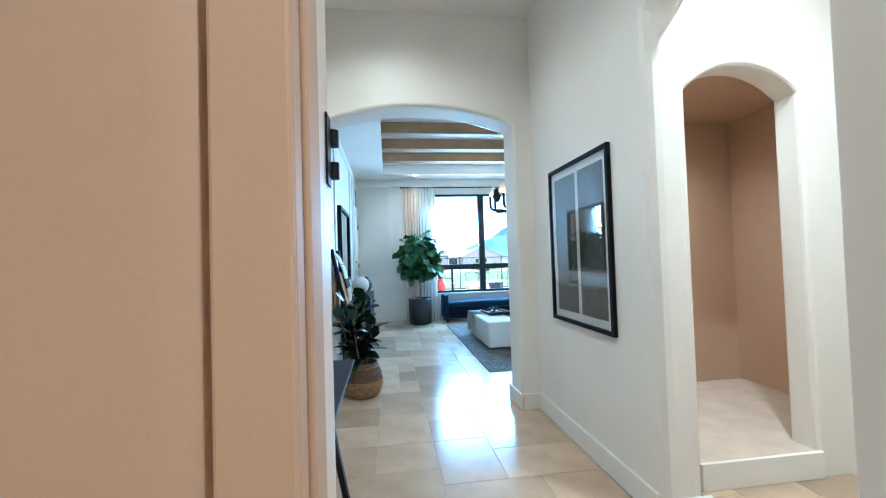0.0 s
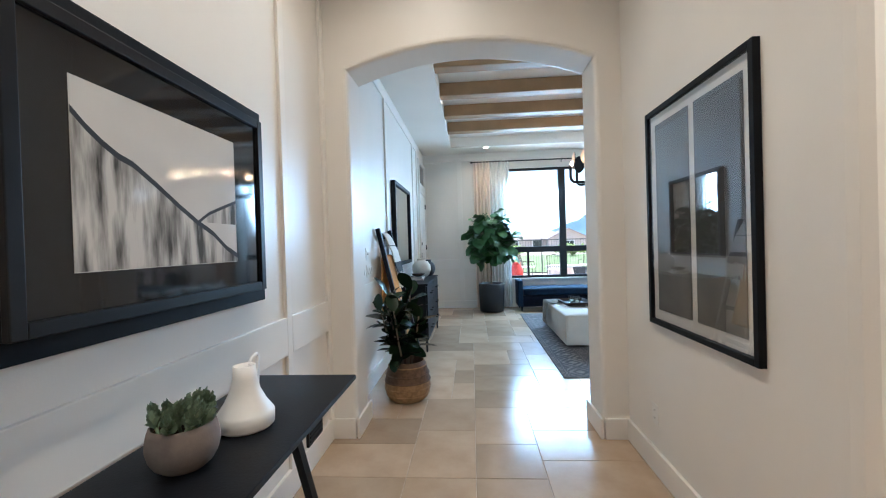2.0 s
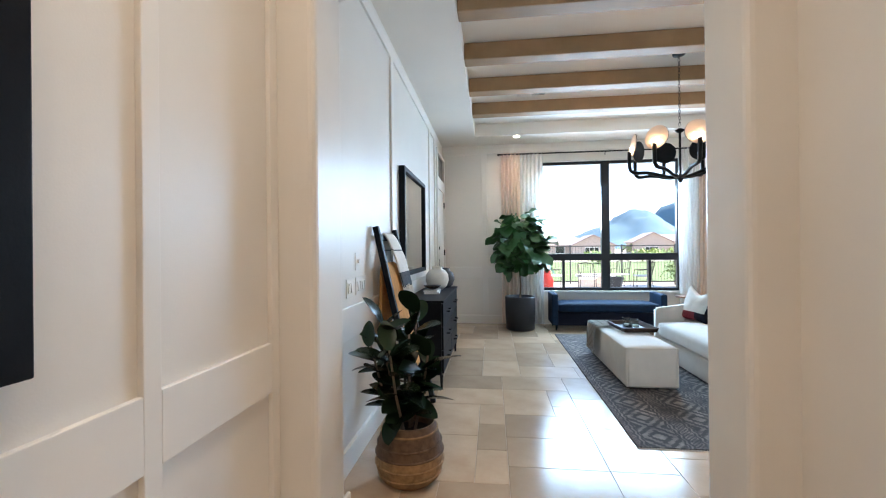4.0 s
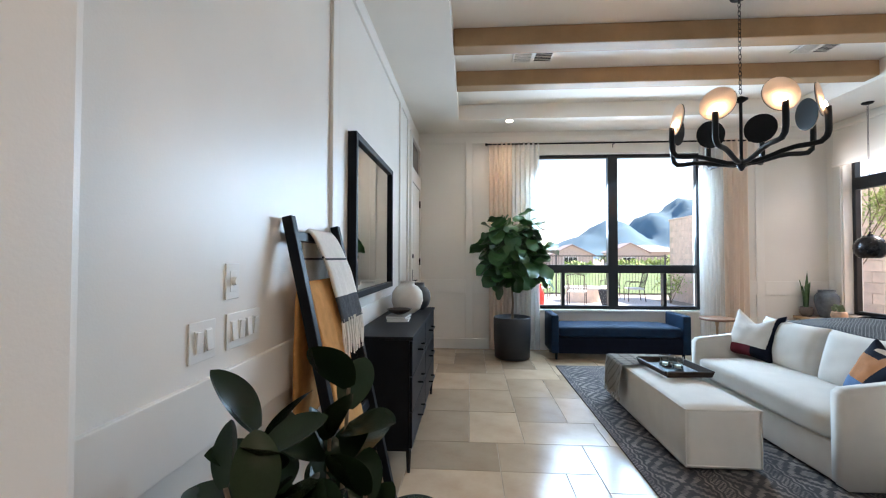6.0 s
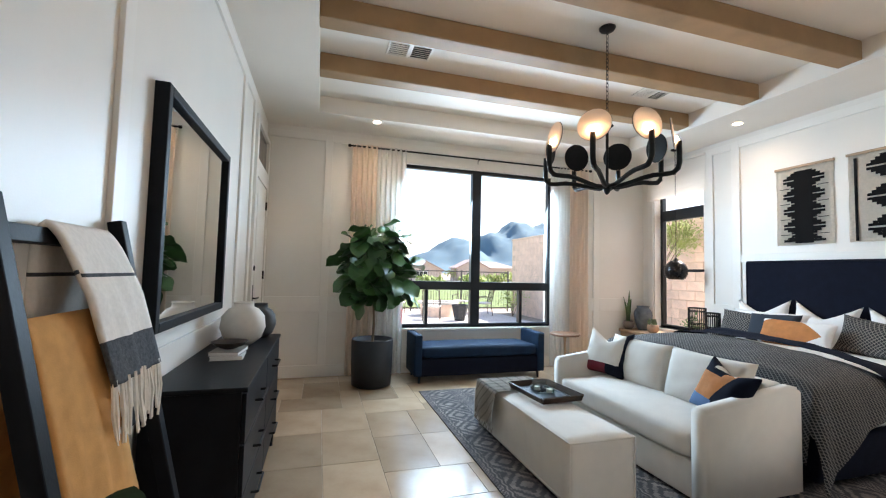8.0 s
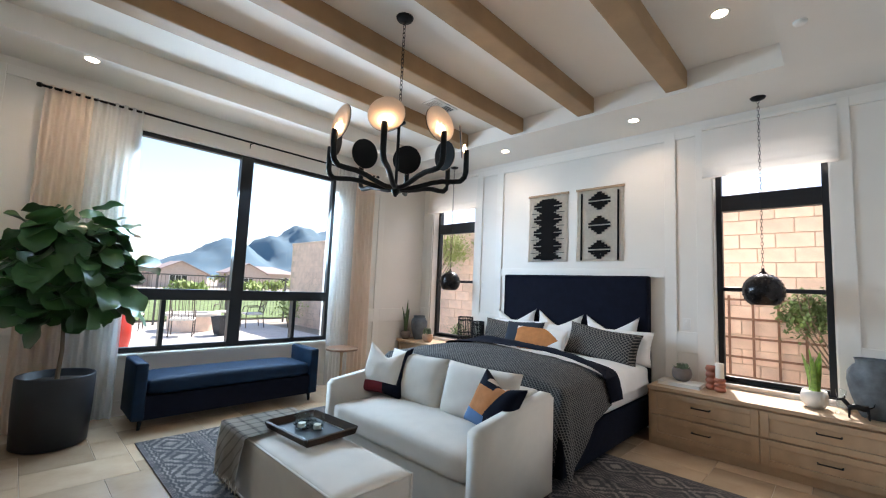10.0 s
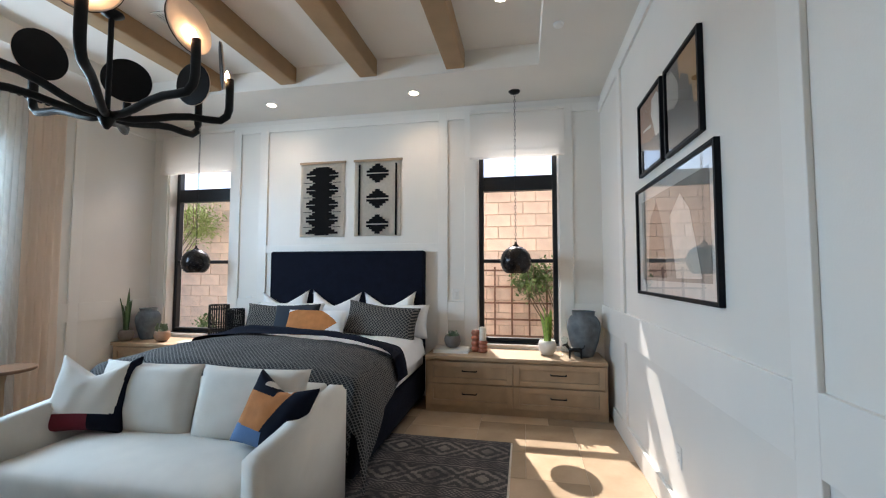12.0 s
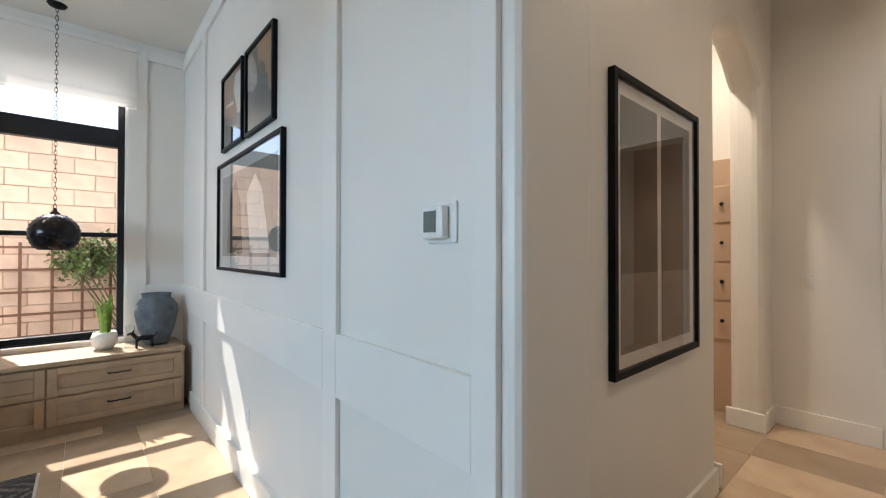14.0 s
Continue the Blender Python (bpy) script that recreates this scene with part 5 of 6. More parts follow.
cam_b = empty("camel_blanket", "camel coloured wool blanket folded over a ladder rung", "blanket", pose(-0.45, 5.215, 0))
part("cloth", hung_cloth(-0.272, 0.05, 1.255, 0.84, 0.62, 1.0, 0.018), MUSTARD, cam_b, smooth=True)
wh = empty("striped_throw", "cream throw with charcoal band and fringe on the ladder", "blanket", pose(-0.45, 5.215, 0))
ob = part("cloth", hung_cloth(-0.085, 0.24, 1.49, 0.445, 0.30, 2.3, 0.012, 0.030, 0.12), [THROW, GREYWOOL], wh, smooth=True)
paint_by(ob, lambda c: 1 if (c.z < 1.165 and c.x > -0.29) or (abs(c.z - 1.355) < 0.0055) else 0)
bm = bmesh.new()
rnd = random.Random(9)
for k in range(30):
    y = -0.025 + 0.31 * k / 29
    x = -0.188 + rnd.uniform(-0.006, 0.012)
    tube([(x - 0.006, y, 1.06), (x + rnd.uniform(-0.002, 0.010), y + rnd.uniform(-0.012, 0.012), 0.97), (x + 0.010, y + rnd.uniform(-0.02, 0.02), rnd.uniform(0.87, 0.91))], 0.0058, 5, bm, taper=0.004)
part("fringe", bm, THROW, wh, "knotted cream fringe")

vase = empty("round_vase", "round cream ceramic vase on the dresser", "vase", pose(-0.60, 6.96, 0.86))
part("body", lathe([(0.065, 0.0), (0.118, 0.04), (0.144, 0.112), (0.135, 0.19), (0.095, 0.24), (0.066, 0.252), (0.064, 0.28), (0.072, 0.286), (0.058, 0.286), (0.052, 0.25)], 40), CERAMIC, vase, smooth=True)
dark_vase = empty("round_vase", "round charcoal ceramic vase behind the cream vase", "vase", pose(-0.53, 7.23, 0.86))
part("body", lathe([(0.055, 0.0), (0.095, 0.035), (0.118, 0.10), (0.112, 0.165), (0.08, 0.21), (0.054, 0.222), (0.052, 0.25), (0.06, 0.256), (0.047, 0.256), (0.043, 0.22)], 36), material("charcoal_glaze", (0.05, 0.052, 0.055), 0.6, var=0.2, scale=14, bump=0.15), dark_vase, smooth=True)
for k, (w, h, z, rz, m) in enumerate(((0.24, 0.17, 0.0, 4, PAPER), (0.22, 0.16, 0.022, -5, ARTTAUPE))):
    b = empty("book", "closed hardcover book on the dresser", "book", pose(-0.60, 6.53, 0.86 + z, 0, 0, rz), "books on the dresser")
    part("pages", box(-h / 2 + 0.004, h / 2 - 0.004, -w / 2 + 0.002, w / 2 - 0.004, 0.002, 0.019), PAPER, b)
    part("cover", box(-h / 2, h / 2, -w / 2, w / 2, 0.019, 0.0215), m, b)
    part("cover", box(-h / 2, h / 2, -w / 2, w / 2, 0.0, 0.002), m, b)
bowl = empty("wooden_bowl", "carved dark wooden leaf dish on the books", "bowl", pose(-0.60, 6.54, 0.9045))
part("dish", lathe([(0.03, 0.0), (0.075, 0.018), (0.10, 0.042), (0.095, 0.043), (0.06, 0.02), (0.01, 0.012)], 22), DARKWOOD, bowl, smooth=True)

# ---- bedside drawers ----
def bedside(y0, y1, label):
    x0, x1, zt = 4.575, E0 - 0.002, 0.55
    n = empty("bedside_drawers", label, "drawers", pose((x0 + x1) / 2, (y0 + y1) / 2, 0), "bedside drawers")
    ox, oy = (x0 + x1) / 2, (y0 + y1) / 2
    part("carcass", box(x0 + 0.02 - ox, x1 - ox, y0 - oy, y1 - oy, 0.06, 0.515, 0.002), OAK, n)
    part("plinth", box(x0 + 0.03 - ox, x1 - ox, y0 - oy, y1 - oy, 0.0, 0.06), OAK, n)
    part("top", box(x0 - 0.015 - ox, x1 - ox, y0 - oy, y1 - oy, 0.515, zt, 0.004), OAK, n)
    half = (y1 - y0 - 0.06) / 2
    for r in range(2):
        for c in range(2):
            a = y0 - oy + 0.025 + c * (half + 0.01)
            b, z0, z1 = a + half, 0.075 + r * 0.218, 0.075 + r * 0.218 + 0.206
            fx = x0 + 0.02 - ox
            d = part("drawer", box(fx - 0.007, fx, a + 0.055, b - 0.055, z0 + 0.05, z1 - 0.05, 0.003), OAK, n)
            for q in ((a, a + 0.055, z0, z1), (b - 0.055, b, z0, z1), (a + 0.055, b - 0.055, z0, z0 + 0.05), (a + 0.055, b - 0.055, z1 - 0.05, z1)):
                part("frame", box(fx - 0.02, fx, q[0], q[1], q[2], q[3], 0.003), OAK, d)
            ym, zm = (a + b) / 2, (z0 + z1) / 2 + 0.015
            part("pull", tube([(fx - 0.007, ym - 0.07, zm), (fx - 0.042, ym - 0.07, zm), (fx - 0.042, ym + 0.07, zm), (fx - 0.007, ym + 0.07, zm)], 0.0065, 6), BLACK, d, "dark bronze bar pull")


bedside(3.946, 5.665, "light oak four drawer bedside chest under the window")
bedside(7.83, N0 - 0.022, "light oak four drawer bedside chest under the window")


def urn(q, s, label):
    u = empty("urn", label, "urn", pose(*q))
    part("body", lathe([(0.085 * s, 0.0), (0.10 * s, 0.03 * s), (0.14 * s, 0.16 * s), (0.160 * s, 0.27 * s), (0.155 * s, 0.335 * s), (0.125 * s, 0.385 * s), (0.105 * s, 0.40 * s), (0.108 * s, 0.43 * s), (0.115 * s, 0.44 * s), (0.10 * s, 0.44 * s), (0.09 * s, 0.39 * s)], 40), URN, u, smooth=True)


urn((4.84, 4.12, 0.55), 1.0, "weathered blue grey ceramic urn on the oak drawers")
urn((4.86, 9.25, 0.55), 0.85, "weathered blue grey ceramic urn on the oak drawers")

for q, h, mat in (((4.87, 5.195, 0.55), 0.22, TERRA), ((4.81, 5.115, 0.55), 0.125, TERRA)):
    c = empty("candle_holder", "tall ribbed terracotta candle holder, empty" if h > 0.15 else "short ribbed terracotta holder with a white candle", "candle holder", pose(*q), "terracotta candle holders")
    prof = []
    for k in range(25):
        prof.append((0.036 + 0.012 * abs(math.sin(k / 24 * math.pi * (4 if h > 0.15 else 3))), h * k / 24))
    part("holder", lathe(prof, 24), mat, c, smooth=True)
    if h < 0.15:
        part("candle", lathe([(0.035, h), (0.035, h + 0.13), (0.029, h + 0.135)], 20), CEDAR, c, "white pillar candle")
bk = empty("book", "pale closed book under the succulent pot", "book", pose(4.83, 5.44, 0.55, 0, 0, 2))
part("pages", box(-0.122, 0.126, -0.175, 0.175, 0.003, 0.029), PAPER, bk)
part("cover", box(-0.13, 0.13, -0.18, 0.18, 0.029, 0.033), CERAMIC, bk)
part("cover", box(-0.13, 0.13, -0.18, 0.18, 0.0, 0.003), CERAMIC, bk)

fg = empty("glass_figurine", "clear moulded glass figurine on the oak drawers", "figurine", pose(4.76, 4.31, 0.55))
part("body", lathe([(0.042, 0.0), (0.04, 0.02), (0.028, 0.05), (0.035, 0.09), (0.022, 0.125), (0.030, 0.15), (0.034, 0.18), (0.012, 0.195)], 18), CLEAR, fg, smooth=True)

bm = bmesh.new()
tube([(0, -0.055, 0.075), (0, -0.02, 0.085), (0, 0.03, 0.078), (0, 0.058, 0.082)], 0.022, 10, bm)
tube([(0, -0.05, 0.085), (0, -0.072, 0.115), (0, -0.082, 0.13)], 0.015, 8, bm)
tube([(0, -0.07, 0.132), (0, -0.10, 0.126), (0, -0.118, 0.12)], 0.013, 8, bm, taper=0.006)
for x in (-0.014, 0.014):
    tube([(x, -0.05, 0.075), (x, -0.052, 0.0)], 0.009, 6, bm, taper=0.006)
    tube([(x, 0.05, 0.075), (x, 0.056, 0.0)], 0.010, 6, bm, taper=0.006)
    tube([(x * 0.7, -0.074, 0.14), (x * 0.8, -0.070, 0.158)], 0.006, 5, bm, taper=0.001)
tube([(0, 0.058, 0.085), (0, 0.082, 0.10), (0, 0.09, 0.125)], 0.006, 6, bm, taper=0.003)
dog = tagged(part("animal_figurine", bm, BLACK, smooth=True, m=pose(4.70, 4.22, 0.55, 0, 0, 185)), "small black standing animal figurine", "figurine")

for q, s in (((4.75, 8.165, 0.55), 1.0), ((4.75, 7.94, 0.55), 0.82)):
    l = empty("candle_lantern", "black wire drum lantern with a glass candle", "lantern", pose(*q), "black drum lanterns")
    r, h = 0.105 * s, 0.44 * (1.0 if s == 1.0 else 0.9)
    for z in (0.006, h * 0.12, h * 0.4, h * 0.52, h * 0.9, h):
        part("ring", tube([(r * math.cos(a * math.pi / 12), r * math.sin(a * math.pi / 12), z) for a in range(25)], 0.006, 5), BLACK, l)
    for k in range(26):
        a = 2 * math.pi * k / 26
        part("wire", tube([(r * math.cos(a), r * math.sin(a), 0), (r * math.cos(a), r * math.sin(a), h)], 0.0052, 5), BLACK, l)
    part("base", lathe([(r, 0.0), (r, 0.004)], 20), BLACK, l)
    part("candle", lathe([(0.035, 0.005), (0.035, 0.10)], 16), CEDAR, l, "white pillar candle")
bk = empty("book", "white closed book beside the lanterns", "book", pose(4.70, 8.50, 0.55, 0, 0, 12))
part("pages", box(-0.07, 0.075, -0.10, 0.10, 0.002, 0.016), PAPER, bk)
part("cover", box(-0.078, 0.078, -0.105, 0.105, 0.016, 0.019), PAPER, bk)


# ---- wall art ----
def framed(name, label, m, w, h, border, mat_margin, deep, frame_mat, art, group=""):
    """A framed picture facing +y in its own axes; art(parent, w, h) adds the picture inside the mount."""
    f = empty(name, label, "framed art", m, group)
    for q in ((-w / 2, -w / 2 + border, -h / 2, h / 2), (w / 2 - border, w / 2, -h / 2, h / 2), (-w / 2 + border, w / 2 - border, h / 2 - border, h / 2), (-w / 2 + border, w / 2 - border, -h / 2, -h / 2 + border)):
        part("frame", box(q[0], q[1], 0.0, deep, q[2], q[3], 0.002), frame_mat, f)
    part("mount", box(-w / 2 + border, w / 2 - border, 0.002, 0.006, -h / 2 + border, h / 2 - border), PAPER, f, "white paper mount")
    art(f, w - 2 * border - 2 * mat_margin, h - 2 * border - 2 * mat_margin)
    g = part("glass", flat_pane("y", deep - 0.008, -w / 2 + border, w / 2 - border, -h / 2 + border, h / 2 - border, 1), ARTGLASS, f)
    g.visible_shadow = False
    return f


def sheet_shape(points, y, mat, parent, name="print"):
    bm = bmesh.new()
    bot = [bm.verts.new((x, y, z)) for x, z in points]
    bm.faces.new(bot)
    r = bmesh.ops.extrude_face_region(bm, geom=bm.faces[:])
    for v in r["geom"]:
        if isinstance(v, bmesh.types.BMVert):
            v.co.y += 0.0008
    bmesh.ops.recalc_face_normals(bm, faces=bm.faces)
    return part(name, bm, mat, parent)


def rect(a, b, c, d):
    return [(a, c), (b, c), (b, d), (a, d)]


def twin(f, w, h):
    for s in (-1, 1):
        a, b = (-w / 2, -0.022) if s < 0 else (0.022, w / 2)
        sheet_shape(rect(a, b, -h / 2 + 0.31 * h, h / 2), 0.008, ARTGREY, f)
        sheet_shape(rect(a, b, -h / 2, -h / 2 + 0.31 * h), 0.008, ARTPALE, f)


framed("twin_print", "large black framed pair of grey prints in white mount", pose(HE, 2.69, 1.455, 0, 0, 90), 0.90, 1.17, 0.028, 0.055, 0.028, BLACKWOOD, twin)


def abstract_a(f, w, h):
    sheet_shape(rect(-w / 2, w / 2, -h / 2, h / 2), 0.008, ARTDARK, f)
    sheet_shape([(-w / 2, -0.04), (0.02, -0.06), (w / 2, -0.02), (w / 2, h / 2), (-w / 2, h / 2)], 0.010, ARTBROWN, f)
    sheet_shape([(-w / 2, -0.07), (-0.10, -0.06), (-0.06, 0.03), (-0.02, 0.10), (-0.05, 0.19), (-0.14, 0.20), (-w / 2, 0.14)], 0.012, PAPER, f)
    sheet_shape([(-0.02, 0.02), (0.15, 0.035), (0.15, 0.05), (-0.02, 0.04)], 0.0125, PAPER, f)


def abstract_b(f, w, h):
    sheet_shape(rect(-w / 2, w / 2, -h / 2, h / 2), 0.008, ARTDARK, f)
    sheet_shape([(-w / 2, -0.10), (-0.14, -0.08), (-0.12, 0.02), (0.02, 0.05), (0.05, h / 2), (-w / 2, h / 2)], 0.010, ARTTAN, f)
    sheet_shape([(w / 2, 0.02), (w / 2, h / 2 - 0.02), (0.13, 0.20), (0.06, 0.12), (0.02, 0.02), (0.12, -0.01)], 0.012, ARTTAUPE, f)
    sheet_shape([(-0.10, -0.05), (0.04, -0.03), (0.05, 0.08), (0.0, 0.13), (-0.09, 0.08)], 0.0125, ARTGREY, f)


def landscape(f, w, h):
    sheet_shape(rect(-w / 2, w / 2, -h / 2, h / 2), 0.008, ARTTAUPE, f)
    sheet_shape([(-w / 2 + 0.1, -h / 2 + 0.02), (-0.1, -h / 2 + 0.02), (-0.02, 0.10), (-0.18, 0.2), (-0.3, 0.1)], 0.010, CERAMIC, f)
    sheet_shape([(0.05, -h / 2 + 0.02), (0.4, -h / 2 + 0.02), (0.34, 0.12), (0.2, 0.22), (0.1, 0.05)], 0.0105, ARTGREY, f)


framed("abstract_print", "brown, white and black abstract print in a black frame", pose(3.315, S0, 2.27), 0.475, 0.50, 0.020, 0.0, 0.026, BLACKWOOD, abstract_a, "gallery prints")
framed("abstract_print", "tan, grey and black abstract print in a black frame", pose(2.78, S0, 2.262), 0.475, 0.50, 0.020, 0.0, 0.026, BLACKWOOD, abstract_b, "gallery prints")
framed("landscape_print", "wide pale abstract print in a thin black frame", pose(3.035, S0, 1.585), 1.24, 0.715, 0.020, 0.075, 0.026, BLACKWOOD, landscape, "gallery prints")


def hanging(y0, y1, z0, z1, kind, label):
    w, h = y1 - y0, z1 - z0
    t = empty("wall_hanging", label, "wall hanging", pose(E0 - 0.004, (y0 + y1) / 2, z0, 0, 0, 90), "woven wall hangings")
    bm = bmesh.new()
    n = 20
    rows = [[bm.verts.new((-w / 2 + w * i / 12 + 0.003 * math.sin(j * 0.9), 0.006 + 0.004 * math.sin(i * 1.1 + j * 0.3), h * j / n)) for i in range(13)] for j in range(n + 1)]
    for a, b in zip(rows, rows[1:]):
        for k in range(12):
            bm.faces.new((a[k], a[k + 1], b[k + 1], b[k]))
    bmesh.ops.solidify(bm, geom=bm.faces[:], thickness=0.006)
    part("cloth", bm, HANGCREAM, t, smooth=True)
    part("rod", box(-w / 2 - 0.012, w / 2 + 0.012, -0.002, 0.02, h - 0.01, h + 0.018, 0.005), OAK, t, "pale wooden hanging bar")
    bm = bmesh.new()

    def block(a, b, c, d):
        add_box(bm, a, b, 0.010, 0.0165, c, d)

    if kind == "column":
        tier = (h - 0.09) / 4.5
        block(-0.09, 0.09, 0.02, h - 0.05)
        for k in range(5):
            zc = 0.03 + tier * k
            for s in (-1, 1):
                for i, hw in enumerate((0.205, 0.165, 0.125)):
                    for sg in (-1, 1):
                        z = zc + sg * (0.006 + 0.026 * i)
                        lo, hi = min(z, z + sg * 0.026), max(z, z + sg * 0.026)
                        if lo > 0.01 and hi < h - 0.04:
                            block(*((-hw, -0.088) if s < 0 else (0.088, hw)), lo + 0.0004, hi - 0.0004)
                if k < 4:
                    block(*((-0.24, -0.14) if s < 0 else (0.14, 0.24)), zc + tier / 2 - 0.003, zc + tier / 2 + 0.003)
    else:
        for x in (-w / 2 + 0.05, w / 2 - 0.075):
            block(x, x + 0.022, 0.01, h - 0.04)
        for k in range(3):
            zc = 0.14 + 0.30 * k
            for i, hw in enumerate((0.135, 0.10, 0.065, 0.03)):
                for sg in (-1, 1):
                    z = zc + sg * (0.008 + 0.026 * i)
                    block(-hw, hw, min(z, z + sg * 0.026) + 0.0004, max(z, z + sg * 0.026) - 0.0004)
    part("motif", bm, HANGBLACK, t, "black woven stepped motif")


hanging(6.775, 7.345, 1.79, 2.68, "column", "cream woven wall hanging with black stepped column")
hanging(6.075, 6.650, 1.79, 2.68, "diamond", "cream woven wall hanging with three black diamonds")

# ---- hall: framed television, console ----
tv = empty("framed_television", "television with a dark frame showing an ink landscape", "television", pose(HW, 2.02, 1.545))
part("back_panel", box(0.0, 0.045, -0.55, 0.575, -0.435, 0.435, 0.004), BLACKWOOD, tv)
part("cabinet", box(0.045, 0.085, -0.55, 0.475, -0.375, 0.365, 0.004), BLACK, tv)
for q in ((-0.55, -0.515, -0.375, 0.365), (0.44, 0.475, -0.375, 0.365), (-0.515, 0.44, 0.33, 0.365), (-0.515, 0.44, -0.375, -0.34)):
    part("bezel", box(0.085, 0.105, *q, 0.003), BLACK, tv)
scr = part("screen", box(0.085, 0.092, -0.514, 0.439, -0.339, 0.329), TVGLASS, tv, "glossy dark screen")
ink = bpy.data.materials.new("screen_picture")
ink.use_nodes = True
nt = ink.node_tree
bs = nt.nodes["Principled BSDF"]
bs.inputs["Roughness"].default_value = 0.07
tc, sep = nt.nodes.new("ShaderNodeTexCoord"), nt.nodes.new("ShaderNodeSeparateXYZ")
no, mp = nt.nodes.new("ShaderNodeTexNoise"), nt.nodes.new("ShaderNodeMapping")
mp.inputs["Scale"].default_value = (1, 14, 2.2)
no.inputs["Scale"].default_value, no.inputs["Detail"].default_value = 1.6, 5
nt.links.new(tc.outputs["Object"], sep.inputs[0])
nt.links.new(tc.outputs["Object"], mp.inputs[0])
nt.links.new(mp.outputs[0], no.inputs["Vector"])
ramp = nt.nodes.new("ShaderNodeValToRGB")
ramp.color_ramp.elements[0].position, ramp.color_ramp.elements[0].color = 0.34, (0.07, 0.068, 0.065, 1)
ramp.color_ramp.elements[1].position, ramp.color_ramp.elements[1].color = 0.56, (0.58, 0.56, 0.53, 1)
nt.links.new(no.outputs["Fac"], ramp.inputs[0])
nt.links.new(ramp.outputs[0], bs.inputs["Base Color"])
pic = box(0.092, 0.0935, -0.40, 0.27, -0.245, 0.225)
part("picture_ground", pic, material("screen_paper", (0.62, 0.60, 0.57), 0.08, var=0.03, scale=5), scr, "pale painted ground")
bm = bmesh.new()
ridge = [(-0.40, 0.152), (-0.36, 0.118), (-0.317, 0.09), (-0.27, 0.066), (-0.223, 0.053), (-0.14, 0.008), (-0.05, -0.045), (0.041, -0.094), (0.12, -0.128), (0.20, -0.182), (0.27, -0.212)]
lows = [(y, -0.243) for y, _ in ridge]
up = [bm.verts.new((0.0945, y, z)) for y, z in ridge]
lo = [bm.verts.new((0.0945, y, z)) for y, z in lows]
for k in range(len(ridge) - 1):
    bm.faces.new((lo[k], lo[k + 1], up[k + 1], up[k]))
bm.faces.new([bm.verts.new((0.0945, y, z)) for y, z in ((0.07, -0.10), (0.27, -0.10), (0.27, -0.012), (0.10, -0.066))])
part("picture_wash", bm, ink, scr, "grey ink washed hills")
bm = bmesh.new()
for (ya, za), (yb, zb) in zip(ridge, ridge[1:]):
    a = [bm.verts.new((0.0952, y, z)) for y, z in ((ya, za - 0.018), (yb, zb - 0.018), (yb, zb), (ya, za))]
    bm.faces.new(a)
for ya, za, yb, zb in ((0.041, -0.096, 0.10, -0.062), (0.10, -0.062, 0.18, -0.034), (0.18, -0.034, 0.27, -0.004)):
    bm.faces.new([bm.verts.new((0.0952, y, z)) for y, z in ((ya, za - 0.012), (yb, zb - 0.012), (yb, zb), (ya, za))])
part("picture_ridge", bm, ARTDARK, scr, "dark ink ridge line")

con = empty("console_table", "slim black metal console table against the hall wall", "console table", pose(-0.565, 1.86, 0))
part("top", box(-0.235, 0.215, -0.61, 0.645, 0.76, 0.78, 0.003), BLACKWOOD, con)
for y, s in ((0.31, 1), (-0.40, -1)):
    for x, f in ((0.16, 0.19), (-0.16, -0.20)):
        bm = tube([(x * 0.5, y - s * 0.05, 0.76), (f, y + s * 0.10, 0.0)], 0.021, 4)
        part("leg", bm, BLACK, con)
    part("brace", tube([(0.08, y - s * 0.05, 0.745), (-0.08, y - s * 0.05, 0.745)], 0.012, 6), BLACK, con)
jug = empty("ceramic_jug", "white ceramic jug with a small loop handle", "jug", pose(-0.56, 1.985, 0.78))
part("body", lathe([(0.078, 0.0), (0.086, 0.008), (0.087, 0.044), (0.082, 0.052), (0.064, 0.078), (0.046, 0.115), (0.037, 0.155), (0.034, 0.195), (0.029, 0.195), (0.028, 0.15), (0.04, 0.09)], 40), WHITECERAMIC, jug, smooth=True)
part("handle", tube([(0.0, 0.031, 0.185), (0.0, 0.046, 0.205), (0.0, 0.076, 0.212), (0.0, 0.082, 0.204), (0.0, 0.080, 0.15), (0.0, 0.070, 0.068)], 0.0065, 8), WHITECERAMIC, jug, smooth=True)
fv = empty("wall_vent", "dark slotted return air vent low on the wall", "vent", pose(HW, 3.22, 0.20))
part("frame", box(0.0, 0.018, -0.115, 0.115, -0.05, 0.115, 0.003), BLACK, fv)
for k in range(6):
    part("slat", box(0.018, 0.022, -0.095, 0.095, -0.028 + 0.024 * k, -0.018 + 0.024 * k), BLACKWOOD, fv)


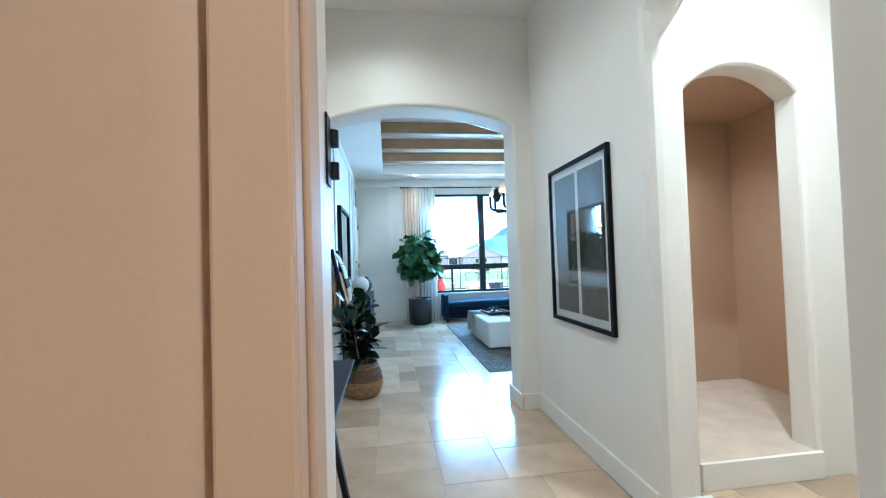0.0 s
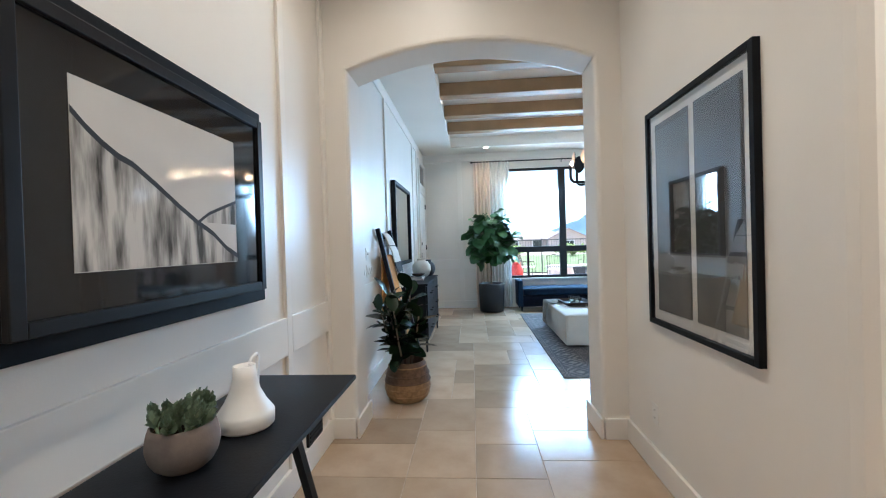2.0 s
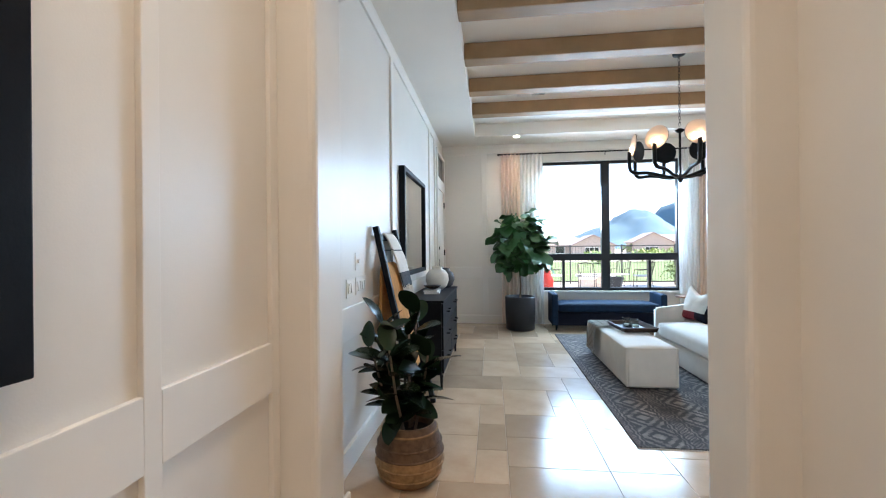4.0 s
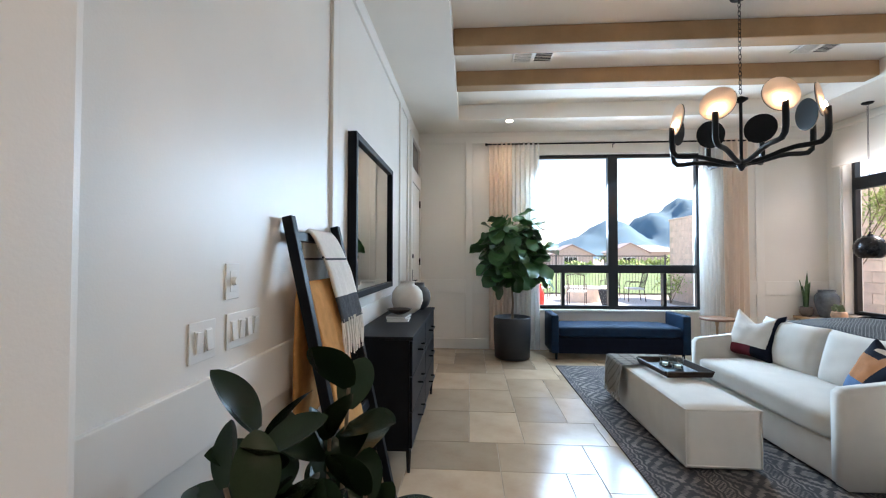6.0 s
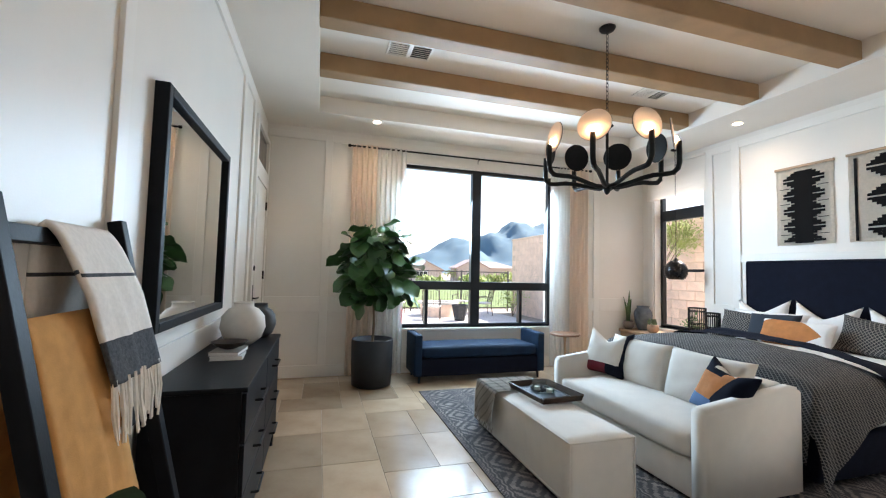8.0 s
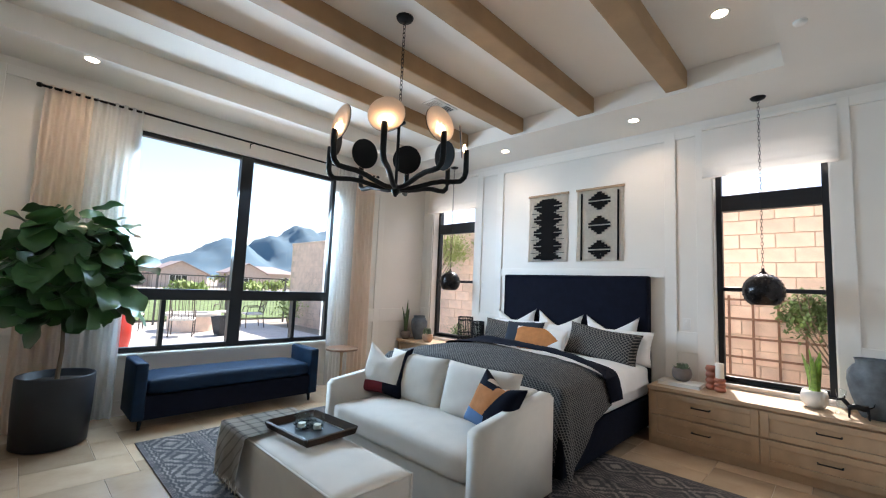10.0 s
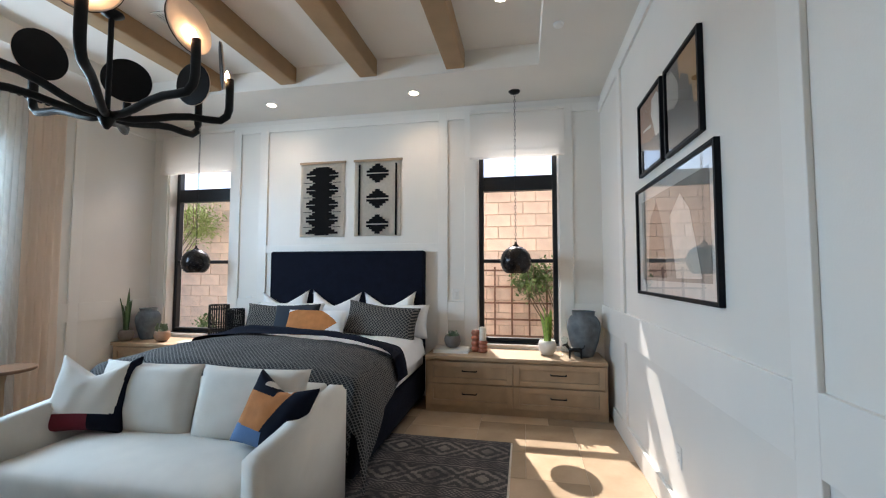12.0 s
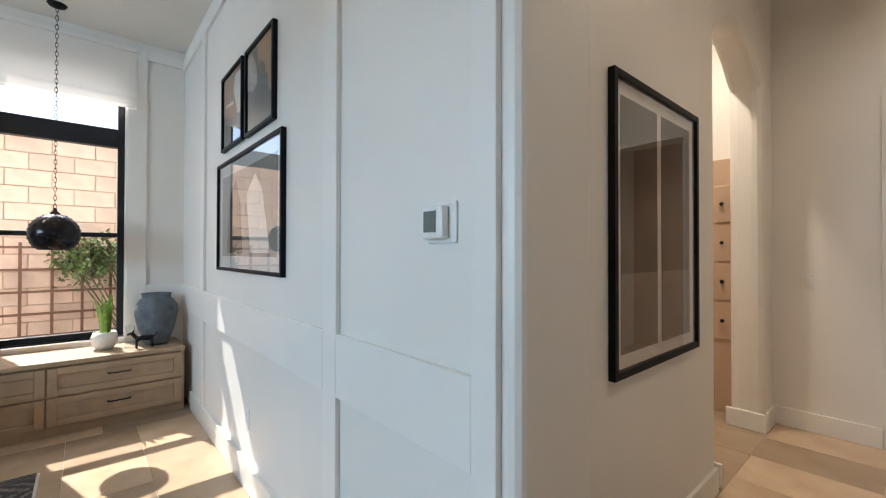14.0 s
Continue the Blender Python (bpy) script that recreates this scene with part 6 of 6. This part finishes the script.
# ---- switches, outlets, thermostat ----
def switch_plate(q, w, h, gangs, rz, label, knob=False, toggle=0):
    s = empty("light_switch", label, "light switch", pose(*q) @ pose(0, 0, 0, 0, 0, rz))
    part("plate", box(-w / 2, w / 2, 0.0, 0.006, -h / 2, h / 2, 0.002), PLASTIC, s)
    for k in range(gangs):
        x = (k - (gangs - 1) / 2) * 0.046
        part("insert", box(x - 0.017, x + 0.017, 0.006, 0.008, -0.034, 0.034, 0.001), PLASTIC, s)
        if knob:
            part("dial", lathe([(0.015, 0.0), (0.013, 0.014)], 18), PLASTIC, s, m=pose(x, 0.008, 0, -90, 0, 0))
        else:
            bm = box(x - 0.014, x + 0.014, 0.0, 0.006, -0.031, 0.031, 0.002)
            bmesh.ops.transform(bm, matrix=pose(0, 0.008, 0, 5 if (k + toggle) % 2 else -5, 0, 0), verts=bm.verts)
            part("rocker", bm, PLASTIC, s)


switch_plate((W0, 4.56, 1.28), 0.075, 0.118, 1, -90, "white dimmer switch with a round knob", knob=True)
switch_plate((W0, 4.633, 1.115), 0.208, 0.118, 4, -90, "white four gang rocker switch plate")
switch_plate((W0, 4.41, 1.112), 0.12, 0.118, 2, -90, "white two gang rocker switch plate", toggle=1)
switch_plate((E0, 5.44, 1.13), 0.072, 0.115, 1, 90, "white single switch plate beside the bed")
switch_plate((E0, 8.02, 1.02), 0.072, 0.115, 1, 90, "white single switch plate beside the bed")
switch_plate((HE - 0.22, HS, 1.13), 0.072, 0.115, 1, 0, "white single switch plate by the entry")
th = empty("thermostat", "white digital thermostat with a grey screen", "thermostat", pose(1.283, S0, 1.425))
part("back_plate", box(-0.058, 0.058, 0.0, 0.008, -0.055, 0.055, 0.004), PLASTIC, th)
part("body", box(-0.032, 0.050, 0.008, 0.034, -0.044, 0.044, 0.006), PLASTIC, th)
part("screen", box(-0.008, 0.042, 0.034, 0.0352, -0.026, 0.03), material("lcd", (0.16, 0.18, 0.16), 0.2), th, "grey green display")

lin = empty("linen_cabinet", "tan painted tall cabinet with small black knobs", "cabinet", pose(1.62, HS + 0.002, 0))
part("body", box(-0.16, 0.20, 0.0, 0.05, 0.0, 2.15, 0.004), TAN, lin)
for k in range(4):
    dw = part("drawer", box(-0.15, 0.19, 0.05, 0.062, 0.62 + 0.33 * k, 0.93 + 0.33 * k, 0.003), TAN, lin)
    part("knob", lathe([(0.008, 0.0), (0.016, 0.02), (0.012, 0.03)], 12), BLACK, dw, m=pose(-0.09, 0.062, 0.775 + 0.33 * k, -90, 0, 0))


def outlet(q, rz, label):
    o = empty("power_outlet", label, "outlet", pose(*q) @ pose(0, 0, 0, 0, 0, rz), "power outlets")
    part("plate", box(-0.036, 0.036, 0.0, 0.005, -0.058, 0.058, 0.002), PLASTIC, o)
    for z in (-0.022, 0.022):
        sock = part("socket", box(-0.016, 0.016, 0.005, 0.0065, z - 0.014, z + 0.014, 0.001), PLASTIC, o)
        for x in (-0.006, 0.006):
            part("slot", box(x - 0.001, x + 0.001, 0.0065, 0.0069, z - 0.004, z + 0.005), BLACK, sock)


outlet((3.0, S0, 0.39), 0, "white double power outlet low on the panelled wall")
outlet((HE, 3.155, 0.335), 90, "white double power outlet low on the hall wall")


# ---- outdoors ----
GRAVEL = material("pale_gravel", (0.62, 0.53, 0.43), 0.95, var=0.2, scale=30, bump=0.5, bump_scale=60)
tagged(part("ground", box(-700, 900, 9.72, 1500, -0.6, -0.16), GROUND), "pale desert ground around the houses", "ground", kind="structure")
tagged(part("ground_side", box(5.32, 60, -30, 9.72, -0.6, -0.161), GRAVEL), "gravel side yard", "ground", kind="structure")
tagged(part("patio", box(-6, 6.2, 9.75, 18.7, -0.2, -0.06, 0.01), PATIO), "pale concrete patio outside the window", "patio", kind="structure")
tagged(part("lawn", box(-40, 40, 21, 48, -0.2, -0.10), LAWN), "green lawn beyond the fence", "lawn", kind="structure")


def clump(name, label, q, r, h, n, mat, size, seed, cat="shrub", lift=0.0, root=0.0):
    """A shrub: many small leaves round branching stems, with an uneven outline."""
    t = empty(name, label, cat, pose(*q))
    rnd = random.Random(seed)
    bm = bmesh.new()
    for k in range(7):
        a = rnd.uniform(0, 6.28)
        tube([(0, root, 0), (r * 0.4 * math.cos(a), r * 0.4 * math.sin(a), h * 0.5 + lift), (r * 0.7 * math.cos(a), r * 0.7 * math.sin(a), h * 0.85 + lift)], 0.012, 5, bm, taper=0.004)
    part("stems", bm, BARK, t)
    vs, fs = [], []
    for k in range(n):
        a, u = rnd.uniform(0, 6.28), rnd.uniform(-1, 1)
        lump = 0.7 + 0.5 * noise.noise(Vector((math.cos(a) * 2, math.sin(a) * 2, u * 2 + seed)))
        rr = (0.35 + 0.65 * rnd.random()) * lump
        c = Vector((r * rr * math.sqrt(1 - u * u) * math.cos(a), r * rr * math.sqrt(1 - u * u) * math.sin(a), lift + h * 0.55 + h * 0.5 * rr * u))
        m = Matrix.Rotation(rnd.uniform(0, 6.28), 3, "Z") @ Matrix.Rotation(rnd.uniform(-1, 1), 3, "X")
        s = size * rnd.uniform(0.6, 1.2)
        i = len(vs)
        vs += [tuple(c + m @ Vector(p)) for p in ((-s * 0.3, 0, 0), (0, -s * 0.6, 0.1 * s), (s * 0.3, 0, 0), (0, s * 0.6, 0.1 * s))]
        fs.append((i, i + 1, i + 2, i + 3))
    me = bpy.data.meshes.new("foliage")
    me.from_pydata(vs, [], fs)
    me.materials.append(mat)
    o = new("foliage", me)
    o.parent = t
    o["kind"] = "stuff"


LEAFLIGHT = material("pale_leaf", (0.46, 0.55, 0.17), 0.7, var=0.3, scale=2)
clump("climbing_shrub", "green climbing shrub on the trellis", (7.0, 4.55, -0.16), 0.52, 0.85, 1200, LEAF, 0.075, 1, lift=0.95, root=-0.6)
clump("garden_shrub", "low green garden shrub by the wall", (6.8, 10.12, -0.16), 0.27, 0.95, 420, LEAF, 0.07, 2)
clump("desert_tree", "pale green feathery tree in the side yard", (6.8, 10.4, -0.16), 0.58, 1.25, 2200, LEAFLIGHT, 0.055, 3, "tree", 1.72, 1.6)
for k, (x, y, r, h) in enumerate(((6.7, 14.6, 0.5, 1.1), (5.9, 13.1, 0.55, 0.8), (6.4, 11.6, 0.5, 0.9), (6.7, 17.6, 0.7, 1.2), (-0.6, 18.9, 0.9, 0.9), (1.2, 19.0, 0.8, 0.7), (-2.4, 16.4, 1.0, 1.1))):
    clump("garden_shrub", "rounded green shrub in the gravel bed", (x, y, -0.16), r, h, 520, (LEAF, LEAFLIGHT)[k % 2], 0.10, 10 + k)
for k, (x, y, r, h) in enumerate(((10, 42, 2.2, 1.3), (16, 46, 2.6, 1.5), (4, 45, 2.5, 1.3), (21, 52, 2.5, 1.6), (-3, 50, 3, 1.5), (27, 58, 3, 1.9), (40, 84, 6, 3.2), (26, 80, 5, 2.6), (5, 96, 6, 3.0), (52, 90, 7, 3.4), (-20, 92, 7, 3.0))):
    clump("distant_shrub", "green desert brush beyond the fence", (x, y, -0.16), r, h, 420, LEAFLIGHT, 0.5, 30 + k)

tre = empty("garden_trellis", "rusty brown square trellis against the block wall", "trellis", pose(7.24, 4.75, -0.16))
for k in range(8):
    y = -0.95 + 1.9 * k / 7
    part("bar", box(-0.012, 0.012, y - 0.014, y + 0.014, 0.0, 1.62), RUSTIRON, tre)
for k in range(6):
    part("bar", box(-0.026, -0.013, -0.98, 0.98, 0.25 + 0.26 * k, 0.278 + 0.26 * k), RUSTIRON, tre)

FENCE = material("fence_iron", (0.11, 0.10, 0.09), 0.7)
fence = empty("iron_fence", "black iron picket fence at the end of the yard", "fence", pose(0, 19.5, -0.16))
for z in (0.12, 1.58):
    part("rail", box(-9, 7.4, -0.02, 0.02, z, z + 0.04), FENCE, fence)
for k in range(9):
    x = -9 + 2.05 * k
    part("post", box(x - 0.025, x + 0.025, -0.025, 0.025, 0, 1.66), FENCE, fence)
bm = bmesh.new()
for k in range(140):
    add_box(bm, -8.9 + 0.116 * k - 0.0045, -8.9 + 0.116 * k + 0.0045, -0.0045, 0.0045, 0.14, 1.58)
part("pickets", bm, FENCE, fence)["kind"] = "stuff"

pit = empty("fire_pit", "round tan stone fire pit on the patio", "fire pit", pose(3.75, 17.2, -0.06))
part("body", lathe([(0.60, 0.0), (0.60, 0.40)], 28), BLOCK, pit)
part("cap", lathe([(0.68, 0.40), (0.68, 0.47), (0.42, 0.47), (0.40, 0.42)], 28), PATIO, pit)


def patio_chair(q, rz):
    c = empty("patio_chair", "dark wrought iron patio armchair", "chair", pose(*q) @ pose(0, 0, 0, 0, 0, rz), "patio chairs")
    for x in (-0.25, 0.25):
        part("leg", tube([(x, -0.25, 0.0), (x, -0.26, 0.40), (x, -0.20, 0.62), (x, 0.22, 0.64)], 0.014, 6), WICKER, c)
        part("leg", tube([(x, 0.28, 0.0), (x, 0.22, 0.40), (x, 0.34, 0.90)], 0.014, 6), WICKER, c)
    part("seat", box(-0.26, 0.26, -0.26, 0.24, 0.39, 0.44, 0.01), CREAM, c, "pale seat cushion")
    part("back_rail", tube([(-0.25, 0.34, 0.90), (0, 0.40, 0.96), (0.25, 0.34, 0.90)], 0.014, 6), WICKER, c)
    for k in range(7):
        x = -0.21 + 0.07 * k
        part("back_bar", tube([(x, 0.23, 0.42), (x * 1.02, 0.36, 0.92)], 0.007, 5), WICKER, c)


for q, rz in (((3.2, 16.0, -0.06), 160), ((5.4, 17.3, -0.06), -95), ((2.4, 17.6, -0.06), 70), ((4.9, 18.2, -0.06), -40)):
    patio_chair(q, rz)
pl = empty("patio_planter", "dark faceted square patio planter", "planter", pose(4.02, 15.75, -0.06))
bm = lathe([(0.16, 0.0), (0.27, 0.48), (0.24, 0.48), (0.2, 0.4)], 6)
part("body", bm, POTBLACK, pl)
rp = empty("red_garden_pot", "tall glazed red garden pot on the patio", "garden pot", pose(1.42, 12.5, -0.06))
part("body", lathe([(0.10, 0.0), (0.15, 0.18), (0.19, 0.45), (0.185, 0.62), (0.13, 0.77), (0.11, 0.81), (0.135, 0.85), (0.11, 0.85), (0.09, 0.76)], 30), REDPOT, rp, smooth=True)


def house(q, w, d, h, rise, rz, label, wing=None):
    """A single-storey stucco house with a pitched tile roof; wing: a front gable (centre, width, rise)."""
    t = empty("house", label, "house", pose(*q) @ pose(0, 0, 0, 0, 0, rz), "far houses")
    part("wall", box(-w / 2, w / 2, -d / 2, d / 2, 0, h), STUCCO, t)
    bm = bmesh.new()
    o = 0.5
    v = [bm.verts.new(p) for p in ((-w / 2 - o, -d / 2 - o, h), (w / 2 + o, -d / 2 - o, h), (w / 2 + o, d / 2 + o, h), (-w / 2 - o, d / 2 + o, h), (-w / 4, 0, h + rise), (w / 4, 0, h + rise))]
    for f in ((0, 1, 5, 4), (1, 2, 5), (2, 3, 4, 5), (3, 0, 4), (3, 2, 1, 0)):
        bm.faces.new([v[i] for i in f])
    part("roof", bm, HAZETILE, t, "brown tile roof")
    part("fascia", box(-w / 2 - o, w / 2 + o, -d / 2 - o - 0.05, -d / 2 - o, h - 0.15, h + 0.02), STUCCO, t)
    if wing:
        cx, ww, wr = wing
        y0 = -d / 2 - 1.6
        part("wing_wall", box(cx - ww / 2, cx + ww / 2, y0, -d / 2 + 0.02, 0, h), STUCCO, t)
        bm = bmesh.new()
        g = [bm.verts.new((cx + dx, y, z)) for y in (y0, y0 + 0.2) for dx, z in ((-ww / 2, h), (ww / 2, h), (0, h + wr))]
        for f in ((0, 1, 2), (5, 4, 3), (0, 3, 4, 1), (1, 4, 5, 2), (2, 5, 3, 0)):
            bm.faces.new([g[i] for i in f])
        part("gable", bm, STUCCO, t)
        for sx in (-1, 1):
            bm = bmesh.new()
            e = [bm.verts.new((cx + sx * u * (ww / 2 + 0.35), y, h + wr + 0.16 - u * (wr + 0.16 + 0.14) - dz)) for dz in (0, 0.14) for y in (y0 - 0.35, 0.0) for u in (0, 1)]
            for f in ((0, 1, 3, 2), (4, 6, 7, 5), (0, 4, 5, 1), (1, 5, 7, 3), (3, 7, 6, 2), (2, 6, 4, 0)):
                bm.faces.new([e[i] for i in f])
            part("wing_roof", bm, HAZETILE, t, "pale brown tile roof slope")
        win = part("wing_window", box(cx - 1.3, cx + 0.9, y0 - 0.06, y0 - 0.01, 0.75, 1.95), TRIM, t)
        for k in range(3):
            part("pane", box(cx - 1.22 + 0.70 * k, cx - 0.60 + 0.70 * k, y0 - 0.09, y0 - 0.062, 0.83, 1.87), SCREEN, win)
    for x in (-w * 0.3, 0.0, w * 0.3):
        if wing and abs(x - wing[0]) < wing[1] / 2 + 0.9:
            continue
        win = part("window", box(x - 0.8, x + 0.8, -d / 2 - 0.06, -d / 2 - 0.01, 0.9, 2.2), TRIM, t)
        part("pane", box(x - 0.7, x + 0.7, -d / 2 - 0.09, -d / 2 - 0.062, 1.0, 2.1), SCREEN, win)


house((11.2, 76, -0.4), 13, 9, 2.35, 1.35, 0, "pink beige stucco house with a gabled tile roof", (4.9, 6.6, 1.45))
house((31.5, 82, -0.4), 11, 9, 2.9, 1.3, -4, "tan stucco house with a gabled tile roof", (-3.6, 6.0, 1.4))
house((-10, 100, -0.4), 15, 11, 3.0, 1.8, 10, "tan stucco house with a brown tile roof")
house((60, 112, -0.4), 15, 12, 3.0, 1.8, -14, "tan stucco house with a brown tile roof")


def ridge_height(x, y):
    g = 0.0
    x += 10 * noise.noise(Vector((x * 0.013, y * 0.013, 5.0)))
    for cx, cy, rx, ry, hh in ((272, 830, 62, 130, 78), (212, 830, 55, 120, 44), (372, 900, 52, 150, 98), (440, 900, 66, 160, 124), (520, 900, 90, 160, 124), (650, 920, 170, 180, 112), (150, 880, 100, 150, 26), (-60, 950, 220, 160, 18), (860, 950, 260, 220, 92)):
        g += (hh * math.exp(-(((x - cx) / rx) ** 2 + ((y - cy) / ry) ** 2))) ** 3.0
    g = g ** (1 / 3.0) * 0.97
    n = noise.fractal(Vector((x * 0.035, y * 0.035, 1.3)), 0.8, 2.1, 6)
    return -2 + g * (1 + 0.08 * n) + 2.5 * n


bm = bmesh.new()
NX, NY = 190, 60
rows = [[bm.verts.new((-700 + 1900 * i / NX, 560 + 620 * j / NY, ridge_height(-700 + 1900 * i / NX, 560 + 620 * j / NY))) for i in range(NX + 1)] for j in range(NY + 1)]
for a, b in zip(rows, rows[1:]):
    for k in range(NX):
        bm.faces.new((a[k], a[k + 1], b[k + 1], b[k]))
# far ridge, its haze carried by the surface colour
mount = part("mountain", bm, HAZEROCK, smooth=True)
tagged(mount, "desert mountain ridge with blue haze put into its colour", "mountain", kind="structure")


# ---- limestone floor, laid in a random ashlar of 0.2 m modules ----
floor = tagged(part("floor", box(W0 - 0.1, E0 + 0.02, -1.6, N0 + 0.02, -0.12, -0.004), GROUT), "polished beige limestone floor in random ashlar", "floor", kind="structure")
rng = random.Random(7)
MOD = 0.203
shapes, cells = {}, {}
gx0, gy0, nx, ny = W0 - 0.03, -1.6, 30, 56


def tile_mesh(w, h):
    if (w, h) not in shapes:
        bm = box(0.0016, w * MOD - 0.0016, 0.0016, h * MOD - 0.0016, -0.02, 0.0)
        me = bpy.data.meshes.new("tile")
        es = [e for e in bm.edges if all(v.co.z > -0.01 for v in e.verts)]
        bmesh.ops.bevel(bm, geom=es, offset=0.002, segments=1, affect="EDGES")
        bm.to_mesh(me)
        bm.free()
        me.materials.append(TILE)
        shapes[(w, h)] = me
    return shapes[(w, h)]


for j in range(ny):
    for i in range(nx):
        if (i, j) in cells:
            continue
        x, y = gx0 + i * MOD, gy0 + j * MOD
        if y < S0 - 0.2 and x > HE + 0.1 and y > HS:
            if x > 3.2:
                continue
        options = [(2, 2), (2, 2), (2, 3), (2, 1), (3, 2), (1, 1), (1, 2)]
        rng.shuffle(options)
        options.sort(key=lambda o: -(o[0] * o[1]) + rng.random() * 5.5)
        for w, h in options:
            if i + w <= nx and j + h <= ny and all((i + a, j + b) not in cells for a in range(w) for b in range(h)):
                break
        for a in range(w):
            for b in range(h):
                cells[(i + a, j + b)] = 1
        t = new("tile", tile_mesh(w, h))
        t.parent = floor
        t.location = (x, y, rng.uniform(-0.0006, 0.0))

# ---- split-face block wall of the yard ----
yard = tagged(part("yard_wall", box(7.34, 7.52, 0.0, 19.0, -0.3, 2.72), MORTAR), "tan split face block garden wall", "wall", kind="structure")
me = bpy.data.meshes.new("block")
bm = box(-0.02, 0.02, 0.004, 0.396, 0.004, 0.196, 0.006, 1)
bm.to_mesh(me)
bm.free()
me.materials.append(BLOCK)
rest = bmesh.new()
for r in range(15):
    for c in range(47):
        y, z = (c - 0.5 * (r % 2)) * 0.4 + 0.1, -0.28 + r * 0.2
        if 3.6 <= y <= 11.2 and 0.1 < z:
            b = new("block", me)
            b.parent = yard
            b.location = (7.335 + rng.uniform(-0.004, 0.004), y, z)
        else:
            add_box(rest, 7.315, 7.345, y + 0.004, y + 0.396, z + 0.004, z + 0.196)
part("blockwork", rest, BLOCK, yard)["kind"] = "stuff"
tagged(part("wall_cap", box(7.30, 7.56, 0.0, 19.0, 2.72, 2.79, 0.01), BLOCK), "tan cap stones along the garden wall", "wall cap", kind="structure")
